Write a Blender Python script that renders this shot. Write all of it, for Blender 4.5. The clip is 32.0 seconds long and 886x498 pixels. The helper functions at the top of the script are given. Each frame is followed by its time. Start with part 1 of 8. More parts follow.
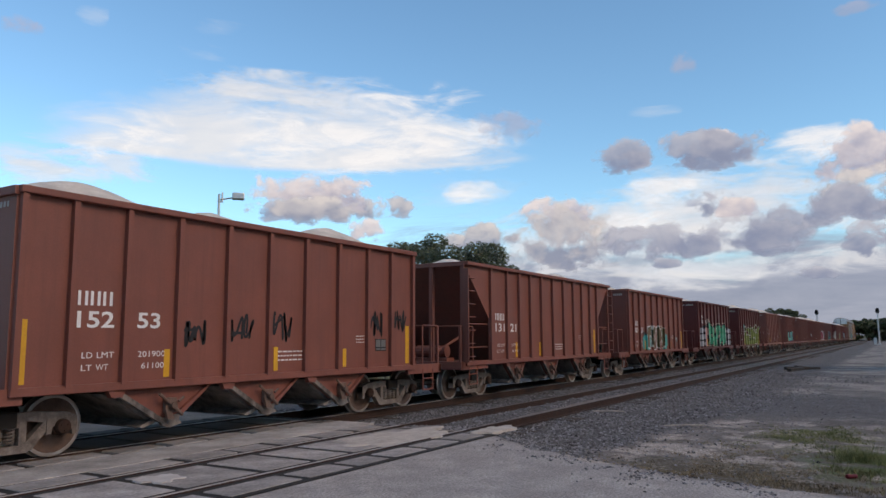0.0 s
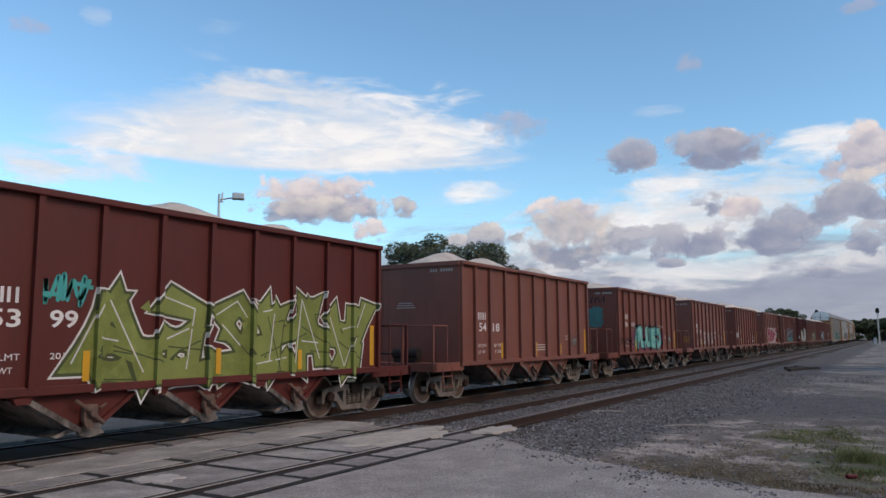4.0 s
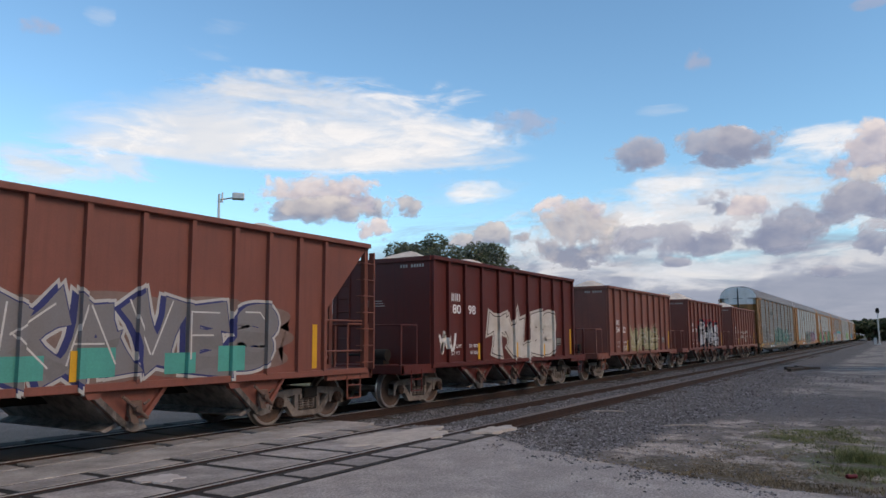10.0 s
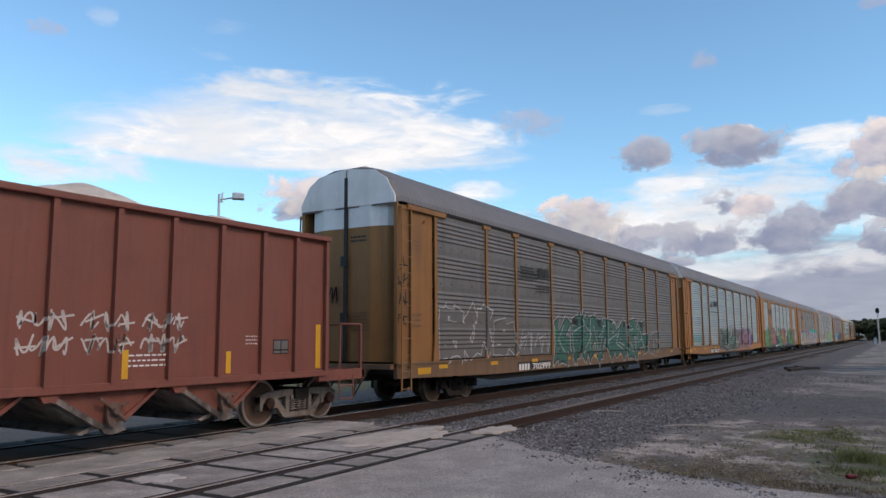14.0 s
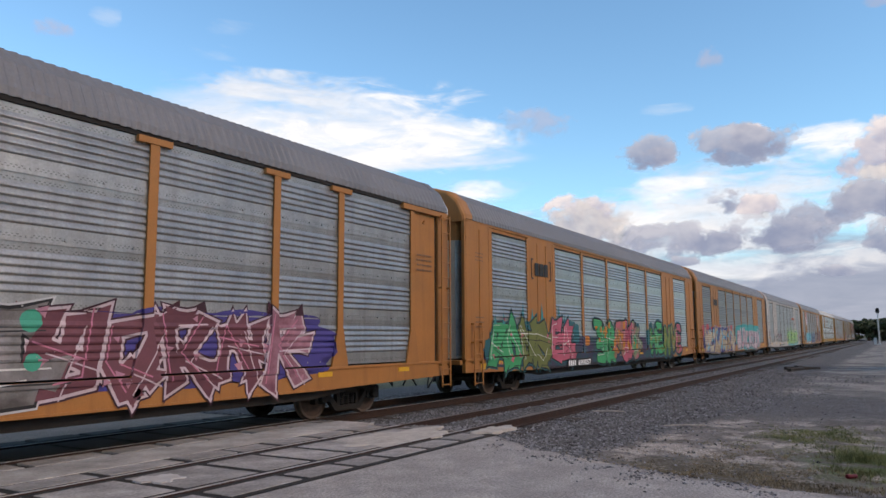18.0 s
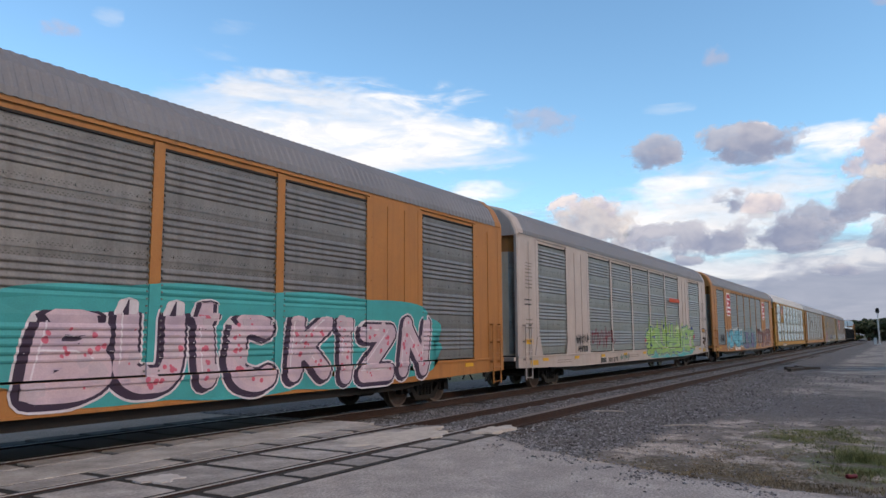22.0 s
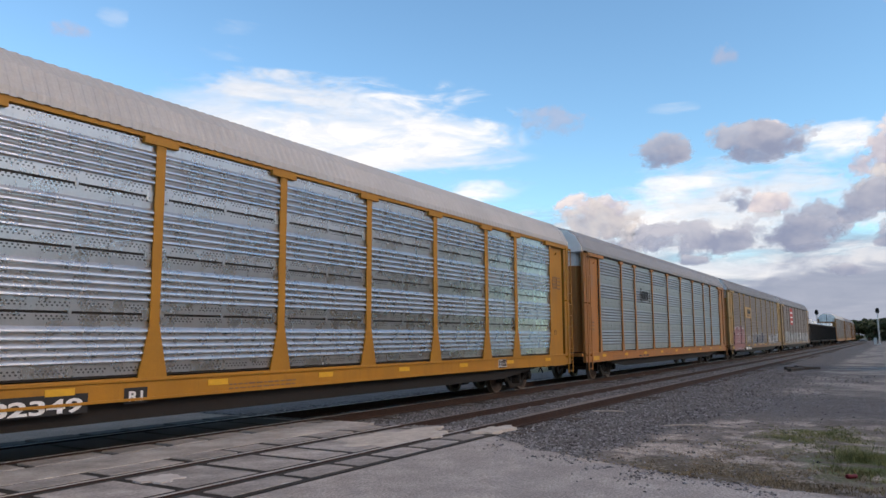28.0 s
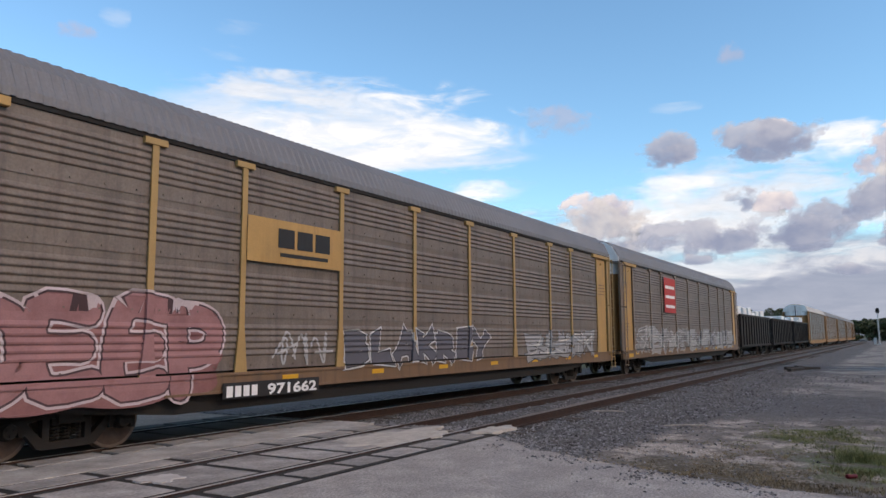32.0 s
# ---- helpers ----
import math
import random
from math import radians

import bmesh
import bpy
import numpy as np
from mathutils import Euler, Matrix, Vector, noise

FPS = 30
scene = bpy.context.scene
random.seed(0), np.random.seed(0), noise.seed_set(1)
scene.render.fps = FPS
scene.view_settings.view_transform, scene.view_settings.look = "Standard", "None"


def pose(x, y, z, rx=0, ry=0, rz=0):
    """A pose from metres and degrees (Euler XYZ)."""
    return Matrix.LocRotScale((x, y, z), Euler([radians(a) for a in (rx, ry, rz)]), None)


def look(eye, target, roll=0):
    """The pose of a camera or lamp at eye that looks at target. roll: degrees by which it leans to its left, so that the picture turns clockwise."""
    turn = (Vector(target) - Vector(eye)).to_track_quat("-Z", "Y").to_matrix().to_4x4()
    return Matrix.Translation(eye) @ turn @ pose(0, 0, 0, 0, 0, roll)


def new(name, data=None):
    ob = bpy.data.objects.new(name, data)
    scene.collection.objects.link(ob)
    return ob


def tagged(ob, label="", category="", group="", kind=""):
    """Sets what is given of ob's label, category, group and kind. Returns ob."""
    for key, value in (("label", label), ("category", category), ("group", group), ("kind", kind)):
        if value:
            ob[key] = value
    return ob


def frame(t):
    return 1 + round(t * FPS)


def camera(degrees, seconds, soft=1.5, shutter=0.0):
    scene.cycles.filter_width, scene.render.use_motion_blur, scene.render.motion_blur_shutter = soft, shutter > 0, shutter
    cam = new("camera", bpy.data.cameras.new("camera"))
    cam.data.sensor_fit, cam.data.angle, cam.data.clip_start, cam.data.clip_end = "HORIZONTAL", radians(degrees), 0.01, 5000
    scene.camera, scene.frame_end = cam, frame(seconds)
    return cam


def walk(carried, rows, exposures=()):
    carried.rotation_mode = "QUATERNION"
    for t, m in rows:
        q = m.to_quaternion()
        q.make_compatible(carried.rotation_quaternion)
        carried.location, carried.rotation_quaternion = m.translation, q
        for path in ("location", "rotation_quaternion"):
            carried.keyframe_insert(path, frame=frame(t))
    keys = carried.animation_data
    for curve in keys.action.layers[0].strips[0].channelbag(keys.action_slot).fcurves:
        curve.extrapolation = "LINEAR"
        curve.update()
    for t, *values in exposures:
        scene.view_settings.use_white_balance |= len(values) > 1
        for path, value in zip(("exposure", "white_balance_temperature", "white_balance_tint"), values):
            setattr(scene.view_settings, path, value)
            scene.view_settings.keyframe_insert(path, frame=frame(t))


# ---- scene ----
cam = camera(62.03, 32.0)
EYE = Vector((0.0, 0.0, 1.72))
YAW, TILT, LEAN = radians(31.465), radians(6.865), -0.302
AHEAD = Vector((math.cos(YAW) * math.cos(TILT), math.sin(YAW) * math.cos(TILT), math.sin(TILT)))
VIEW = look(EYE, EYE + AHEAD, LEAN)
walk(cam, [(0.0, VIEW), (32.0, VIEW)], exposures=[(0.0, 0.33, 7700, 16), (13.6, 0.33, 7700, 16), (14.4, 0.55, 7700, 16), (32.0, 0.55, 7700, 16)])

# ---- light ----
SUN_AZ, SUN_EL = radians(-88), radians(30)  # azimuth from +x towards +y
world = bpy.data.worlds.new("sky")
scene.world = world
world.use_nodes = True
wn, wl = world.node_tree.nodes, world.node_tree.links
sky = wn.new("ShaderNodeTexSky")
sky.sky_type, sky.sun_disc = "NISHITA", False
sky.sun_elevation, sky.sun_rotation = SUN_EL, math.pi / 2 - SUN_AZ
sky.air_density, sky.dust_density, sky.ozone_density = 1.0, 0.15, 2.4
wn["Background"].inputs["Strength"].default_value = 0.155
deep = wn.new("ShaderNodeMix")
deep.data_type, deep.blend_type = "RGBA", "MULTIPLY"
deep.inputs["Factor"].default_value, deep.inputs["B"].default_value = 1.0, (0.665, 1.0, 1.125, 1)
wl.new(sky.outputs[0], deep.inputs["A"])
wl.new(deep.outputs["Result"], wn["Background"].inputs["Color"])
sun = new("sun", bpy.data.lights.new("sun", "SUN"))
sun.data.energy, sun.data.angle, sun.data.color = 1.9, radians(35), (1.0, 0.76, 0.56)
sun.matrix_world = look((0, 0, 50), Vector((0, 0, 50)) - Vector((math.cos(SUN_AZ) * math.cos(SUN_EL), math.sin(SUN_AZ) * math.cos(SUN_EL), math.sin(SUN_EL))))

# ---- materials ----
def mat(name, base, rough=0.7, metal=0.0, vary=0.25, scale=3.0, grain=60.0, bump=0.2, streak=None, streak_amount=0.0, tint=None, per_object=0.0):
    """Painted, mineral or metal surface: stains at one scale, grain at another, a little relief."""
    m = bpy.data.materials.new(name)
    m.use_nodes = True
    n, l = m.node_tree.nodes, m.node_tree.links
    bsdf = n["Principled BSDF"]
    co = n.new("ShaderNodeTexCoord")
    big, small = n.new("ShaderNodeTexNoise"), n.new("ShaderNodeTexNoise")
    big.inputs["Scale"].default_value, big.inputs["Detail"].default_value, big.inputs["Roughness"].default_value = scale, 6, 0.65
    small.inputs["Scale"].default_value, small.inputs["Detail"].default_value = grain, 3
    l.new(co.outputs["Object"], big.inputs["Vector"])
    l.new(co.outputs["Object"], small.inputs["Vector"])
    mix = n.new("ShaderNodeMix")
    mix.data_type = "RGBA"
    ramp = n.new("ShaderNodeMapRange")
    ramp.inputs["From Min"].default_value, ramp.inputs["From Max"].default_value = 0.32, 0.68
    l.new(big.outputs["Fac"], ramp.inputs["Value"])
    dark = [c * (1 - vary) for c in base]
    light = [min(1.0, c * (1 + vary)) for c in (tint or base)]
    mix.inputs["A"].default_value, mix.inputs["B"].default_value = (*dark, 1), (*light, 1)
    l.new(ramp.outputs[0], mix.inputs["Factor"])
    last = mix.outputs["Result"]
    g = n.new("ShaderNodeMix")
    g.data_type, g.blend_type = "RGBA", "MULTIPLY"
    g.inputs["Factor"].default_value = 0.35 * min(1, vary * 3)
    l.new(last, g.inputs["A"])
    gr = n.new("ShaderNodeMapRange")
    gr.inputs["From Min"].default_value, gr.inputs["From Max"].default_value = 0.3, 0.7
    gr.inputs["To Min"].default_value, gr.inputs["To Max"].default_value = 0.45, 1.45
    l.new(small.outputs["Fac"], gr.inputs["Value"])
    l.new(gr.outputs[0], g.inputs["B"])
    last = g.outputs["Result"]
    if streak:
        mp = n.new("ShaderNodeMapping")
        mp.inputs["Scale"].default_value = (2.6, 2.6, 0.16)
        st = n.new("ShaderNodeTexNoise")
        st.inputs["Scale"].default_value, st.inputs["Detail"].default_value, st.inputs["Roughness"].default_value = 2.2, 7, 0.7
        l.new(co.outputs["Object"], mp.inputs["Vector"])
        l.new(mp.outputs[0], st.inputs["Vector"])
        sr = n.new("ShaderNodeMapRange")
        sr.inputs["From Min"].default_value, sr.inputs["From Max"].default_value = 0.48, 0.72
        sr.inputs["To Max"].default_value = streak_amount
        l.new(st.outputs["Fac"], sr.inputs["Value"])
        sm = n.new("ShaderNodeMix")
        sm.data_type = "RGBA"
        sm.inputs["B"].default_value = (*streak, 1)
        l.new(sr.outputs[0], sm.inputs["Factor"])
        l.new(last, sm.inputs["A"])
        last = sm.outputs["Result"]
    if per_object:
        oi = n.new("ShaderNodeObjectInfo")
        orr = n.new("ShaderNodeMapRange")
        orr.inputs["To Min"].default_value, orr.inputs["To Max"].default_value = 1 - per_object, 1 + per_object
        l.new(oi.outputs["Random"], orr.inputs["Value"])
        om = n.new("ShaderNodeMix")
        om.data_type, om.blend_type = "RGBA", "MULTIPLY"
        om.inputs["Factor"].default_value = 1
        l.new(last, om.inputs["A"])
        l.new(orr.outputs[0], om.inputs["B"])
        last = om.outputs["Result"]
    l.new(last, bsdf.inputs["Base Color"])
    rr = n.new("ShaderNodeMapRange")
    rr.inputs["To Min"].default_value, rr.inputs["To Max"].default_value = max(0.05, rough - 0.12), min(1, rough + 0.12)
    l.new(big.outputs["Fac"], rr.inputs["Value"])
    l.new(rr.outputs[0], bsdf.inputs["Roughness"])
    bsdf.inputs["Metallic"].default_value = metal
    if bump:
        b = n.new("ShaderNodeBump")
        b.inputs["Strength"].default_value, b.inputs["Distance"].default_value = bump, 0.01
        l.new(small.outputs["Fac"], b.inputs["Height"])
        l.new(b.outputs[0], bsdf.inputs["Normal"])
    return m


def paint(name, base, dirt=(0.10, 0.075, 0.06), amount=0.45, rough=0.62, vary=0.12):
    return mat(name, base, rough, 0.0, vary, 0.9, 35, 0.08, dirt, amount)


M_BROWN = paint("oxide_brown_paint", (0.172, 0.048, 0.032), (0.105, 0.034, 0.026), 0.6)
M_BROWN2 = paint("faded_brown_paint", (0.195, 0.064, 0.045), (0.125, 0.045, 0.035), 0.6)
M_RED = paint("dark_red_paint", (0.092, 0.0105, 0.0065), (0.050, 0.008, 0.006), 0.55)
M_YELLOW = paint("safety_yellow_paint", (0.62, 0.33, 0.02), (0.3, 0.18, 0.05), 0.3)
M_ORANGE = paint("rack_yellow_paint", (0.35, 0.142, 0.034), (0.20, 0.080, 0.026), 0.5)
M_OCHRE = paint("dirty_ochre_paint", (0.265, 0.122, 0.036), (0.15, 0.07, 0.028), 0.6)
M_STRAW_PAINT = paint("pale_faded_yellow_paint", (0.42, 0.25, 0.085), (0.22, 0.12, 0.05), 0.45)
M_GRIME = paint("grimy_brown_paint", (0.17, 0.10, 0.055), (0.07, 0.05, 0.04), 0.7)
M_DUSTY = paint("dust_covered_yellow_paint", (0.37, 0.235, 0.09), (0.20, 0.13, 0.07), 0.5)
M_BROWNED = paint("browned_yellow_paint", (0.215, 0.155, 0.115), (0.12, 0.09, 0.07), 0.6)
M_GOLD = paint("fresh_rack_yellow_paint", (0.36, 0.158, 0.010), (0.22, 0.095, 0.014), 0.4)
M_CREAM = paint("cream_white_paint", (0.40, 0.345, 0.315), (0.28, 0.225, 0.19), 0.4)
M_DOOR = paint("pale_door_paint", (0.50, 0.43, 0.335), (0.28, 0.235, 0.185), 0.45)
M_WHITE = paint("white_paint", (0.72, 0.72, 0.71), (0.4, 0.38, 0.36), 0.25)
M_BLACK = paint("black_paint", (0.012, 0.012, 0.013), (0.05, 0.045, 0.04), 0.2)
M_GALV = mat("galvanised_steel", (0.325, 0.324, 0.315), 0.37, 0.6, 0.2, 1.6, 25, 0.05, (0.215, 0.21, 0.20), 0.6)
M_GALV_NEW = mat("bright_galvanised_steel", (0.60, 0.597, 0.595), 0.28, 0.86, 0.07, 2.2, 25, 0.006, (0.50, 0.50, 0.50), 0.4)
M_GALV_CLEAN = mat("clean_galvanised_steel", (0.245, 0.243, 0.237), 0.42, 0.5, 0.16, 1.6, 25, 0.03, (0.155, 0.15, 0.145), 0.6)
M_GALV_OLD = mat("weathered_galvanised_steel", (0.172, 0.140, 0.118), 0.62, 0.25, 0.25, 1.2, 25, 0.06, (0.095, 0.076, 0.066), 0.8)
M_GALV_DULL = mat("dull_galvanised_steel", (0.222, 0.216, 0.206), 0.46, 0.45, 0.22, 1.4, 25, 0.05, (0.128, 0.120, 0.112), 0.65)
M_GALV_GREY = mat("grey_weathered_galvanised_steel", (0.172, 0.168, 0.160), 0.48, 0.4, 0.22, 1.4, 25, 0.05, (0.10, 0.094, 0.088), 0.65)
M_GALV_GRIMY = mat("grimy_galvanised_steel", (0.150, 0.146, 0.140), 0.6, 0.2, 0.22, 1.3, 25, 0.06, (0.085, 0.078, 0.072), 0.7)


def perforate(m, pitch=0.96, foot=3.09, strength=0.8, tall=0.042):
    """Rows of small round holes, as punched in rack panels."""
    n, l = m.node_tree.nodes, m.node_tree.links
    co = n.new("ShaderNodeTexCoord")
    sep = n.new("ShaderNodeSeparateXYZ")
    l.new(co.outputs["Object"], sep.inputs[0])

    def calc(op, a, b=None):
        k = n.new("ShaderNodeMath")
        k.operation = op
        for i, q in enumerate((a, b)):
            if q is None:
                continue
            if isinstance(q, (int, float)):
                k.inputs[i].default_value = q
            else:
                l.new(q, k.inputs[i])
        return k.outputs[0]

    # two staggered rows above and below each joint between the sheets
    zz = calc("FRACT", calc("MULTIPLY", calc("SUBTRACT", sep.outputs[2], foot - pitch * 6), 1 / pitch))
    up = calc("MULTIPLY", calc("ABSOLUTE", calc("SUBTRACT", zz, calc("ROUND", zz))), pitch)
    row = calc("MULTIPLY", calc("SUBTRACT", up, 0.055), 1 / tall)
    dz = calc("SUBTRACT", calc("FRACT", row), 0.5)
    shift = calc("MULTIPLY", calc("FLOOR", row), 0.5)
    dx = calc("MULTIPLY", calc("SUBTRACT", calc("FRACT", calc("ADD", calc("MULTIPLY", sep.outputs[0], 1 / 0.075), shift)), 0.5), 1.4)
    band = calc("MULTIPLY", calc("GREATER_THAN", row, 0.0), calc("LESS_THAN", row, 2.0))
    hole = calc("MULTIPLY", calc("LESS_THAN", calc("ADD", calc("MULTIPLY", dx, dx), calc("MULTIPLY", dz, dz)), 0.11), band)
    # holes come in runs of about half a metre
    run = calc("GREATER_THAN", calc("FRACT", calc("MULTIPLY", sep.outputs[0], 1 / 0.62)), 0.2)
    mix = n.new("ShaderNodeMix")
    mix.data_type = "RGBA"
    mix.inputs["B"].default_value = (0.02, 0.02, 0.02, 1)
    old = n["Principled BSDF"].inputs["Base Color"].links[0].from_socket
    l.new(calc("MULTIPLY", calc("MULTIPLY", hole, run), strength), mix.inputs["Factor"])
    l.new(old, mix.inputs["A"])
    l.new(mix.outputs["Result"], n["Principled BSDF"].inputs["Base Color"])


perforate(M_GALV_NEW)
perforate(M_GALV, 0.946, 1.165, 0.45, 0.03)
perforate(M_GALV_GREY, 0.911, 1.165, 0.45, 0.03)
perforate(M_GALV_DULL, 0.911, 1.165, 0.45, 0.03)
perforate(M_GALV_CLEAN, 0.946, 1.165, 0.4, 0.03)
M_ROOF = mat("grey_roof_steel", (0.165, 0.165, 0.175), 0.6, 0.2, 0.12, 1.0, 20, 0.05, (0.15, 0.145, 0.145), 0.4)
M_ROOF_MID = mat("worn_roof_steel", (0.25, 0.245, 0.245), 0.55, 0.25, 0.12, 1.0, 20, 0.05, (0.21, 0.20, 0.195), 0.4)
M_ROOF_PALE = mat("pale_roof_steel", (0.42, 0.405, 0.39), 0.6, 0.2, 0.1, 1.0, 20, 0.05, (0.4, 0.37, 0.34), 0.4)
M_WHEEL = mat("rusty_wheel_steel", (0.14, 0.09, 0.07), 0.8, 0.1, 0.3, 5, 60, 0.2)
M_STEEL = mat("dusty_cast_steel", (0.13, 0.112, 0.10), 0.75, 0.2, 0.35, 5, 60, 0.25, None, 0, (0.20, 0.175, 0.158))
M_GATE = mat("stone_dusted_steel", (0.085, 0.072, 0.064), 0.85, 0.1, 0.45, 3.5, 50, 0.3, (0.30, 0.275, 0.25), 0.75, (0.17, 0.152, 0.14))
# dirty black steel, darkened further to stand for the shade below the sills
M_DARK = mat("shaded_dirty_black_steel", (0.0105, 0.0085, 0.0075), 0.85, 0.0, 0.4, 5, 60, 0.25)
M_TREAD = mat("polished_wheel_tread", (0.46, 0.44, 0.42), 0.4, 0.8, 0.15, 6, 80, 0.03)
M_WHEEL_DARK = mat("dark_rusty_wheel_steel", (0.075, 0.050, 0.040), 0.8, 0.1, 0.35, 5, 60, 0.2)
M_TREAD_DULL = mat("dull_wheel_tread", (0.15, 0.12, 0.10), 0.5, 0.6, 0.2, 6, 80, 0.05)
M_GRIT = mat("crushed_limestone", (0.55, 0.50, 0.44), 0.95, 0, 0.22, 2, 30, 0.6)
M_TIE = mat("creosoted_timber", (0.038, 0.031, 0.026), 0.9, 0, 0.4, 5, 60, 0.5, None, 0, (0.06, 0.05, 0.042), 0.35)
M_RUST = mat("rusty_rail_steel", (0.034, 0.017, 0.012), 0.85, 0.1, 0.35, 4, 60, 0.3)
M_RAILTOP = mat("worn_rail_head", (0.40, 0.385, 0.375), 0.45, 0.5, 0.2, 5, 60, 0.05)
M_CONC = mat("crossing_concrete", (0.245, 0.232, 0.225), 0.88, 0, 0.36, 1.6, 26, 0.6, None, 0, (0.32, 0.302, 0.285), 0.16)
M_APRON = mat("pale_concrete_apron", (0.29, 0.272, 0.252), 0.9, 0, 0.3, 1.1, 28, 0.6, None, 0, (0.37, 0.35, 0.325))
# dirty concrete, its colour also darkened for the shade under the train
M_CONC_DARK = mat("dirty_shaded_concrete", (0.034, 0.025, 0.020), 0.85, 0, 0.35, 1.2, 40, 0.35, None, 0, (0.055, 0.042, 0.034), 0.2)
M_RUBBER = mat("black_rubber", (0.012, 0.011, 0.010), 0.85, 0, 0.3, 3, 50, 0.3)
M_LEAF = mat("broad_leaf", (0.024, 0.039, 0.014), 0.6, 0, 0.35, 1.5, 20, 0.1, None, 0, (0.050, 0.064, 0.021))
M_PALM = mat("palm_frond", (0.036, 0.05, 0.024), 0.55, 0, 0.3, 1.5, 20, 0.1, None, 0, (0.075, 0.085, 0.04))
M_BARK = mat("bark", (0.10, 0.08, 0.065), 0.95, 0, 0.4, 3, 30, 0.8)
M_GRASS = mat("dry_grass", (0.085, 0.13, 0.035), 0.8, 0, 0.4, 1.0, 30, 0.2, None, 0, (0.17, 0.18, 0.07))
M_ZINC = mat("aluminium_pole", (0.5, 0.5, 0.5), 0.45, 0.8, 0.1, 3, 40, 0.05)

# ---- shapes ----
def box(bm, x0, x1, y0, y1, z0, z1, bevel=0.0):
    v = [bm.verts.new((x, y, z)) for x in (x0, x1) for y in (y0, y1) for z in (z0, z1)]
    f = [bm.faces.new([v[i] for i in q]) for q in ((0, 1, 3, 2), (4, 6, 7, 5), (0, 4, 5, 1), (2, 3, 7, 6), (0, 2, 6, 4), (1, 5, 7, 3))]
    if bevel:
        bmesh.ops.bevel(bm, geom=list({e for q in f for e in q.edges}), offset=bevel, segments=2, affect="EDGES", profile=0.6)


def tube(bm, a, b, r, seg=10, r2=None):
    a, b = Vector(a), Vector(b)
    d = (b - a).normalized()
    u = d.orthogonal().normalized()
    w = d.cross(u)
    rings = []
    for p, q in ((a, r), (b, r if r2 is None else r2)):
        rings.append([bm.verts.new(p + (u * math.cos(i * math.tau / seg) + w * math.sin(i * math.tau / seg)) * q) for i in range(seg)])
    for i in range(seg):
        j = (i + 1) % seg
        bm.faces.new((rings[0][i], rings[0][j], rings[1][j], rings[1][i]))
    bm.faces.new(rings[0][::-1])
    bm.faces.new(rings[1])


def pipe(bm, pts, r, seg=6):
    """One bent tube through points."""
    pts = [Vector(p) for p in pts]
    rings = []
    for i, p in enumerate(pts):
        d = (pts[min(i + 1, len(pts) - 1)] - pts[max(i - 1, 0)]).normalized()
        u = d.cross(Vector((0.0, 0.3, 1.0))).normalized()
        w = d.cross(u)
        rings.append([bm.verts.new(p + (u * math.cos(k * math.tau / seg) + w * math.sin(k * math.tau / seg)) * r) for k in range(seg)])
    for a, b in zip(rings, rings[1:]):
        for k in range(seg):
            j = (k + 1) % seg
            bm.faces.new((a[k], a[j], b[j], b[k]))
    bm.faces.new(rings[0][::-1])
    bm.faces.new(rings[-1])


def prism(bm, pts, axis, a, b):
    """A polygon, given in the two other axes, drawn out along an axis from a to b."""
    def at(p, c):
        return {"x": (c, p[0], p[1]), "y": (p[0], c, p[1]), "z": (p[0], p[1], c)}[axis]
    r0, r1 = [bm.verts.new(at(p, a)) for p in pts], [bm.verts.new(at(p, b)) for p in pts]
    n = len(pts)
    for i in range(n):
        bm.faces.new((r0[i], r0[(i + 1) % n], r1[(i + 1) % n], r1[i]))
    bm.faces.new(r0[::-1])
    bm.faces.new(r1)


def lathe(bm, profile, seg=28):
    """Turns (y, r) pairs round the y axis."""
    rings = [[bm.verts.new((r * math.cos(i * math.tau / seg), y, r * math.sin(i * math.tau / seg))) for i in range(seg)] for y, r in profile]
    for k in range(len(rings) - 1):
        for i in range(seg):
            j = (i + 1) % seg
            bm.faces.new((rings[k][i], rings[k + 1][i], rings[k + 1][j], rings[k][j]))
    bm.faces.new(rings[0])
    bm.faces.new(rings[-1][::-1])


MESHES = {}


def shape(key, make, smooth=False):
    """A mesh that alike parts share, made once by make(bm)."""
    if key not in MESHES:
        bm = bmesh.new()
        make(bm)
        bmesh.ops.recalc_face_normals(bm, faces=bm.faces)
        me = bpy.data.meshes.new(key if isinstance(key, str) else str(key[0]))
        bm.to_mesh(me)
        bm.free()
        me.materials.append(None)
        if smooth:
            me.shade_smooth()
            me.set_sharp_from_angle(angle=radians(35))
        MESHES[key] = me
    return MESHES[key]


def part(name, me, material, parent=None, label="", m=None):
    """One mesh object under a thing or under a part."""
    ob = new(name, me)
    ob.material_slots[0].link = "OBJECT"
    ob.material_slots[0].material = material
    if parent:
        ob.parent = parent
    if m is not None:
        ob.matrix_basis = m
    if label:
        tagged(ob, label)
    return ob


def solid(name, make, material, parent=None, label="", m=None, smooth=False):
    """A part with a mesh of its own; a coat of paint follows the relief of the car's side."""
    key = (name, len(MESHES))
    if parent and name in COATS:
        flat = make
        def make(bm):
            flat(bm)
            coat(bm, parent)
    return part(name, shape(key, make, smooth), material, parent, label, m)


COATS = {"halo", "outline", "letter", "highlight", "shade", "patch", "spot", "paint_dots", "seam_line", "drip"}
COATS |= {"sprayed_" + k for k in ("tag", "cloud", "ground", "patch", "block", "letter", "flourish", "haze", "dots", "bubble", "band", "burst", "flame")}
RELIEF = {}  # car name: (cuts across x, cuts across z, slanted cuts, depth of the side at (x, z), gap)


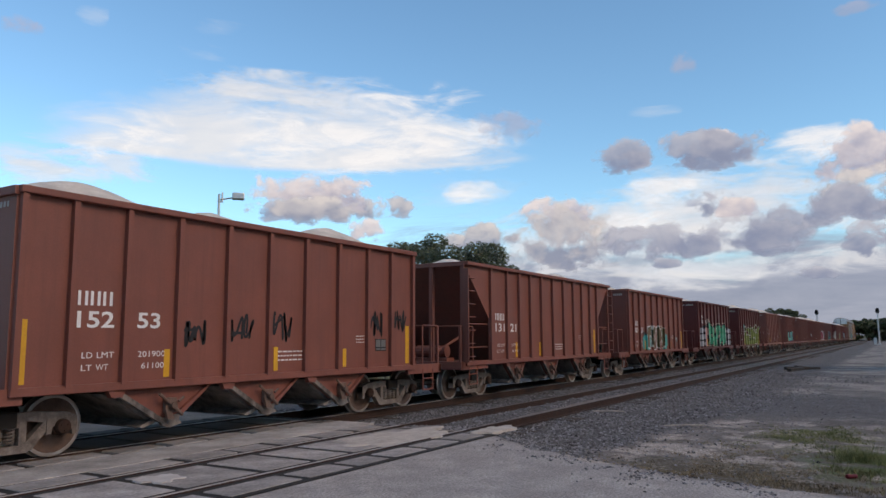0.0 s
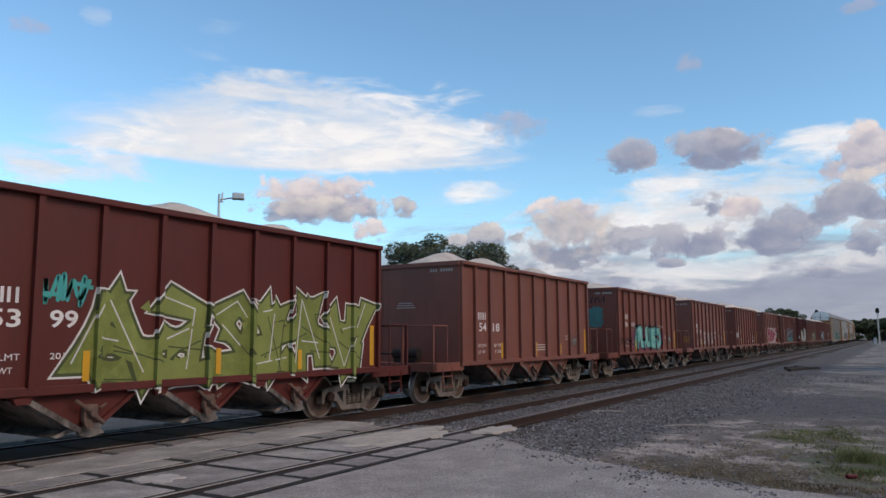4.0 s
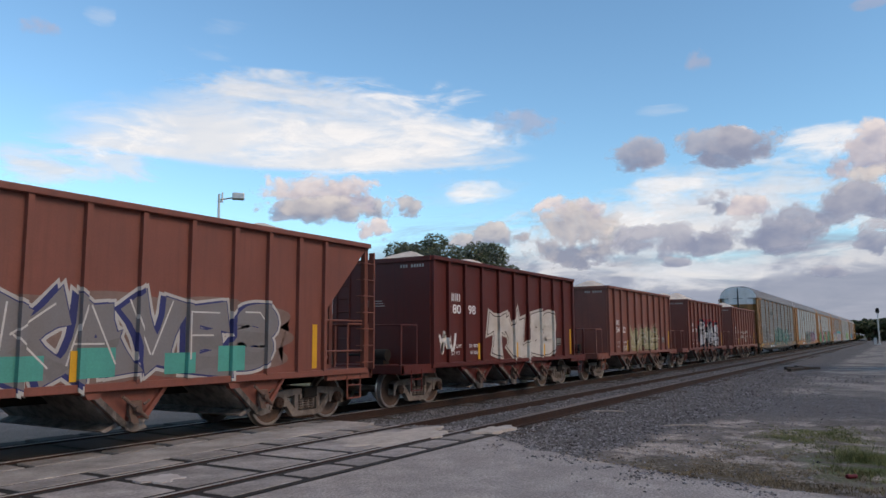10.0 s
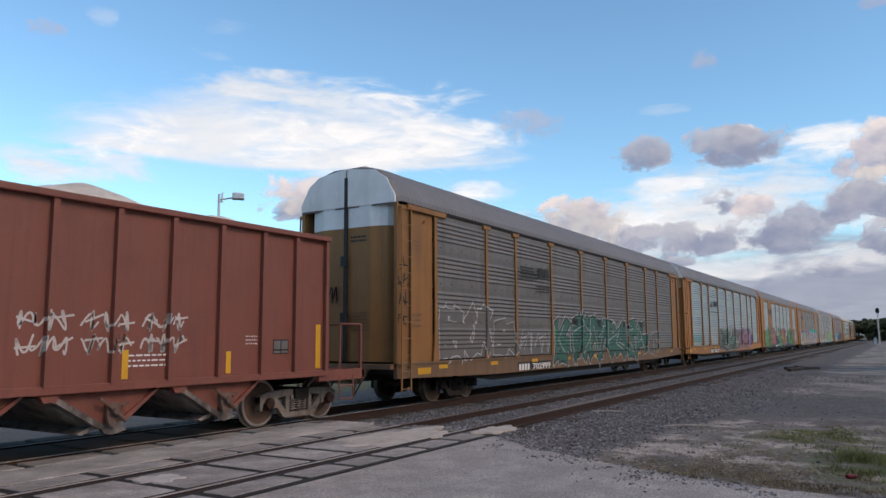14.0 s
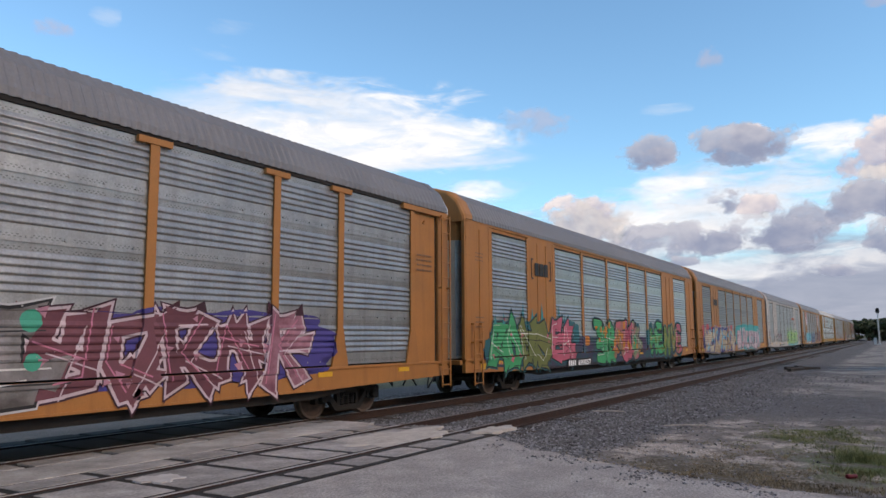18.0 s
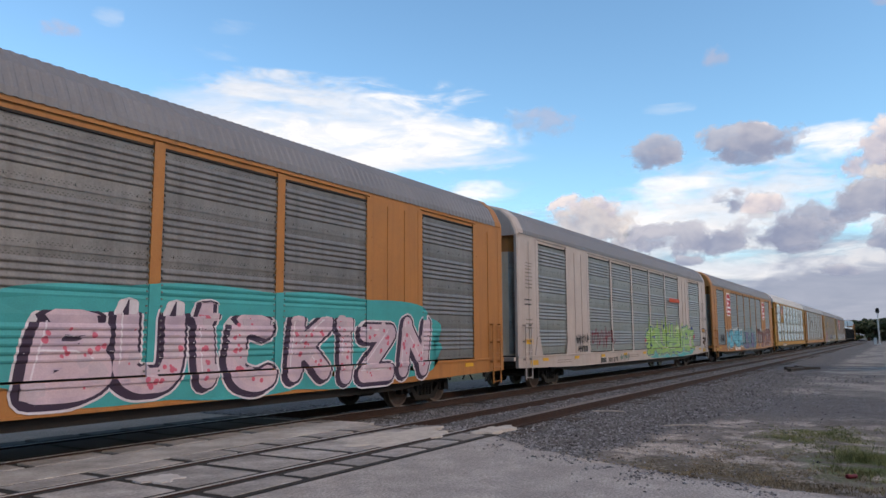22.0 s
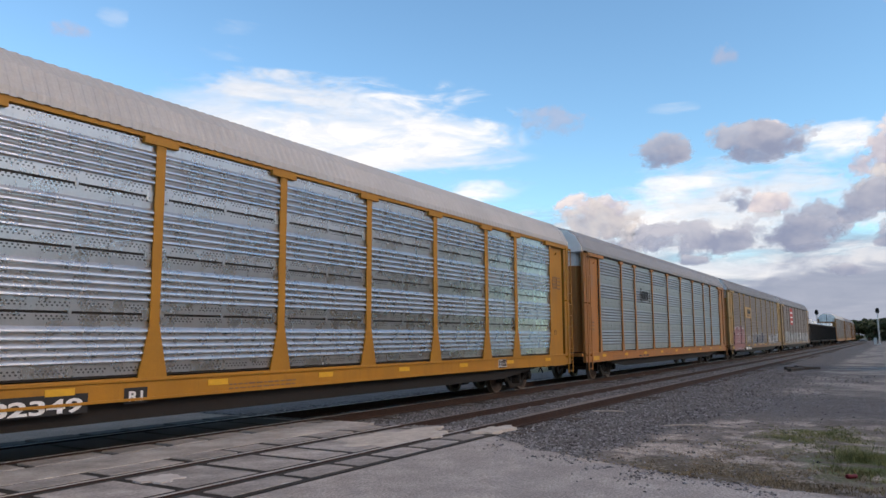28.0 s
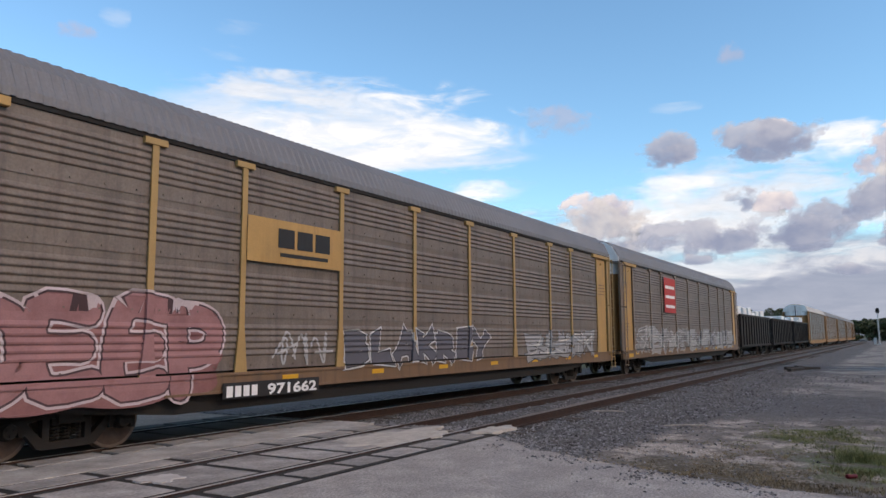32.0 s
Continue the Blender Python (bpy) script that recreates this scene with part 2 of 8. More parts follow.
def coat(bm, parent):
    """Lays flat paint onto the relief of a car's side: cut along the edges of ribs and corrugations, then pressed on."""
    car = parent
    while car.parent:
        car = car.parent
    xs, zs, slants, depth, gap = RELIEF[car.name]
    bmesh.ops.triangulate(bm, faces=bm.faces)
    lo = Vector([min(v.co[i] for v in bm.verts) for i in range(3)])
    hi = Vector([max(v.co[i] for v in bm.verts) for i in range(3)])
    cuts = [((x, 0, 0), (1, 0, 0)) for x in xs if lo.x < x < hi.x] + [((0, 0, z), (0, 0, 1)) for z in zs if lo.z < z < hi.z]
    cuts += [(c, n) for c, n in slants if lo.x - 0.25 < c[0] < hi.x + 0.25]
    for c, n in cuts:
        bmesh.ops.bisect_plane(bm, geom=[*bm.verts, *bm.edges, *bm.faces], dist=1e-5, plane_co=c, plane_no=n)
    if gap:
        gone_faces = [f for f in bm.faces if gap(f.calc_center_median())]
        bmesh.ops.delete(bm, geom=gone_faces, context="FACES")
    for v in bm.verts:
        v.co.y = depth(v.co.x, v.co.z) + 0.5 * v.co.y


def thing(name, label, category, group="", kind=""):
    return tagged(new(name), label, category, group, kind)


# ---- the line of the track ----
TRACK_Y, SIDING_Y, BEND_X, BEND_R = 11.65, 7.81, 205.0, 1500.0


def on_line(s, y):
    """A place on the line at s metres from the eye, y metres to the side, and the line's heading."""
    if s <= BEND_X:
        return Vector((s, y, 0)), 0.0
    a = (s - BEND_X) / BEND_R
    r = BEND_R - (y - TRACK_Y)
    return Vector((BEND_X + r * math.sin(a), TRACK_Y + BEND_R - r * math.cos(a), 0)), a


SPEEDS = [(0, 13.667), (6, 13.528), (12, 13.483), (18, 12.978), (24, 13.435), (32, 12.939)]


def gone(t):
    """Metres that the train has run by t."""
    total = 0.0
    for (t0, v0), (t1, v1) in zip(SPEEDS, SPEEDS[1:]):
        if t <= t0:
            break
        d = min(t, t1) - t0
        total += d * (v0 + 0.5 * (v1 - v0) * d / (t1 - t0))
    return total


# ---- ground, road and tracks ----
def road_edge(y):
    """How far the asphalt reaches: it curves away from the tracks."""
    return 9.2 + 0.068 * min(6.6, max(0.0, y)) ** 2


def ground_height(x, y):
    """The road lies level with the rails; beyond its edge the ballast drops away."""
    edge = road_edge(y) + 0.12 * noise.noise(Vector((y * 0.7, 0, 3)))
    k = min(1.0, max(0.0, (x - edge) / 1.6))
    k = k * k * (3 - 2 * k)
    far = -0.20 - 0.10 * min(1.0, max(0.0, (6.6 - y) / 1.0)) + 0.07 * (abs(y - SIDING_Y) < 0.7) - 0.25 * min(1.0, max(0.0, (y - 15) / 5))
    rough = 0.035 * noise.noise(Vector((x * 1.3, y * 1.3, 0))) + 0.10 * noise.noise(Vector((x * 0.12, y * 0.12, 7))) * min(1, max(0, (4 - y) / 3))
    pit = -0.17 if x < 11.9 and (SIDING_Y - 1.3 < y < TRACK_Y + 1.3) else 0.0
    return (-0.035 + pit) * (1 - k) + k * (far + rough)


def make_ground():
    xs = sorted({round(v, 3) for v in [*np.arange(-30, 8, 2.0), *np.arange(8, 30, 0.25), *np.arange(30, 80, 1.5), *np.arange(80, 400, 12), 500, 800, 1500, 3000, 4600, -60, -150, -500, -1500, -4600]})
    ys = sorted({round(v, 3) for v in [*np.arange(-14, -2, 1.0), *np.arange(-2, 16, 0.25), *np.arange(16, 60, 2.0), 80, 120, 200, 400, 900, 2000, 4600, -25, -60, -150, -500, -1500, -4600]})
    v = [(x, y, ground_height(x, y)) for x in xs for y in ys]
    n = len(ys)
    f = [(i * n + j, (i + 1) * n + j, (i + 1) * n + j + 1, i * n + j + 1) for i in range(len(xs) - 1) for j in range(n - 1)]
    me = bpy.data.meshes.new("ground")
    me.from_pydata(v, [], f)
    me.shade_smooth()
    return me


def ground_material():
    """Worn asphalt at the crossing, grey ballast beside the tracks, sandy waste ground with grass, a paler lane far off."""
    m = bpy.data.materials.new("ground_cover")
    m.use_nodes = True
    n, l = m.node_tree.nodes, m.node_tree.links
    bsdf = n["Principled BSDF"]
    co = n.new("ShaderNodeTexCoord")
    sep = n.new("ShaderNodeSeparateXYZ")
    l.new(co.outputs["Object"], sep.inputs[0])

    def tex(scale, detail=6, rough=0.6):
        t = n.new("ShaderNodeTexNoise")
        t.inputs["Scale"].default_value, t.inputs["Detail"].default_value, t.inputs["Roughness"].default_value = scale, detail, rough
        l.new(co.outputs["Object"], t.inputs["Vector"])
        return t.outputs["Fac"]

    def calc(op, a, b, c=None):
        k = n.new("ShaderNodeMath")
        k.operation = op
        for i, q in enumerate((a, b, c)):
            if q is None:
                continue
            if isinstance(q, (int, float)):
                k.inputs[i].default_value = q
            else:
                l.new(q, k.inputs[i])
        return k.outputs[0]

    def step(v, lo, hi):
        r = n.new("ShaderNodeMapRange")
        r.interpolation_type = "SMOOTHSTEP"
        r.inputs["From Min"].default_value, r.inputs["From Max"].default_value = lo, hi
        l.new(v, r.inputs["Value"])
        return r.outputs[0]

    def blend(fac, a, b, how="MIX"):
        x = n.new("ShaderNodeMix")
        x.data_type, x.blend_type = "RGBA", how
        for key, q in (("Factor", fac), ("A", a), ("B", b)):
            if isinstance(q, float):
                x.inputs[key].default_value = q
            elif isinstance(q, tuple):
                x.inputs[key].default_value = (*q, 1)
            else:
                l.new(q, x.inputs[key])
        return x.outputs["Result"]

    X, Y = sep.outputs[0], sep.outputs[1]
    broad, patch, fine, grit = tex(0.35), tex(1.6, 8), tex(14, 4), tex(34, 3, 0.8)
    vor = n.new("ShaderNodeTexVoronoi")
    vor.inputs["Scale"].default_value = 16
    l.new(co.outputs["Object"], vor.inputs["Vector"])
    asphalt = blend(step(patch, 0.35, 0.7), (0.245, 0.230, 0.220), (0.335, 0.317, 0.303))
    stones = blend(step(vor.outputs["Color"], 0.0, 1.0), (0.042, 0.042, 0.045), (0.145, 0.143, 0.148))
    ballast = blend(step(patch, 0.3, 0.7), stones, (0.078, 0.075, 0.073))
    sand = blend(step(fine, 0.3, 0.7), (0.23, 0.20, 0.17), (0.44, 0.40, 0.36))
    grass = blend(step(fine, 0.35, 0.65), (0.05, 0.06, 0.02), (0.15, 0.135, 0.07))
    lane = blend(step(broad, 0.42, 0.58), (0.12, 0.115, 0.11), (0.25, 0.235, 0.215))
    # waste ground beside the road: bare dirt, sandy streaks, dead and green grass
    broad2 = tex(0.8, 7, 0.65)
    wob = calc("MULTIPLY_ADD", broad, 3.0, -1.5)
    wob2 = calc("MULTIPLY_ADD", patch, 2.4, -1.2)
    yy = calc("ADD", Y, calc("MULTIPLY_ADD", broad2, 1.6, -0.8))
    xx = calc("ADD", X, wob2)

    def spot(cx, cy, rx, ry, soft=0.6):
        a, b = calc("MULTIPLY", calc("SUBTRACT", xx, cx), 1 / rx), calc("MULTIPLY", calc("SUBTRACT", yy, cy), 1 / ry)
        return step(calc("ADD", calc("MULTIPLY", a, a), calc("MULTIPLY", b, b)), 1 + soft, 1 - soft)

    dirt = blend(step(patch, 0.36, 0.62), (0.085, 0.072, 0.060), (0.165, 0.150, 0.138))
    waste = blend(step(tex(1.1, 9, 0.7), 0.47, 0.60), dirt, sand)
    waste = blend(calc("MULTIPLY", spot(11.6, 2.2, 1.5, 1.6), step(fine, 0.38, 0.55)), waste, (0.070, 0.058, 0.032))
    waste = blend(calc("MULTIPLY", spot(16.6, 1.5, 1.7, 1.1), step(patch, 0.42, 0.58)), waste, grass)
    waste = blend(calc("MULTIPLY", spot(13.4, 0.3, 1.3, 1.2), step(patch, 0.36, 0.52)), waste, (0.055, 0.085, 0.022))
    waste = blend(spot(10.4, 0.2, 0.9, 0.55), waste, stones)
    near = calc("MULTIPLY", step(calc("ADD", yy, calc("MULTIPLY", X, 0.12)), 6.6, 5.8), step(xx, 22.0, 18.0))
    cover = blend(near, ballast, waste)
    far_lane = calc("MULTIPLY", step(calc("ADD", Y, wob2), 4.2, 3.2), step(xx, 27.0, 30.0))
    cover = blend(far_lane, cover, lane)
    meadow = step(calc("ADD", Y, wob), 17.5, 19.0)
    cover = blend(meadow, cover, grass)
    verge = step(calc("ADD", Y, wob), 27.0, 28.0)
    bow = calc("MINIMUM", calc("MAXIMUM", Y, 0.0), 6.6)
    edge = calc("SUBTRACT", calc("ADD", X, calc("MULTIPLY_ADD", patch, 1.2, -0.6)), calc("MULTIPLY", calc("MULTIPLY", bow, bow), 0.068))
    road = step(edge, 9.55, 9.15)
    # asphalt beyond the main track, raised and warmed to offset the train's blue shade
    far_asphalt = blend(step(patch, 0.35, 0.7), (0.24, 0.198, 0.165), (0.29, 0.242, 0.204))
    cover = blend(road, cover, blend(step(Y, 13.0, 13.3), asphalt, blend(step(Y, 18.6, 18.9), far_asphalt, (0.135, 0.125, 0.118))))
    cover = blend(verge, cover, grass)
    g = n.new("ShaderNodeMapRange")
    g.inputs["From Min"].default_value, g.inputs["From Max"].default_value = 0.3, 0.7
    g.inputs["To Min"].default_value, g.inputs["To Max"].default_value = 0.45, 1.6
    l.new(grit, g.inputs["Value"])
    cover = blend(1.0, cover, g.outputs[0], "MULTIPLY")
    l.new(cover, bsdf.inputs["Base Color"])
    bsdf.inputs["Roughness"].default_value = 0.93
    b = n.new("ShaderNodeBump")
    b.inputs["Strength"].default_value, b.inputs["Distance"].default_value = 0.8, 0.03
    h = calc("ADD", calc("MULTIPLY", vor.outputs["Distance"], calc("SUBTRACT", 1.0, road)), calc("MULTIPLY", grit, 0.3))
    l.new(h, b.inputs["Height"])
    l.new(b.outputs[0], bsdf.inputs["Normal"])
    return m


gm = make_ground()
gm.materials.append(ground_material())
ground = tagged(new("ground", gm), "worn grey asphalt, ballast gravel, sand and weeds", "ground", kind="structure")



def rail_profile():
    return [(-0.07, -0.175), (0.07, -0.175), (0.07, -0.165), (0.012, -0.145), (0.010, -0.045), (0.036, -0.036), (0.036, -0.006), (0.026, 0), (-0.026, 0), (-0.036, -0.006), (-0.036, -0.036), (-0.010, -0.045), (-0.012, -0.145), (-0.07, -0.165)]


def swept(bm, pts, y, s0, s1, step_len=12.0, lift=0.0):
    stops = [s for s in np.arange(s0, s1, step_len)] + [s1]
    rings = []
    for s in stops:
        c, a = on_line(s, y)
        side = Vector((-math.sin(a), math.cos(a), 0))
        rings.append([bm.verts.new(c + side * p[0] + Vector((0, 0, p[1] + lift))) for p in pts])
    n = len(pts)
    for q, r in zip(rings, rings[1:]):
        for i in range(n):
            bm.faces.new((q[i], q[(i + 1) % n], r[(i + 1) % n], r[i]))
    bm.faces.new(rings[0])
    bm.faces.new(rings[-1][::-1])


def railway(name, y, label, s1, head):
    t = thing(name, label, "railway track", kind="structure")
    for dy in (-0.7525, 0.7525):
        r = solid("rail", lambda bm: swept(bm, rail_profile(), y + dy, -60, s1), M_RUST, t, "rusty steel rail", smooth=False)
        for a, b, m in ((-60, 12.3, M_RAILTOP), (12.3, s1, head)):
            solid("rail_head", lambda bm: swept(bm, [(-0.028, -0.002), (0.028, -0.002), (0.026, 0.003), (-0.026, 0.003)], y + dy, a, b), m, r, "worn running surface")
    tie = shape("tie", lambda bm: box(bm, -0.115, 0.115, -1.3, 1.3, -0.18, 0, 0.012))
    rng = random.Random(5)
    stops = [s for s in np.arange(13.2, 110, 0.53)] + [s for s in np.arange(-60, -9, 0.9)]
    for s in stops:
        c, a = on_line(s, y)
        part("tie", tie, M_TIE, t, m=Matrix.Translation(c + Vector((0, rng.uniform(-0.03, 0.03), -0.19 + rng.uniform(-0.03, 0.008)))) @ Matrix.Rotation(a + rng.uniform(-0.02, 0.02), 4, "Z"))
    return t


railway("main_track", TRACK_Y, "main railway track with polished rails on dark ties", 420, M_RAILTOP)
railway("siding_track", SIDING_Y, "rusty siding track set in ballast beside the main line", 420, mat("dull_rail_head", (0.10, 0.082, 0.072), 0.5, 0.4, 0.3, 4, 60, 0.1))


def crossing():
    """Concrete panels between and beside the rails, with black rubber flangeways."""
    t = thing("crossing", "level crossing of concrete panels with black rubber seams", "level crossing", kind="structure")
    rng = random.Random(8)
    x0, x1 = -8.0, 12.1
    solid("seam_bed", lambda bm: (box(bm, x0, x1, SIDING_Y - 1.5, SIDING_Y + 1.5, -0.17, -0.020), box(bm, x0, x1, TRACK_Y - 1.5, TRACK_Y + 1.5, -0.17, -0.032)), M_RUBBER, t, "black rubber flangeway seams")

    seams = [-8.0 + 1.17 * k for k in range(11)] + [4.8, 5.95, 7.25, 8.25, 9.1, 10.1, 11.1, 12.0]

    def slabs(y0, y1, shift, material, top=-0.004):
        for a, b in zip(seams, seams[1:]):
            n, w = round(b - a, 2), round(y1 - y0, 2)
            me = shape(("panel", n, w), lambda bm: box(bm, 0.07, n - 0.07, 0.025, w - 0.025, -0.14, 0, 0.015))
            part("panel", me, material, t, m=Matrix.Translation((a + shift, y0, top + rng.uniform(-0.010, 0.003))) @ Matrix.Rotation(rng.uniform(-0.004, 0.004), 4, "Z"))
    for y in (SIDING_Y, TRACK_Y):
        # the main track's inner and far panels have the train's shade in their colour
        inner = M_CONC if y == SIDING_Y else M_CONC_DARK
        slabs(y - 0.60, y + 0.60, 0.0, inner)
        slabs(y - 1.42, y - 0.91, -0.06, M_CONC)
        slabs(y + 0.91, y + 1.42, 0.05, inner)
    mid0, mid1 = SIDING_Y + 1.42, TRACK_Y - 1.42
    solid("apron", lambda bm: box(bm, x0, x1 + 0.3, mid0 + 0.03, mid1 - 0.03, -0.16, -0.006, 0.02), M_APRON, t, "pale concrete strip between the tracks")


crossing()


def drift(name, label, x0, x1, y0, y1, material, seed, z=0.006):
    """A thin uneven skin of spilt sand or broken paving."""
    rng = random.Random(seed)
    ring = []
    for i in range(46):
        a = i * math.tau / 46
        k = 0.62 + 0.38 * noise.noise(Vector((math.cos(a) * 1.8, math.sin(a) * 1.8, seed))) + rng.uniform(-0.06, 0.06)
        ring.append(((x0 + x1) / 2 + (x1 - x0) / 2 * k * 1.3 * math.cos(a), (y0 + y1) / 2 + (y1 - y0) / 2 * k * 1.3 * math.sin(a)))
    def make(bm):
        top = [bm.verts.new((x, y, z)) for x, y in ring]
        low = [bm.verts.new((x + 0.04 * (x - (x0 + x1) / 2), y + 0.04 * (y - (y0 + y1) / 2), z - 0.05)) for x, y in ring]
        bm.faces.new(top)
        for i in range(len(ring)):
            j = (i + 1) % len(ring)
            bm.faces.new((top[i], top[j], low[j], low[i]))
    tagged(solid(name, make, material), label, "sand", kind="structure")


M_SAND = mat("pale_dusty_sand", (0.42, 0.39, 0.35), 0.95, 0, 0.25, 3, 60, 0.5)
drift("sand_patch", "pale spilt sand across the end of the crossing", 9.3, 12.5, 6.95, 8.3, M_SAND, 2)
drift("sand_patch", "pale spilt sand across the end of the crossing", 11.7, 13.4, 6.3, 6.95, M_SAND, 4)
drift("dust_patch", "pale dusty smear on a crossing panel", 5.9, 6.5, 7.6, 8.3, mat("concrete_dust", (0.44, 0.42, 0.40), 0.95, 0, 0.2, 3, 60, 0.3), 9, 0.0008)
drift("sand_strip", "pale sandy strip inside the siding rails", 12.0, 27.0, 7.15, 7.75, mat("dirty_sand", (0.17, 0.155, 0.14), 0.95, 0, 0.35, 3, 60, 0.5), 6, -0.105)


def old_ties():
    """Discarded ties in a low pile beside the siding."""
    t = thing("tie_pile", "low pile of discarded dark ties beside the siding", "timber pile")
    for k, (x, y, a, z) in enumerate(((48.0, 5.2, 0.2, -0.14), (49.4, 5.0, -0.3, -0.13), (50.9, 5.1, 0.15, -0.15))):
        part("tie", shape("tie", lambda bm: None), M_TIE, t, m=pose(x, y, z, 0, 2 * k, 0) @ Matrix.Rotation(a + 1.2, 4, "Z"))


old_ties()


# ---- running gear ----
WHEEL_R, AXLE_GAP = 0.457, 1.78
WHEELSETS = {-1: [], 1: []}


def truck(parent, x, dusty):
    """A three-piece freight truck: two side frames with springs, bolster, two wheelsets."""
    tr = new("truck")
    tr.parent = parent
    tr.matrix_basis = Matrix.Translation((x, 0, 0))
    def frame_mesh(bm):
        # top chord, tension member, columns and pedestal jaws round the windows
        prism(bm, [(-1.12, 0.60), (-0.98, 0.66), (-0.45, 0.70), (0.45, 0.70), (0.98, 0.66), (1.12, 0.60), (1.12, 0.46), (0.70, 0.52), (0.42, 0.575), (-0.42, 0.575), (-0.70, 0.52), (-1.12, 0.46)], "y", -0.07, 0.07)
        prism(bm, [(-0.78, 0.54), (-0.62, 0.54), (-0.34, 0.25), (0.34, 0.25), (0.62, 0.54), (0.78, 0.54), (0.46, 0.17), (0.38, 0.14), (-0.38, 0.14), (-0.46, 0.17)], "y", -0.06, 0.06)
        for s in (-1, 1):
            box(bm, s * 0.33 - 0.055, s * 0.33 + 0.055, -0.055, 0.055, 0.22, 0.60, 0.01)
            prism(bm, [(s * 1.12, 0.60), (s * 1.12, 0.33), (s * 1.05, 0.33), (s * 1.03, 0.47), (s * 0.75, 0.47), (s * 0.73, 0.36), (s * 0.66, 0.36), (s * 0.66, 0.58)], "y", -0.08, 0.08)
    fm = shape("side_frame", frame_mesh)

    def spring_mesh(bm):
        for dx in (-0.17, 0.0, 0.17):
            pipe(bm, [(dx + 0.062 * math.cos(k * 0.7854), 0.062 * math.sin(k * 0.7854), 0.262 + 0.235 * k / 40) for k in range(41)], 0.017, 5)
        box(bm, -0.27, 0.27, -0.09, 0.09, 0.49, 0.58, 0.015)
    sm = shape("spring_nest", spring_mesh)

    def cap_mesh(bm):
        lathe(bm, [(-0.16, 0.07), (-0.155, 0.10), (-0.12, 0.115), (-0.06, 0.115), (-0.055, 0.135), (0.06, 0.135)], 16)
        for i in range(3):
            a = i * math.tau / 3 + 0.5
            tube(bm, (0.055 * math.cos(a), -0.16, 0.055 * math.sin(a)), (0.055 * math.cos(a), -0.18, 0.055 * math.sin(a)), 0.018, 6)
    cm = shape("bearing", cap_mesh, True)

    def wheels_mesh(bm):
        for s in (-1, 1):
            y = s * 0.7525
            lathe(bm, [(y + s * 0.075, 0.30), (y + s * 0.07, WHEEL_R - 0.055), (y + s * 0.075, WHEEL_R - 0.03), (y + s * 0.07, WHEEL_R - 0.002), (y - s * 0.03, WHEEL_R), (y - s * 0.045, WHEEL_R + 0.025), (y - s * 0.07, WHEEL_R + 0.02), (y - s * 0.07, 0.36), (y - s * 0.01, 0.32), (y + s * 0.02, 0.17), (y - s * 0.07, 0.14)], 40)
            # dished plate with the hub
            lathe(bm, [(y + s * 0.076, 0.001), (y + s * 0.076, 0.10), (y + s * 0.085, 0.115), (y + s * 0.06, 0.14), (y + s * 0.03, 0.30), (y + s * 0.055, 0.40), (y + s * 0.03, 0.40), (y, 0.30), (y, 0.001)], 40)
            for i in range(3):
                a = i * math.tau / 3
                tube(bm, (0.2 * math.cos(a), y + s * 0.04, 0.2 * math.sin(a)), (0.2 * math.cos(a), y + s * 0.062, 0.2 * math.sin(a)), 0.022, 8)
        tube(bm, (0, -1.0, 0), (0, 1.0, 0), 0.085, 14)
    wm = shape(("wheelset", dusty), wheels_mesh, True)
    if len(wm.materials) < 2:
        wm.materials.append(M_TREAD if dusty else M_TREAD_DULL)
        for f in wm.polygons:
            rad = math.hypot(f.center.x, f.center.z)
            f.material_index = 1 if rad > WHEEL_R - 0.05 else 0
    for s in (-1, 1):
        y = s * 1.0
        part("side_frame", fm, M_STEEL if dusty else M_DARK, tr, m=Matrix.Translation((0, y, 0)))
        part("spring_nest", sm, M_STEEL if dusty else M_DARK, tr, m=Matrix.Translation((0, y, 0)))
        for e in (-1, 1):
            part("bearing", cm, M_RUST if dusty else M_DARK, tr, m=Matrix.Translation((e * AXLE_GAP / 2, y, WHEEL_R)) @ Matrix.Rotation(0 if s < 0 else math.pi, 4, "Z"))
    part("bolster", shape("bolster", lambda bm: box(bm, -0.2, 0.2, -1.15, 1.15, 0.50, 0.72, 0.03)), M_DARK, tr)
    for e in (-1, 1):
        w = part("wheelset", wm, M_WHEEL if dusty else M_WHEEL_DARK, tr, "steel wheels with a worn bright tread", m=Matrix.Translation((e * AXLE_GAP / 2, 0, WHEEL_R)))
        WHEELSETS[e].append(w)
    return tr


def coupler(parent, x, s):
    def make(bm):
        box(bm, 0, 0.42, -0.07, 0.07, 0.78, 0.93, 0.02)
        prism(bm, [(0.40, -0.13), (0.62, -0.16), (0.66, -0.05), (0.60, 0.03), (0.64, 0.12), (0.45, 0.15)], "z", 0.72, 0.99)
        tube(bm, (0.25, -0.25, 0.72), (0.62, -0.20, 0.42), 0.025, 8)
        tube(bm, (0.2, -0.3, 0.9), (0.1, -1.2, 0.75), 0.018, 6)
    part("coupler", shape("coupler", make), M_DARK, parent, m=Matrix.Translation((x, 0, 0)) @ Matrix.Rotation(0 if s > 0 else math.pi, 4, "Z"))


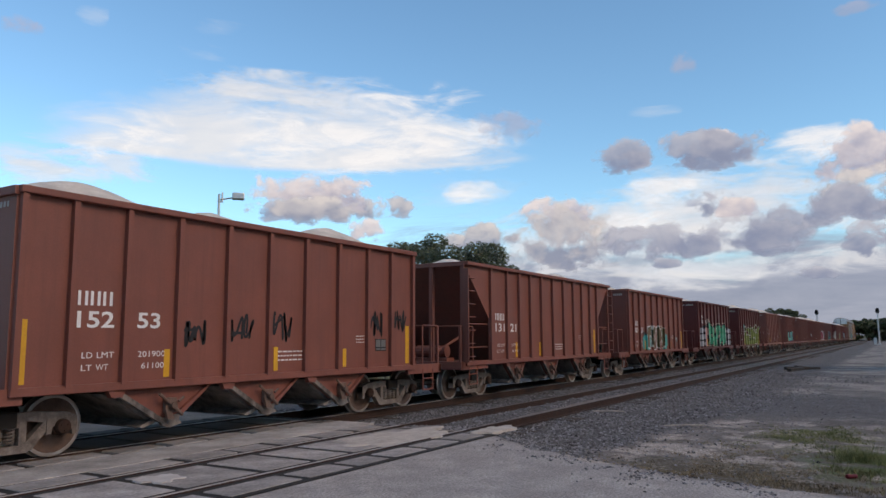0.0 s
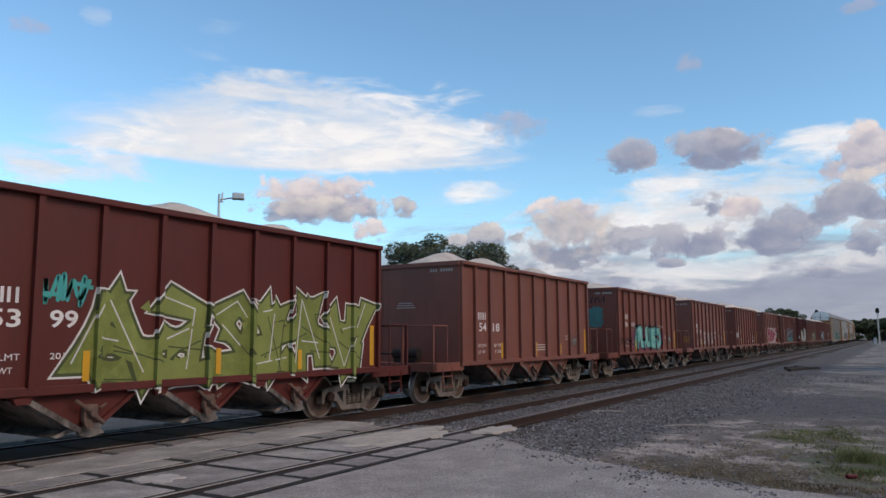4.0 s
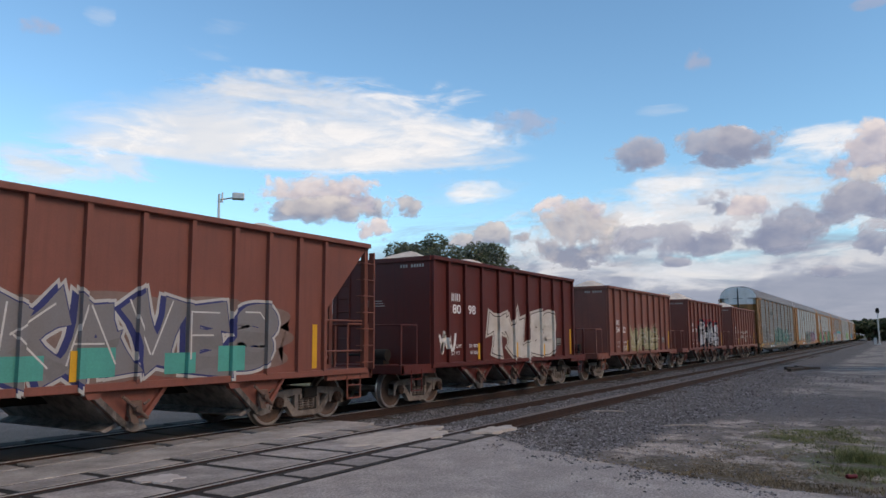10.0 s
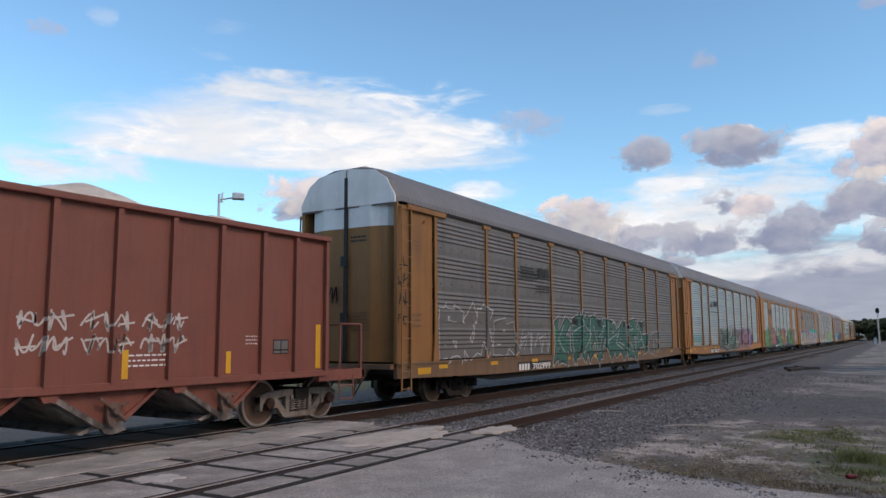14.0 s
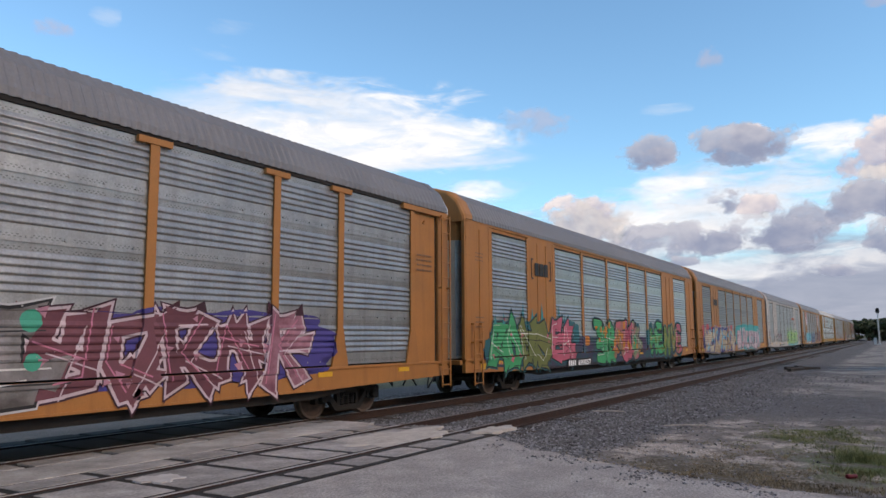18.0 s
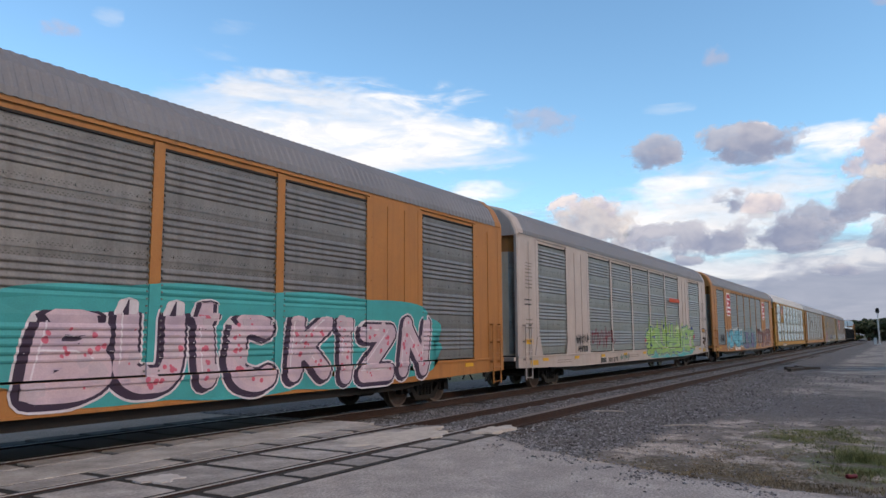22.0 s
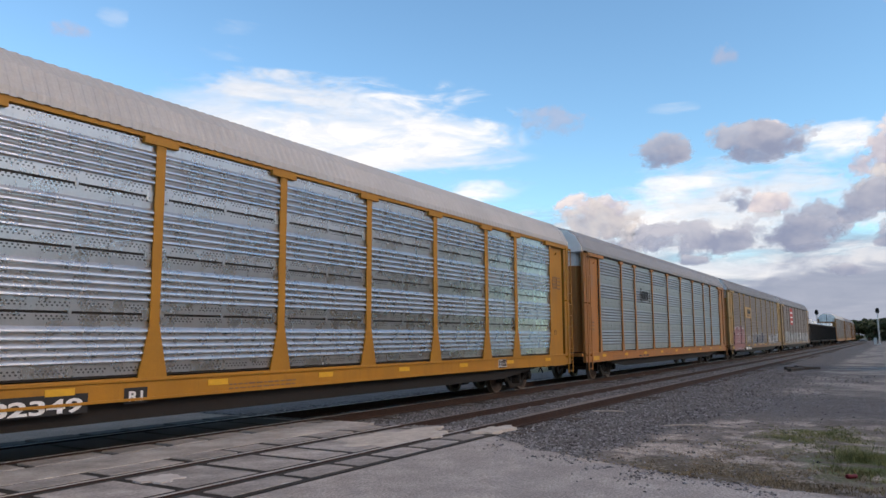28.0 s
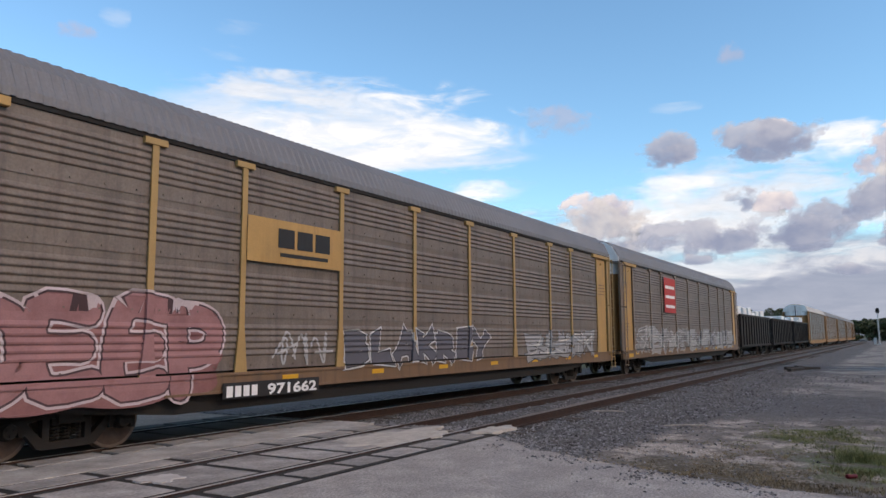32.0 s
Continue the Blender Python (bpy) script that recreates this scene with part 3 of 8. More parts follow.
# ---- lettering and sprayed pictures ----
def words(text, height, bold=0.0, shear=0.0, spacing=1.0):
    """Flat letters in the x-z plane, facing -y, their lower left corner at the origin."""
    key = ("words", text, round(height, 3), bold, shear, spacing)
    if key not in MESHES:
        cu = bpy.data.curves.new("letters", "FONT")
        cu.body, cu.size, cu.offset, cu.shear, cu.space_character, cu.resolution_u, cu.extrude = text, height / 0.72, bold, shear, spacing, 3, 0.0
        ob = bpy.data.objects.new("letters", cu)
        me = bpy.data.meshes.new_from_object(ob)
        me.name = "letters"
        bpy.data.objects.remove(ob)
        me.transform(Matrix.Rotation(math.pi / 2, 4, "X"))
        me.materials.clear()
        me.materials.append(None)
        MESHES[key] = me
    return MESHES[key]


def spread(me):
    xs = [v.co.x for v in me.vertices]
    return min(xs), max(xs)


SPRAY = {}


def spray(rgb, second=None):
    key = (rgb, second)
    if key not in SPRAY:
        SPRAY[key] = mat("spray_paint", rgb, 0.72, 0, 0.12, 1.8, 40, 0.05, None, 0, second)
    return SPRAY[key]


def lettering(parent, text, x, z, height, material, y, width=None, name="lettering", bold=0.0, shear=0.0, lift=0.0):
    me = words(text, height, bold, shear)
    a, b = spread(me)
    k = (width / (b - a)) if width else 1.0
    return tagged(part(name, me, material, parent, m=Matrix.Translation((x - a * k, y - lift, z)) @ Matrix.Diagonal((k, 1, 1, 1))), kind="stuff")


def bars(parent, x, z, w, h, rows, material, y):
    """Small print that cannot be read: rows of bars."""
    def make(bm):
        rng = random.Random(int(w * 1000 + rows))
        for r in range(rows):
            zz, xx = z + h * r / rows, x
            while xx < x + w:
                ww = rng.uniform(0.06, 0.16) * min(1, w)
                box(bm, xx, min(xx + ww, x + w), y - 0.003, y - 0.001, zz, zz + h / rows * 0.32)
                xx += ww + 0.03
    tagged(solid("small_print", make, material, parent), kind="stuff")


def blob(bm, x0, x1, z0, z1, y, seed, n=60, puff=0.12):
    """A cloud-edged sprayed patch, a thin sheet on the steel."""
    rng = random.Random(seed)
    cx, cz, rx, rz = (x0 + x1) / 2, (z0 + z1) / 2, (x1 - x0) / 2, (z1 - z0) / 2
    k = rng.randint(9, 14)
    ring = []
    for i in range(n):
        a = i * math.tau / n
        bump = 1 - puff + puff * abs(math.sin(a * k / 2 + seed))
        c, s = math.cos(a), math.sin(a)
        q = (abs(c) ** 4 + abs(s) ** 4) ** -0.25
        ring.append(bm.verts.new((cx + rx * c * q * bump, y, cz + rz * s * q * bump)))
    bm.faces.new(ring)


STROKES = []
STROKES.append([[(0.9, 0.85), (0.5, 1.0), (0.12, 0.75), (0.12, 0.25), (0.5, 0.0), (0.9, 0.15)]])
STROKES.append([[(0.88, 0.9), (0.35, 0.98), (0.15, 0.7), (0.8, 0.38), (0.75, 0.05), (0.1, 0.06)]])
STROKES.append([[(0.15, 0.0), (0.15, 1.0)], [(0.9, 1.0), (0.25, 0.5), (0.92, 0.0)]])
STROKES.append([[(0.9, 1.0), (0.15, 0.95), (0.12, 0.05), (0.92, 0.0)], [(0.15, 0.5), (0.75, 0.52)]])
STROKES.append([[(0.05, 0.0), (0.5, 1.0), (0.95, 0.0)], [(0.28, 0.38), (0.75, 0.38)]])
STROKES.append([[(0.5, 1.0), (0.1, 0.6), (0.3, 0.05), (0.75, 0.05), (0.92, 0.55), (0.5, 1.0)]])
STROKES.append([[(0.1, 0.0), (0.15, 1.0), (0.85, 0.05), (0.9, 1.0)]])
STROKES.append([[(0.12, 0.0), (0.12, 1.0), (0.8, 0.88), (0.75, 0.55), (0.2, 0.48), (0.95, 0.0)]])
STROKES.append([[(0.1, 1.0), (0.2, 0.12), (0.7, 0.02), (0.9, 0.3), (0.88, 1.0)]])
STROKES.append([[(0.05, 0.95), (0.95, 1.0)], [(0.5, 0.97), (0.45, 0.0), (0.75, 0.1)]])


def stroke(bm, pts, w, y, wx, hz, x0, z0, k=0, corner=10):
    """A flat brush line of width w through unit points, mitred at its corners; each line lies a hair above the last."""
    q = [Vector((x0 + p[0] * wx, z0 + p[1] * hz)) for p in pts]
    closed = len(q) > 3 and (q[0] - q[-1]).length < 1e-4
    if closed:
        q = q[:-1]
    # a sharp turn parts the line in two
    for i in range(1, len(q) - 1):
        if (q[i] - q[i - 1]).normalized().dot((q[i + 1] - q[i]).normalized()) < -0.25:
            k = stroke(bm, pts[:i + 1], w, y, wx, hz, x0, z0, k)
            return stroke(bm, pts[i:], w, y, wx, hz, x0, z0, k)
    n, r, yy = len(q), w / 2, y - 0.0001 * k
    def way(i):
        d = q[(i + 1) % n] - q[i % n]
        return d.normalized() if d.length > 1e-6 else Vector((1, 0))
    sides = []
    for i, c in enumerate(q):
        first, last = (i == 0 and not closed), (i == n - 1 and not closed)
        d0, d1 = way(i if first else i - 1), way(i - 1 if last else i)
        n0, n1 = Vector((-d0.y, d0.x)), Vector((-d1.y, d1.x))
        m = n0 + n1
        m = n0 if m.length < 0.3 else m.normalized()
        reach = min(r * 1.22, r / max(0.3, m.dot(n0)))
        if first:
            c = c - d1 * r * 0.85
        if last:
            c = c + d0 * r * 0.85
        sides.append((bm.verts.new((c.x + m.x * reach, yy, c.y + m.y * reach)), bm.verts.new((c.x - m.x * reach, yy, c.y - m.y * reach))))
    for i in range(n if closed else n - 1):
        (a, b), (c, d) = sides[i], sides[(i + 1) % n]
        bm.faces.new((a, c, d, b))
    return k + 1


def brush(bm, pts, w, y, wx, hz, x0, z0, k=0, grow=0.0, flare=0.0, soft=False, slant=0.0):
    """A painted limb of a letter: w wide, flared and cut aslant at its ends or soft and round, grown all round by grow."""
    q = [Vector((x0 + p[0] * wx, z0 + p[1] * hz)) for p in pts]
    closed = len(q) > 3 and (q[0] - q[-1]).length < 1e-4
    if soft:
        n = len(q)
        fine = []
        for i in range(n - 1):
            a, b, c, d = q[max(i - 1, 0)], q[i], q[i + 1], q[min(i + 2, n - 1)]
            if closed:
                a, d = q[(i - 1) % (n - 1)], q[(i + 2) % (n - 1)]
            for j in range(4):
                t = j / 4
                fine.append(b + 0.5 * t * (c - a + t * (2 * a - 5 * b + 4 * c - d + t * (3 * (b - c) + d - a))))
        q = fine + [q[-1]]
    else:
        for i in range(1, len(q) - 1):
            if (q[i] - q[i - 1]).normalized().dot((q[i + 1] - q[i]).normalized()) < -0.25:
                k = brush(bm, pts[:i + 1], w, y, wx, hz, x0, z0, k, grow, flare, soft, slant)
                return brush(bm, pts[i:], w, y, wx, hz, x0, z0, k, grow, flare, soft, slant)
        if len(q) == 2:
            q = [q[0].lerp(q[1], t / 4) for t in range(5)]
    if closed:
        q = q[:-1]
    n, yy = len(q), y - 0.0001 * k
    run = [0.0]
    for a, b in zip(q, q[1:]):
        run.append(run[-1] + (b - a).length)
    total = max(run[-1], 1e-6)
    def way(i):
        d = q[(i + 1) % n] - q[i % n]
        return d.normalized() if d.length > 1e-6 else Vector((1, 0))
    sides = []
    for i, c in enumerate(q):
        first, last = (i == 0 and not closed), (i == n - 1 and not closed)
        d0, d1 = way(i if first else i - 1), way(i - 1 if last else i)
        n0, n1 = Vector((-d0.y, d0.x)), Vector((-d1.y, d1.x))
        m = n0 + n1
        m = n0 if m.length < 0.3 else m.normalized()
        t = 0.0 if closed else abs(2 * run[i] / total - 1)
        r = 0.5 * w * (1 + flare * (t ** 2.5 - 0.25)) + 0.5 * grow
        reach = min(r * 1.25, r / max(0.3, m.dot(n0)))
        tip = 0.25 * w + 0.5 * grow
        pair = []
        for side in (1, -1):
            p = c + m * reach * side
            if first and not soft:
                p = p - d1 * (tip + slant * side * reach)
            if last and not soft:
                p = p + d0 * (tip - slant * side * reach)
            pair.append(bm.verts.new((p.x, yy, p.y)))
        sides.append(pair)
        if soft and (first or last):
            bm.faces.new([bm.verts.new((c.x + r * math.cos(a * 0.5236), yy - 0.00004, c.y + r * math.sin(a * 0.5236))) for a in range(12)])
    for i in range(n if closed else n - 1):
        (a, b), (c, d) = sides[i], sides[(i + 1) % n]
        bm.faces.new((a, c, d, b))
    return k + 1


def wild(parent, x0, x1, z0, z1, count, fills, outline, halo, y, seed=1, thick=0.30, dots=None, spikes=None, shine=(0.55, 0.55, 0.52), soft=False, jag=1.0):
    """A sprayed piece whose letters cannot be read: thick interlocking strokes and wedges with outline, halo and highlights."""
    g = new("graffiti")
    g.parent = parent
    tagged(g, "sprayed wildstyle graffiti")
    rng = random.Random(seed)
    z0 = max(z0, 0.80)
    w, h = (x1 - x0) / count, z1 - z0
    marks = []
    for i in range(count):
        fx, fz = rng.choice((True, False)), rng.choice((True, False))
        lines = [[((1 - p[0] if fx else p[0]) + rng.uniform(-0.16, 0.16), (1 - p[1] if fz else p[1]) + rng.uniform(-0.10, 0.10)) for p in line] for line in rng.choice(STROKES)]
        # an arm that reaches into the next letter, and a serif
        lines.append([(rng.uniform(0.0, 0.4), rng.uniform(0.2, 0.8)), (rng.uniform(0.8, 1.3), rng.uniform(0.1, 0.9))])
        lines.append([(rng.uniform(0.1, 0.5), rng.choice((0.02, 0.98))), (rng.uniform(0.6, 1.15), rng.choice((0.0, 1.0)))])
        marks.append((lines, rng.uniform(-0.03, 0.04) * h, rng.uniform(0.9, 1.04), rng.uniform(-0.12, 0.16)))
    if spikes:
        def flames(bm):
            n = int((x1 - x0) / 0.6)
            for i in range(n):
                cx, top = x0 + (i + 0.5) * 0.6 + rng.uniform(-0.2, 0.2), z1 - 0.02 * h + rng.uniform(0.05, 0.42) * h
                yy = y - 0.003 - 0.0001 * i
                bm.faces.new([bm.verts.new(c) for c in ((cx - 0.22, yy, z1 - 0.4 * h), (cx + 0.22, yy, z1 - 0.4 * h), (cx + rng.uniform(-0.1, 0.15), yy, top))])
        tagged(solid("sprayed_burst", flames, spray(spikes), g), kind="stuff")
    for layer, (name, extra) in enumerate((("halo", 0.20), ("outline", 0.12), ("letter", 0.0), ("seam_line", 0.0), ("highlight", 0.0))):
        if layer == 0 and halo is None:
            continue
        for i, (lines, dz, k, lean) in enumerate(marks):
            th = min(thick * w, 0.26 * h)
            grow = extra * min(0.8 * w, 0.6 * h)
            if layer == 2:
                colour = spray(fills[i % len(fills)], fills[(i + 1) % len(fills)] if len(fills) > 1 and i % 2 == 0 else None)
            else:
                colour = spray((halo, outline, None, outline, shine)[layer])
            flare, slant = 0.0 if soft else jag * (0.55 + 0.5 * ((i * 37) % 7) / 7), jag * (0.5, -0.45, 0.3)[i % 3]
            def make(bm):
                c = 0
                base = y - 0.004 - 0.003 * layer - 0.0008 * (i % 3)
                at_x, at_z = x0 + i * w + 0.02 * w, z0 + dz + 0.10 * h
                for j, line in enumerate(lines):
                    pts = [(p[0] + lean * p[1], p[1] * k) for p in line]
                    if layer == 3:
                        # the outline of each limb also runs over the limbs below it
                        if j:
                            d = 0.5 * th / h
                            c = brush(bm, [(p[0] + 0.5 * th / w, p[1] - d) for p in pts[:3]], 0.024, base, w * 0.96, h * 0.80, at_x, at_z, c)
                    elif layer == 4:
                        if j < 2:
                            c = brush(bm, [(p[0] - 0.30 * th / w, p[1] + 0.26 * th / h) for p in pts[:3]], 0.026, base, w * 0.96, h * 0.80, at_x, at_z, c)
                    else:
                        c = brush(bm, pts, th, base, w * 0.96, h * 0.80, at_x, at_z, c, grow, flare, soft, slant)
            tagged(solid(name, make, colour, g), kind="" if layer == 2 else "stuff")
    def spots(bm):
        for i in range(count * (5 if dots else 3)):
            cx, cz, r = rng.uniform(x0, x1), rng.uniform(z0 + 0.1 * h, z1), rng.uniform(0.04, 0.12 if dots else 0.09) * h
            n = 12 if dots else 3
            t = rng.uniform(0, 6)
            bm.faces.new([bm.verts.new((cx + r * math.cos(t + a * math.tau / n), y - 0.0205 - 0.00005 * i, cz + r * math.sin(t + a * math.tau / n))) for a in range(n)])
    tagged(solid("paint_dots", spots, spray(dots or fills[-1]), g), kind="stuff")
    return g


def squiggle(rng):
    """A looping hand-drawn line in the unit square."""
    f, g, a, b = rng.uniform(0.8, 1.6), rng.uniform(1.4, 2.6), rng.uniform(0, 6), rng.uniform(0, 6)
    lean = rng.uniform(-0.1, 0.3)
    pts = []
    for i in range(19):
        t = i / 18
        z = 0.5 + 0.48 * math.sin(g * math.tau * t + b) * (0.75 + 0.25 * math.sin(5 * t + a))
        pts.append((0.08 + 0.75 * t + 0.24 * math.sin(f * math.tau * t + a) + lean * (z - 0.5), z))
    return pts


def scribble(parent, x0, x1, z0, z1, count, colour, y, seed=1, thin=0.035):
    """A quick tag in thin line, that cannot be read."""
    rng = random.Random(seed)
    w, h = (x1 - x0) / count, z1 - z0
    def make(bm):
        for i in range(count):
            brush(bm, squiggle(rng), thin, y - 0.005 - 0.0012 * i, w * 0.95, h * 0.95, x0 + i * w, z0, 0, 0.0, 0.0, True)
            if i % 2 == 0:
                stroke(bm, [(0.1, rng.uniform(0.3, 0.7)), (1.1, rng.uniform(0.3, 0.8))], thin, y - 0.0056 - 0.0012 * i, w, h, x0 + i * w, z0, 0)
    return tagged(solid("sprayed_tag", make, spray(colour), parent), "thin sprayed tag", kind="stuff")


def bow(cx, cz, rx, rz, a0, a1, n=9):
    """Points along a squared-off arc, angles in degrees."""
    out = []
    for i in range(n):
        a = radians(a0 + (a1 - a0) * i / (n - 1))
        c, s = math.cos(a), math.sin(a)
        q = (abs(c) ** 3 + abs(s) ** 3) ** (-1 / 3)
        out.append((cx + rx * c * q, cz + rz * s * q))
    return out


RING = bow(0.5, 0.5, 0.40, 0.48, 90, 450, 13)
RING[-1] = RING[0]
LETTERS = {}
LETTERS["A"] = [[(0.05, 0.0), (0.44, 0.97)], [(0.95, 0.0), (0.56, 0.97)], [(0.22, 0.34), (0.78, 0.34)]]
LETTERS["C"] = [bow(0.52, 0.5, 0.40, 0.48, 50, 310, 10)]
LETTERS["E"] = [[(0.9, 0.97), (0.12, 0.97), (0.12, 0.03), (0.92, 0.03)], [(0.15, 0.5), (0.75, 0.5)]]
LETTERS["K"] = [[(0.12, 0.0), (0.12, 1.0)], [(0.9, 1.0), (0.28, 0.52)], [(0.3, 0.55), (0.92, 0.0)]]
LETTERS["N"] = [[(0.1, 0.0), (0.1, 1.0)], [(0.1, 0.9), (0.9, 0.1)], [(0.9, 0.0), (0.9, 1.0)]]
LETTERS["O"] = [RING]
LETTERS["S"] = [[(0.90, 0.82), (0.72, 0.97), (0.30, 0.97), (0.12, 0.76), (0.28, 0.57), (0.72, 0.46), (0.88, 0.24), (0.70, 0.03), (0.28, 0.03), (0.08, 0.18)]]
LETTERS["U"] = [[(0.1, 1.0), *bow(0.5, 0.40, 0.40, 0.38, 180, 360, 7), (0.9, 1.0)]]
LETTERS["R"] = [[(0.12, 0.0), (0.12, 1.0)], [(0.12, 0.97), (0.6, 0.97), (0.85, 0.85), (0.85, 0.62), (0.6, 0.48), (0.15, 0.48)], [(0.45, 0.45), (0.92, 0.0)]]
LETTERS["T"] = [[(0.0, 0.95), (1.0, 0.95)], [(0.5, 0.95), (0.5, 0.0)]]
LETTERS["P"] = [[(0.14, 0.0), (0.14, 1.0)], [(0.14, 0.97), (0.62, 0.97), (0.87, 0.84), (0.87, 0.58), (0.62, 0.44), (0.16, 0.44)]]
LETTERS["!"] = [[(0.55, 1.0), (0.5, 0.38)], [(0.46, 0.06), (0.52, 0.06)]]
LETTERS["F"] = [[(0.15, 0.0), (0.15, 0.97), (0.95, 0.97)], [(0.15, 0.52), (0.75, 0.52)]]
LETTERS["D"] = [[(0.15, 0.03), (0.15, 0.97), (0.58, 0.97), (0.88, 0.75), (0.88, 0.25), (0.58, 0.03), (0.15, 0.03)]]
LETTERS["L"] = [[(0.15, 1.0), (0.15, 0.04), (0.9, 0.04)]]
LETTERS["M"] = [[(0.04, 0.0), (0.10, 1.0)], [(0.12, 0.95), (0.5, 0.30)], [(0.5, 0.30), (0.88, 0.95)], [(0.90, 1.0), (0.96, 0.0)]]
LETTERS["I"] = [[(0.5, 0.70), (0.5, 0.0)], [(0.36, 0.97), (0.68, 0.99)]]
LETTERS["V"] = [[(0.04, 1.0), (0.48, 0.04)], [(0.96, 1.0), (0.52, 0.04)]]
LETTERS["Y"] = [[(0.0, 1.0), (0.5, 0.48)], [(1.0, 1.0), (0.5, 0.48)], [(0.5, 0.52), (0.47, 0.0)]]
LETTERS["G"] = [[*bow(0.52, 0.5, 0.40, 0.48, 50, 310, 10), (0.9, 0.46), (0.55, 0.46)]]
LETTERS["H"] = [[(0.1, 0.0), (0.1, 1.0)], [(0.9, 0.0), (0.9, 1.0)], [(0.1, 0.5), (0.9, 0.5)]]
LETTERS["Z"] = [[(0.05, 0.96), (0.9, 0.96)], [(0.88, 0.92), (0.1, 0.08)], [(0.08, 0.04), (0.95, 0.04)]]
LETTERS["B"] = [[(0.14, 0.03), (0.14, 0.97), (0.6, 0.97), (0.82, 0.86), (0.82, 0.64), (0.6, 0.52), (0.16, 0.52)], [(0.16, 0.52), (0.66, 0.50), (0.9, 0.38), (0.9, 0.16), (0.66, 0.03), (0.14, 0.03)]]


def graffiti(parent, text, x0, x1, z0, z1, fill, outline, halo, y, seed=1, second=None, thick=0.46, fat=0.27, bed=0.19, dots=None, tight=0.74, swing=1.0, flare=0.5, soft=False, cast=None, shine=None, edge=0.11):
    """A sprayed word: halo, cast block, outline, filled letters, a shade along their feet and a thin shine, each a thin coat over the last."""
    g = new("graffiti")
    g.parent = parent
    tagged(g, "sprayed graffiti lettering")
    r2 = random.Random(seed)
    h = z1 - z0
    narrow = {"I": 0.55, "!": 0.5, "M": 1.25}
    total = sum(narrow.get(ch, 1.0) for ch in text)
    x, round_all = x0, soft
    for i, ch in enumerate(text):
        soft = round_all or ch == "S"
        w = (x1 - x0) * narrow.get(ch, 1.0) / total
        k, dz, lean = r2.uniform(0.90, 1.06), swing * r2.uniform(-0.03, 0.05) * h, swing * r2.uniform(-0.08, 0.12)
        own = fill[i % len(fill)] if isinstance(fill, list) else fill
        th = min(thick * (x1 - x0) / len(text), fat * h)
        slant = r2.choice((0.35, -0.3, 0.15, -0.15)) * swing
        lift = min(0.8 * w, 0.6 * h)
        for layer, (name, colour, extra) in enumerate((("halo", halo, bed + 0.04), ("outline", outline, edge), ("letter", own, 0.0), ("shade", second, 0.0), ("highlight", shine, 0.0))):
            if colour is None or (layer == 3 and not any(sum(p[1] * k < 0.75 for p in line) > 1 for line in LETTERS[ch])):
                continue
            def make(bm):
                c = 0
                base = y - 0.004 - 0.003 * layer - 0.0008 * (i % 3)
                at_x, at_z = x + (0.5 - tight / 2) * w, z0 + dz + 0.16 * h
                for j, line in enumerate(LETTERS[ch]):
                    pts = [(p[0] + lean * p[1] + 0.03 * swing * math.sin(7 * p[1] + 3 * i), p[1] * k) for p in line]
                    if layer == 3:
                        # the lower part of each stroke is shaded, narrower than the letter
                        pts = [(p[0] + 0.06, min(p[1], 0.42)) for p in pts if p[1] < 0.75]
                        if len(pts) < 2:
                            continue
                        c = brush(bm, pts, th * 0.6, base, w * tight, h * 0.68, at_x, at_z, c, 0.0, flare, soft, slant)
                    elif layer == 4:
                        c = brush(bm, [(p[0] - 0.32 * th / w, p[1] + 0.28 * th / h) for p in pts[:3]], 0.028, base, w * tight, h * 0.68, at_x, at_z, c)
                    else:
                        c = brush(bm, pts, th, base, w * tight, h * 0.68, at_x, at_z, c, extra * lift, flare, soft, slant)
                        if cast and layer < 2:
                            c = brush(bm, pts, th, base, w * tight, h * 0.68, at_x + cast[0], at_z + cast[1], c, extra * lift, flare, soft, slant)
            tagged(solid(name, make, spray(colour, second if layer == 2 else None), g), kind="stuff" if layer < 2 else "")
        if dots:
            # spots and soft patches sprayed over the filled letter
            for name, colour, count, small, large in (("patch", dots[1], 5, 0.09, 0.17), ("spot", dots[0], 15, 0.018, 0.055)):
                def make_spots(bm):
                    base = y - (0.0185 if name == "patch" else 0.0205)
                    for n in range(count):
                        line = r2.choice(LETTERS[ch])
                        m = r2.randrange(len(line) - 1)
                        f = r2.random()
                        a, b = line[m], line[m + 1]
                        u = a[0] + (b[0] - a[0]) * f
                        v = a[1] + (b[1] - a[1]) * f
                        cx = x + (0.5 - tight / 2) * w + (u + lean * v) * w * tight + r2.uniform(-0.3, 0.3) * th
                        cz = z0 + dz + 0.16 * h + v * k * h * 0.68 + r2.uniform(-0.3, 0.3) * th
                        r = r2.uniform(small, large)
                        yy = base - 0.0001 * n
                        ring = [r * (1 + r2.uniform(-0.22, 0.22) * (name == "patch")) for q in range(10)]
                        bm.faces.new([bm.verts.new((cx + ring[q] * math.cos(q * 0.6283), yy, cz + ring[q] * math.sin(q * 0.6283))) for q in range(10)])
                tagged(solid(name, make_spots, spray(colour), g), kind="stuff")
        x += w
    return g


# ---- hopper cars ----
HALF, TOP, SILL, WALL_Y = 4.80, 3.82, 1.05, 1.56


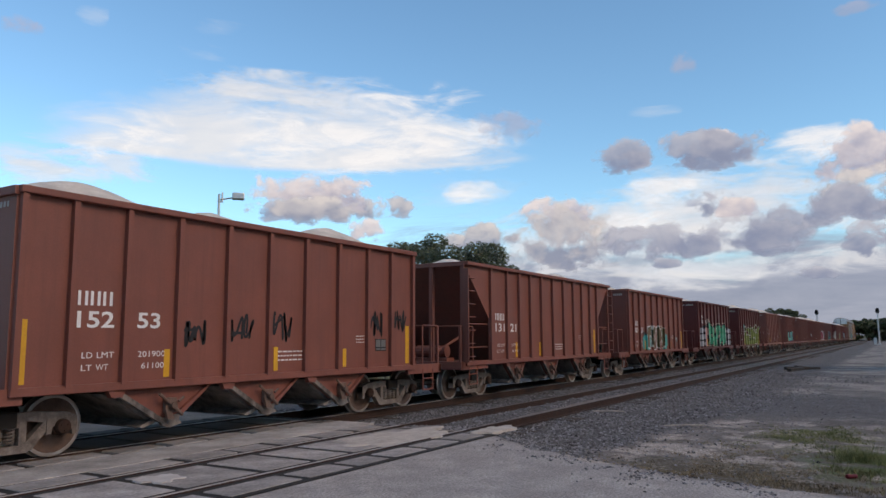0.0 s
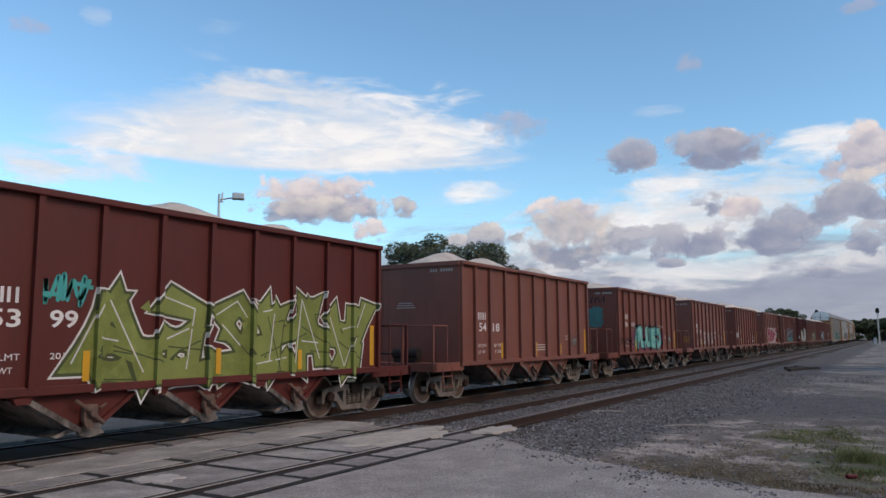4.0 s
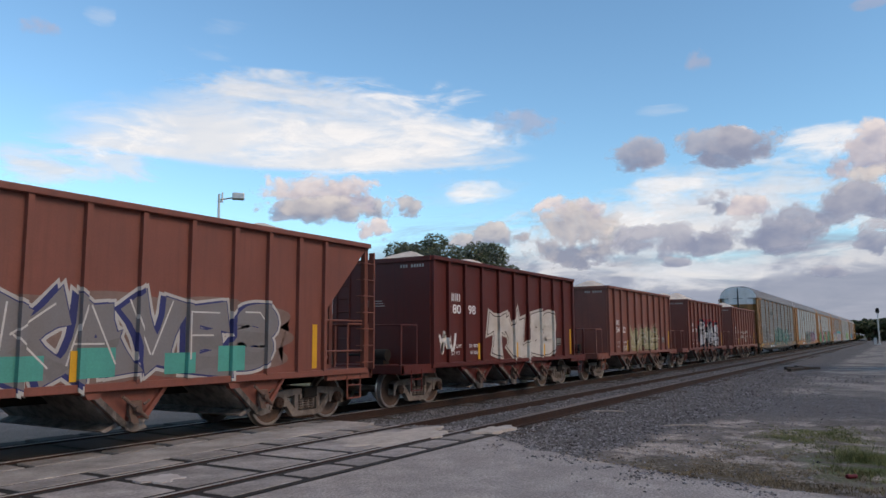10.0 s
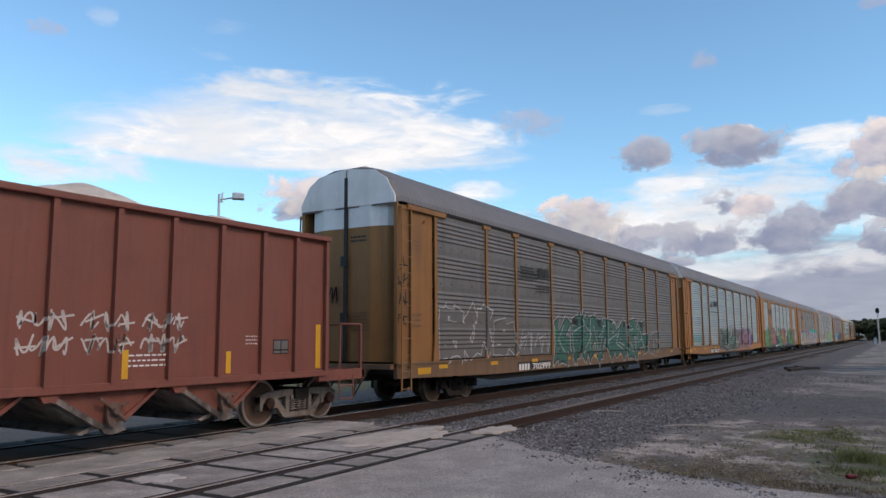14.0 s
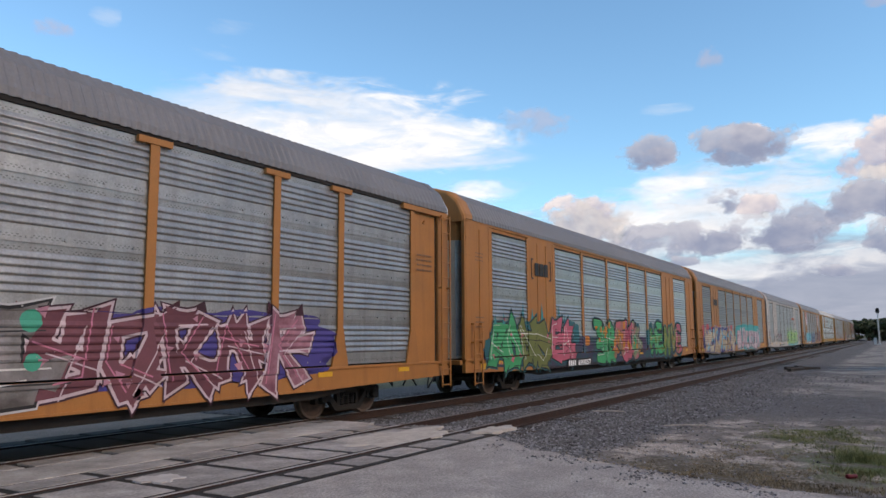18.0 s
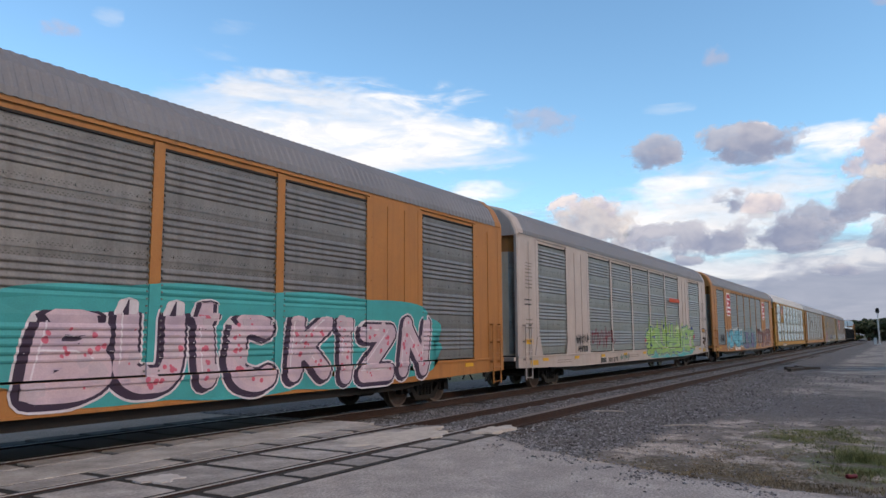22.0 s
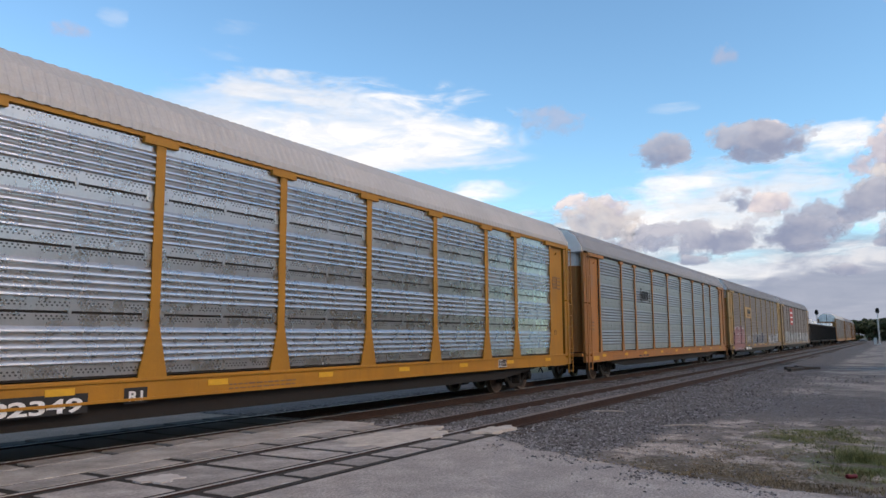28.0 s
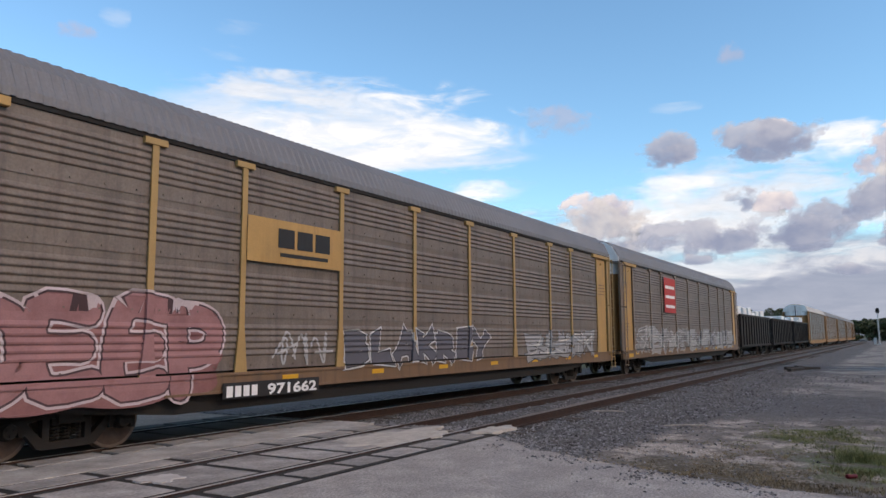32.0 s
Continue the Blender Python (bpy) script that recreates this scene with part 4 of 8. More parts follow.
def mound(bm, half, seed, high=False):
    """Heaped crushed stone: overlapping cones, one below each loading chute."""
    rng = random.Random(seed)
    n = rng.choice((3, 3, 4))
    peaks = [(-half + (i + 0.5) * 2 * half / n + rng.uniform(-0.3, 0.3), rng.uniform(-0.25, 0.25), rng.uniform(0.24, 0.46) + (0.16 if high else 0.0)) for i in range(n)]
    nx, ny = 56, 18
    grid = []
    for i in range(nx + 1):
        row = []
        for j in range(ny + 1):
            x, y = -half + 2 * half * i / nx, -1.5 + 3.0 * j / ny
            z = max(p[2] + 0.12 - math.sqrt((0.33 * (x - p[0])) ** 2 + (0.55 * (y - p[1])) ** 2 + 0.012) for p in peaks)
            z = min(z, 0.9 * (half - abs(x)) - 0.05)
            z = max(z, -0.07) + 0.03 * noise.noise(Vector((x * 4, y * 4, seed)))
            row.append(bm.verts.new((x, y, TOP + z)))
        grid.append(row)
    for i in range(nx):
        for j in range(ny):
            bm.faces.new((grid[i][j], grid[i + 1][j], grid[i + 1][j + 1], grid[i][j + 1]))


def hopper_car(label, paint_m, load_seed, open_end=False):
    car = thing("hopper_car", label, "hopper car", "hopper cars of the train")
    half = 5.9 if open_end else HALF
    inner = 4.5 if open_end else HALF
    # side sheets
    for s in (-1, 1):
        if open_end:
            me = shape(("side_sheet_b", s), lambda bm: prism(bm, [(-half, TOP - 0.1), (half, TOP - 0.1), (inner, 2.25), (inner, SILL), (-inner, SILL), (-inner, 2.25)], "y", s * WALL_Y - 0.012, s * WALL_Y + 0.012))
        else:
            me = shape(("side_sheet_a", s), lambda bm: box(bm, -half, half, s * WALL_Y - 0.012, s * WALL_Y + 0.012, SILL, TOP - 0.08))
        part("side_sheet", me, paint_m, car)
        part("side_sill", shape(("side_sill", s, open_end), lambda bm: box(bm, -half, half, min(s * 1.50, s * 1.64), max(s * 1.50, s * 1.64), SILL - 0.09, SILL + 0.03, 0.012)), paint_m, car)
        part("top_chord", shape(("top_chord", s, open_end), lambda bm: box(bm, -half - 0.03, half + 0.03, min(s * 1.48, s * 1.69), max(s * 1.48, s * 1.69), TOP - 0.10, TOP, 0.015)), paint_m, car)
        def rib_mesh(bm):
            prism(bm, [(-0.045, SILL), (0.045, SILL), (0.045, TOP - 0.1), (-0.045, TOP - 0.1)], "y", 0.0, 0.085)
        rm = shape("side_rib", rib_mesh)
        spots = [-4.45, -3.4, -2.55, -1.72, -0.85, 0.1, 1.05, 2.0, 2.85, 3.68, 4.45] if open_end else [-4.75, -4.0, -3.12, -2.15, -1.1, -0.08, 0.93, 1.95, 2.96, 3.85, 4.75]
        for x in spots:
            part("side_rib", rm, paint_m, car, m=Matrix.Translation((x, -WALL_Y - 0.012, 0)) @ Matrix.Rotation(math.pi, 4, "Z") if s < 0 else Matrix.Translation((x, WALL_Y + 0.012, 0)))
    cuts = [x + d for x in spots for d in (-0.0462, -0.045, 0.045, 0.0462)]
    RELIEF[car.name] = (cuts, (), (), lambda x, z: -WALL_Y - 0.013 - (0.085 if any(abs(x - q) <= 0.0456 for q in spots) else 0.0), None)
    # floors: sloping ends and pockets
    centres = (-2.3, -0.12, 2.06) if not open_end else (-2.7, 0.0, 2.7)
    wide = 1.02 if not open_end else 0.75
    def pocket_mesh(bm):
        prism(bm, [(-wide, SILL - 0.04), (wide, SILL - 0.04), (0.34, 0.50), (-0.06, 0.44)], "y", -1.47, 1.47)
        # a hanger below the sill and a flange along the rising edge
        for y in (-1.60, 1.50):
            prism(bm, [(-wide - 0.04, SILL - 0.06), (-wide + 0.30, SILL - 0.06), (-wide + 0.22, SILL - 0.20), (-wide + 0.04, SILL - 0.20)], "y", y, y + 0.10)
        for y in (-1.53, 1.47):
            prism(bm, [(wide, SILL - 0.06), (wide - 0.07, SILL - 0.06), (0.27, 0.52), (0.36, 0.49)], "y", y, y + 0.06)
    pm = shape(("pocket", open_end), pocket_mesh)
    def gate_mesh(bm):
        for y in (-1.56, 1.49):
            prism(bm, [(-wide + 0.05, SILL - 0.10), (-wide + 0.13, SILL - 0.06), (-0.01, 0.46), (-0.09, 0.41)], "y", y, y + 0.07)
            prism(bm, [(-wide + 0.20, SILL - 0.10), (-wide + 0.25, SILL - 0.08), (0.06, 0.50), (0.02, 0.46)], "y", y * 0.93, y * 0.93 + 0.05)
        # the door hangs below, open at a slant, with a torn-looking lip
        prism(bm, [(-wide + 0.12, SILL - 0.16), (-0.10, 0.38), (-0.06, 0.42), (-wide + 0.18, SILL - 0.11)], "y", -1.38, 1.38)
        prism(bm, [(-0.36, 0.36), (-0.30, 0.33), (0.05, 0.44), (0.12, 0.52), (-0.02, 0.50)], "y", -1.44, 1.44)
        prism(bm, [(-0.05, 0.45), (0.02, 0.34), (0.16, 0.30), (0.40, 0.35), (0.33, 0.41), (0.36, 0.52)], "y", -1.50, -1.42)
        prism(bm, [(-0.05, 0.45), (0.02, 0.34), (0.16, 0.30), (0.40, 0.35), (0.33, 0.41), (0.36, 0.52)], "y", 1.42, 1.50)
        box(bm, 0.05, 0.20, -1.42, 1.42, 0.40, 0.50)
    def latch_mesh(bm):
        tube(bm, (0.12, -1.66, 0.66), (0.12, -1.44, 0.66), 0.055, 10)
        tube(bm, (0.10, -1.60, 0.68), (-0.14, -1.60, 0.86), 0.026, 7)
        tube(bm, (0.14, -1.62, 0.64), (0.30, -1.62, 0.50), 0.03, 7)
        box(bm, 0.02, 0.24, -1.56, -1.48, 0.54, 0.78, 0.012)
        prism(bm, [(-0.02, 0.60), (0.10, 0.56), (0.16, 0.44), (0.02, 0.46)], "y", -1.62, -1.56)
        tube(bm, (0.24, -1.60, 0.72), (0.34, -1.60, 0.78), 0.022, 6)
    gm_ = shape(("gate", open_end), gate_mesh)
    lm = shape("latch", latch_mesh)
    for c in centres:
        p = part("pocket", pm, paint_m, car, m=Matrix.Translation((c, 0, 0)))
        part("gate", gm_, M_GATE, p, "dusty grey steel discharge gate")
        part("latch", lm, M_WHEEL, p, "rusty gate latch with its lever")
    for s in (-1, 1):
        def end_sheet(bm):
            if open_end:
                prism(bm, [(s * half, TOP - 0.12), (s * (half - 0.05), TOP - 0.12), (s * (inner - 1.4), SILL - 0.02), (s * (inner - 1.3), SILL - 0.02)], "y", -WALL_Y, WALL_Y)
            else:
                box(bm, s * half - 0.03, s * half, -WALL_Y, WALL_Y, SILL, TOP - 0.03)
        part("end_sheet", shape(("end_sheet", open_end, s), end_sheet), paint_m, car)
        if not open_end:
            part("slope_sheet", shape(("slope_sheet", s), lambda bm: prism(bm, [(s * (half - 0.05), 2.3), (s * (half - 0.1), 2.3), (s * 3.0, SILL - 0.03), (s * 3.08, SILL - 0.03)], "y", -WALL_Y, WALL_Y)), M_STEEL, car)
        part("end_chord", shape(("end_chord", open_end, s), lambda bm: box(bm, s * half - 0.08, s * half + 0.05, -1.6, 1.6, TOP - 0.13, TOP - 0.005, 0.012)), paint_m, car)
    load = solid("stone_load", lambda bm: mound(bm, half - 0.1, load_seed, load_seed in (11, 16, 18, 19, 20, 24, 25)), M_GRIT, car, "heaped pale crushed limestone", smooth=True)
    part("brake_pipe", shape("brake_pipe", lambda bm: pipe(bm, [(-6.0, -0.55, 0.92), (-4.9, -0.9, 0.90), (-3.4, -1.1, 0.96), (3.4, -1.1, 0.96), (4.9, -0.9, 0.90), (6.0, -0.55, 0.92)], 0.028, 8)), M_DARK, car)
    for s in (-1, 1):
        part("brake_cylinder", shape(("brake_cylinder", s), lambda bm: (tube(bm, (s * 5.25, -0.55, SILL + 0.24), (s * 5.25, 0.25, SILL + 0.24), 0.15, 14), tube(bm, (s * 5.25, 0.25, SILL + 0.24), (s * 5.25, 0.75, SILL + 0.24), 0.03, 8), box(bm, s * 5.25 - 0.12, s * 5.25 + 0.12, -0.5, 0.2, SILL - 0.01, SILL + 0.12)), True), M_DARK, car)
    part("centre_sill", shape("centre_sill", lambda bm: box(bm, -6.0, 6.0, -0.2, 0.2, 0.72, 1.0, 0.02)), M_DARK, car)
    # end platforms, corner posts, rails, ladders and steps
    for s in (-1, 1):
        part("end_platform", shape(("end_platform", s), lambda bm: (box(bm, min(s * 4.4, s * 6.1), max(s * 4.4, s * 6.1), -1.5, 1.5, SILL - 0.05, SILL, 0.01), box(bm, min(s * 6.0, s * 6.12), max(s * 6.0, s * 6.12), -1.58, 1.58, SILL - 0.20, SILL + 0.02, 0.015), box(bm, min(s * 4.6, s * 6.1), max(s * 4.6, s * 6.1), -1.58, -1.50, SILL - 0.2, SILL + 0.02), box(bm, min(s * 4.6, s * 6.1), max(s * 4.6, s * 6.1), 1.50, 1.58, SILL - 0.2, SILL + 0.02))), paint_m, car)
        def rail_mesh(bm):
            for y in (-1.5, -0.55, 0.55, 1.5):
                box(bm, s * 6.05 - 0.03, s * 6.05 + 0.03, y - 0.03, y + 0.03, SILL, SILL + 0.98)
            tube(bm, (s * 6.05, -1.5, SILL + 0.98), (s * 6.05, 1.5, SILL + 0.98), 0.022, 8)
            for y in (-1.5, 1.5):
                tube(bm, (s * 6.05, y, SILL + 0.98), (s * 5.35, y, SILL + 0.98), 0.02, 8)
                tube(bm, (s * 5.35, y, SILL), (s * 5.35, y, SILL + 0.98), 0.02, 8)
        part("handrail", shape(("handrail", s), rail_mesh), paint_m, car)
        for y in (-1.58, 1.58):
            def step_mesh(bm):
                for q in (5.25, 5.7):
                    tube(bm, (s * q, y, SILL - 0.1), (s * q, y, 0.45), 0.018, 6)
                for z in (0.45, 0.72):
                    tube(bm, (s * 5.25, y, z), (s * 5.7, y, z), 0.018, 6)
            part("stirrup_step", shape(("stirrup_step", s, y), step_mesh), paint_m, car)
        if open_end:
            def posts(bm):
                for y in (-1.52, 1.52, -0.5):
                    box(bm, s * half - 0.06, s * half + 0.06, y - 0.06, y + 0.06, SILL, TOP - 0.1, 0.01)
                for y in (-1.5, 1.5):
                    tube(bm, (s * half, y, SILL + 1.05), (s * inner, y, SILL + 1.05), 0.02, 8)
                    tube(bm, (s * half, y, SILL + 0.4), (s * inner, y, SILL + 0.4), 0.02, 8)
                tube(bm, (s * half, -0.5, SILL + 0.2), (s * (inner - 0.6), -0.9, 2.1), 0.04, 8)
                tube(bm, (s * 5.4, -0.7, SILL + 0.28), (s * 5.4, 0.3, SILL + 0.28), 0.17, 14)
                box(bm, s * 5.2, s * 5.6, -0.8, 0.4, SILL, SILL + 0.1)
            part("end_post", shape(("end_post", s), posts), paint_m, car)
            part("ladder_stile", shape(("ladder_stile_b", s), lambda bm: box(bm, s * half - 0.02 + s * 0.08, s * half + 0.02 + s * 0.08, -1.74, -1.60, SILL, TOP - 0.2)), paint_m, car)
            for i in range(7):
                z = SILL + 0.15 + i * 0.36
                part("ladder_rung", shape(("ladder_rung_b", s, i), lambda bm: pipe(bm, [(s * half + s * 0.09, -1.60, z), (s * half + s * 0.09, -1.72, z), (s * half - s * 0.32, -1.72, z), (s * half - s * 0.34, -1.57, z)], 0.014)), paint_m, car)
        else:
            y = 1.25 * (1 if s < 0 else -1)
            for q in (-0.22, 0.22):
                part("ladder_stile", shape(("ladder_stile", s, q), lambda bm: tube(bm, (s * half + s * 0.05, y + q, SILL + 0.02), (s * half + s * 0.05, y + q, TOP - 0.12), 0.016, 6)), paint_m, car)
            for i in range(7):
                z = SILL + 0.3 + i * 0.36
                part("ladder_rung", shape(("ladder_rung", s, i), lambda bm: tube(bm, (s * half + s * 0.05, y - 0.22, z), (s * half + s * 0.05, y + 0.22, z), 0.014, 6)), paint_m, car)
        coupler(car, s * 6.1, s)
        truck(car, s * 4.6, True)
    return car


def hopper_marks(car, number, open_end=False, pale=M_WHITE, over=False, painted_over=""):
    """Owner's mark as three plain blocks, the number, weights and yellow reflector strips, on the side towards the road."""
    y = -WALL_Y - 0.014
    x = -3.88 if not open_end else -4.1
    split = 2 if number == "18014" else 3
    up = {"18014": 0.26, "18098": 0.47, "18111": 0.58, "18019": 0.06}.get(number, 0.0)
    for i in range(3):
        def strokes(bm):
            for k in (0.0, 0.11):
                box(bm, x + i * 0.20 + k, x + i * 0.20 + k + 0.045, y - 0.003, y, 2.22 + up, 2.43 + up)
        tagged(solid("owner_mark", strokes, pale, car), kind="stuff")
    if split == 2:
        lettering(car, number[:2], -3.72, 2.16, 0.21, pale, y - 0.002, 0.32, "car_number", 0.004)
        lettering(car, number[2:], -2.93, 2.16, 0.21, pale, y - 0.002, 0.55, "car_number", 0.004)
    else:
        lettering(car, number[:3], x, 1.90 + up, 0.24, pale, y - 0.002, 0.60, "car_number", 0.006)
        lettering(car, number[3:], x + (1.0 if not open_end else 0.98), 1.90 + up, 0.24, pale, y - 0.002, 0.42, "car_number", 0.006)
    for word, dx, z, w in (("LD", 0.1, 1.45, 0.17), ("LMT", 0.34, 1.45, 0.28), ("LT", 0.1, 1.27, 0.17), ("WT", 0.33, 1.27, 0.2), ("201900", 1.03, 1.45, 0.5), ("61100", 1.1, 1.27, 0.42)):
        lettering(car, word, x + dx, z, 0.09, pale, y - 0.002, w, "weight_lettering")
    bars(car, 0.2, 1.30, 0.8, 0.24, 3, pale, y)
    bars(car, 2.6, 1.62, 0.28, 0.2, 3, pale, y)
    for q in (() if over and number == painted_over else (-2.31, 0.15, 2.2) if not open_end else (-2.71, -0.95)):
        solid("reflector_strip", lambda bm: box(bm, q - 0.055, q + 0.055, y - (0.022 if over else 0.004), y - (0.016 if over else 0.0), 1.12, 1.56 if q < 2 else 1.50), M_YELLOW, car, "faded yellow reflector strip")
    for q in ((-4.66, 4.56) if not open_end else (4.2,)):
        solid("reflector_strip", lambda bm: box(bm, q - 0.07, q + 0.07, y - 0.004, y, 1.12, 2.0), M_YELLOW, car, "faded yellow reflector strip")
    if not open_end:
        solid("data_plate", lambda bm: box(bm, 3.29, 3.70, y - 0.004, y, 1.43, 1.70), M_BLACK, car, "black data plate")
        for a, b in ((3.31, 3.48), (3.51, 3.68)):
            solid("plate_field", lambda bm: (box(bm, a, b, y - 0.007, y - 0.004, 1.52, 1.68), box(bm, a, b, y - 0.007, y - 0.004, 1.45, 1.49)), M_GALV_CLEAN, car, "grey ruled field of the data plate")
    # end panel
    if not open_end:
        xe = -HALF - 0.03
        if number != "18014":
            tagged(solid("small_print", lambda bm: [box(bm, xe - 0.006, xe - 0.002, -0.15 + 0.05 * k, 0.50 - 0.04 * k, 2.55 + k * 0.065, 2.575 + k * 0.065) for k in range(3)], M_CREAM, car), kind="stuff")
        tagged(solid("end_number", lambda bm: [box(bm, xe - 0.006, xe - 0.002, -1.38 + k * 0.085, -1.33 + k * 0.085, TOP - 0.28, TOP - 0.20) for k in range(9) if k != 5], M_CREAM, car), kind="stuff")


# ---- auto racks ----
A_HALF, A_SILL0, A_SILL1, A_EAVE, A_Y = 13.48, 0.50, 1.10, 5.03, 1.50
ROOF = [(-1.55, 5.03), (-1.54, 5.16), (-1.34, 5.57), (-1.0, 5.86), (-0.45, 6.02), (0.45, 6.02), (1.0, 5.86), (1.34, 5.57), (1.54, 5.16), (1.55, 5.03)]
T_BAYS = [(-11.76, -8.95, "p"), (-8.95, -7.0, "p"), (-7.0, -4.2, "p"), (-4.2, -1.35, "p"), (-1.35, 1.42, "p"), (1.42, 4.25, "p"), (4.25, 7.05, "p"), (7.05, 9.0, "p"), (9.0, 11.76, "p")]
C_BAYS = [(-13.3, -11.95, "s"), (-11.95, -9.3, "p"), (-9.3, -7.2, "s"), (-7.2, -4.45, "p"), (-4.45, -1.62, "p"), (-1.62, 1.18, "p"), (1.18, 4.0, "p"), (4.0, 6.85, "p"), (6.85, 8.95, "s"), (8.95, 11.8, "p"), (11.8, 13.3, "s")]


def roof_mesh(bm):
    """Ribbed arch of roof steel: the ribs run across."""
    stops, x = [], -A_HALF + 0.45
    while x < A_HALF - 0.5:
        stops += [(x, 0.0), (x + 0.03, 0.009), (x + 0.085, 0.009), (x + 0.115, 0.0)]
        x += 0.19
    stops.append((A_HALF - 0.45, 0.0))
    rings = [[bm.verts.new((sx, y * (1 + lift * 0.5), z + lift)) for y, z in ROOF] for sx, lift in stops]
    for a, b in zip(rings, rings[1:]):
        for i in range(len(ROOF) - 1):
            bm.faces.new((a[i], a[i + 1], b[i + 1], b[i]))
    bm.faces.new(rings[0])
    bm.faces.new(rings[-1][::-1])


def roof_end(bm):
    """The roof's smooth end cap, drawn in a little towards the doors."""
    stops = [(-A_HALF + 0.455, 1.0, 0.015), (-A_HALF + 0.12, 1.0, 0.015), (-A_HALF, 0.985, -0.02), (-A_HALF - 0.03, 0.96, -0.07)]
    rings = [[bm.verts.new((sx, y * k, z + dz)) for y, z in ROOF] for sx, k, dz in stops]
    for a, b in zip(rings, rings[1:]):
        for i in range(len(ROOF) - 1):
            bm.faces.new((a[i], a[i + 1], b[i + 1], b[i]))
    bm.faces.new(rings[0])
    bm.faces.new(rings[-1][::-1])


def sheet_profile(z0, z1, bright):
    """For each of the sheets, one above the other: its foot, its top and its outline as (z, depth)."""
    n, ribs = (8, (1.5, 2.5, 3.5, 4.5, 5.5)) if bright else (8, (2, 3, 4, 5, 6))
    tiers = max(1, round((z1 - z0) / 0.95))
    proud = 1.05 if bright else 0.55
    curve = ((0.08, 0.0), (0.16, 0.036), (0.26, 0.053), (0.48, 0.048), (0.74, 0.026), (0.92, 0.0)) if bright else ((0.07, 0.0), (0.20, 0.038), (0.32, 0.053), (0.46, 0.050), (0.72, 0.025), (0.95, 0.0))
    out = []
    for tier in range(tiers):
        a0, b0 = z0 + (z1 - z0) * tier / tiers, z0 + (z1 - z0) * (tier + 1) / tiers
        gap = 0.019 if bright else 0.0
        prof = [(a0 + gap, -0.016 if not bright else -0.004)]
        for i in ribs:
            h = (b0 - a0 - 2 * gap) / n
            a = a0 + gap + h * i
            prof += [(a + h * u, -d * proud) for u, d in curve]
        prof.append((b0 - gap, 0.0))
        out.append((a0, b0, prof))
    return out


def rack_relief(style, bays, bright, slim):
    """Where the side of a rack car lies, for the paint on it."""
    top = A_EAVE - (0.08 if style == "t" else 0.22)
    prof = [p for q in sheet_profile(1.165, top, bright) for p in q[2]]
    pz, py = [p[0] for p in prof], [p[1] for p in prof]
    zs = [p[0] for k, p in enumerate(prof) if p[0] < 2.9 and (k % 6) in (0, 1, 2, 4)] + [0.72, 0.722, 1.05, 1.052, 1.132, 1.165]
    edges = sorted({round(q, 2) for a, b, _ in bays for q in (a, b)})
    wide = (0.062 if slim else 0.088) if style == "t" else 0.105
    foot = 0.15 if slim else 0.28
    xs = [x + d for x in edges for d in (-wide - 0.001, -wide, wide, wide + 0.001)]
    slants = []
    if style == "t":
        # the posts spread towards their feet
        for x in edges:
            for s in (-1, 1):
                for d in (0.0, 0.0015):
                    slants.append(((x + s * (foot + d), 0, A_SILL1 - 0.02), (s * 0.87, 0, foot - wide)))
    def post_at(x, z):
        for e in edges:
            half = wide + 0.0005
            if style == "t" and z < A_SILL1 + 0.85:
                half = foot - (foot - wide) * (z - A_SILL1 + 0.02) / 0.87 + 0.0007
            if abs(x - e) <= half:
                return True
        return False
    def depth(x, z):
        if z < 1.15:
            y = -1.572 if z < 0.721 or z > 1.051 else -1.544
            return -1.576 if style == "t" and z > A_SILL1 - 0.02 and post_at(x, z) else y
        if post_at(x, z):
            return -A_Y - (0.070 if style == "t" else 0.048)
        kind = [k for a, b, k in bays if a <= x <= b]
        if not kind:
            return -A_Y - 0.026
        if kind[0] == "s":
            return -A_Y - 0.049
        return -A_Y - 0.008 + float(np.interp(z, pz, py))
    def slot(c):
        kind = [k for a, b, k in bays if a <= c.x <= b]
        return 1.132 < c.z < 1.165 and bool(kind) and kind[0] != "s" and not post_at(c.x, c.z)
    return xs, zs, slants, depth, slot


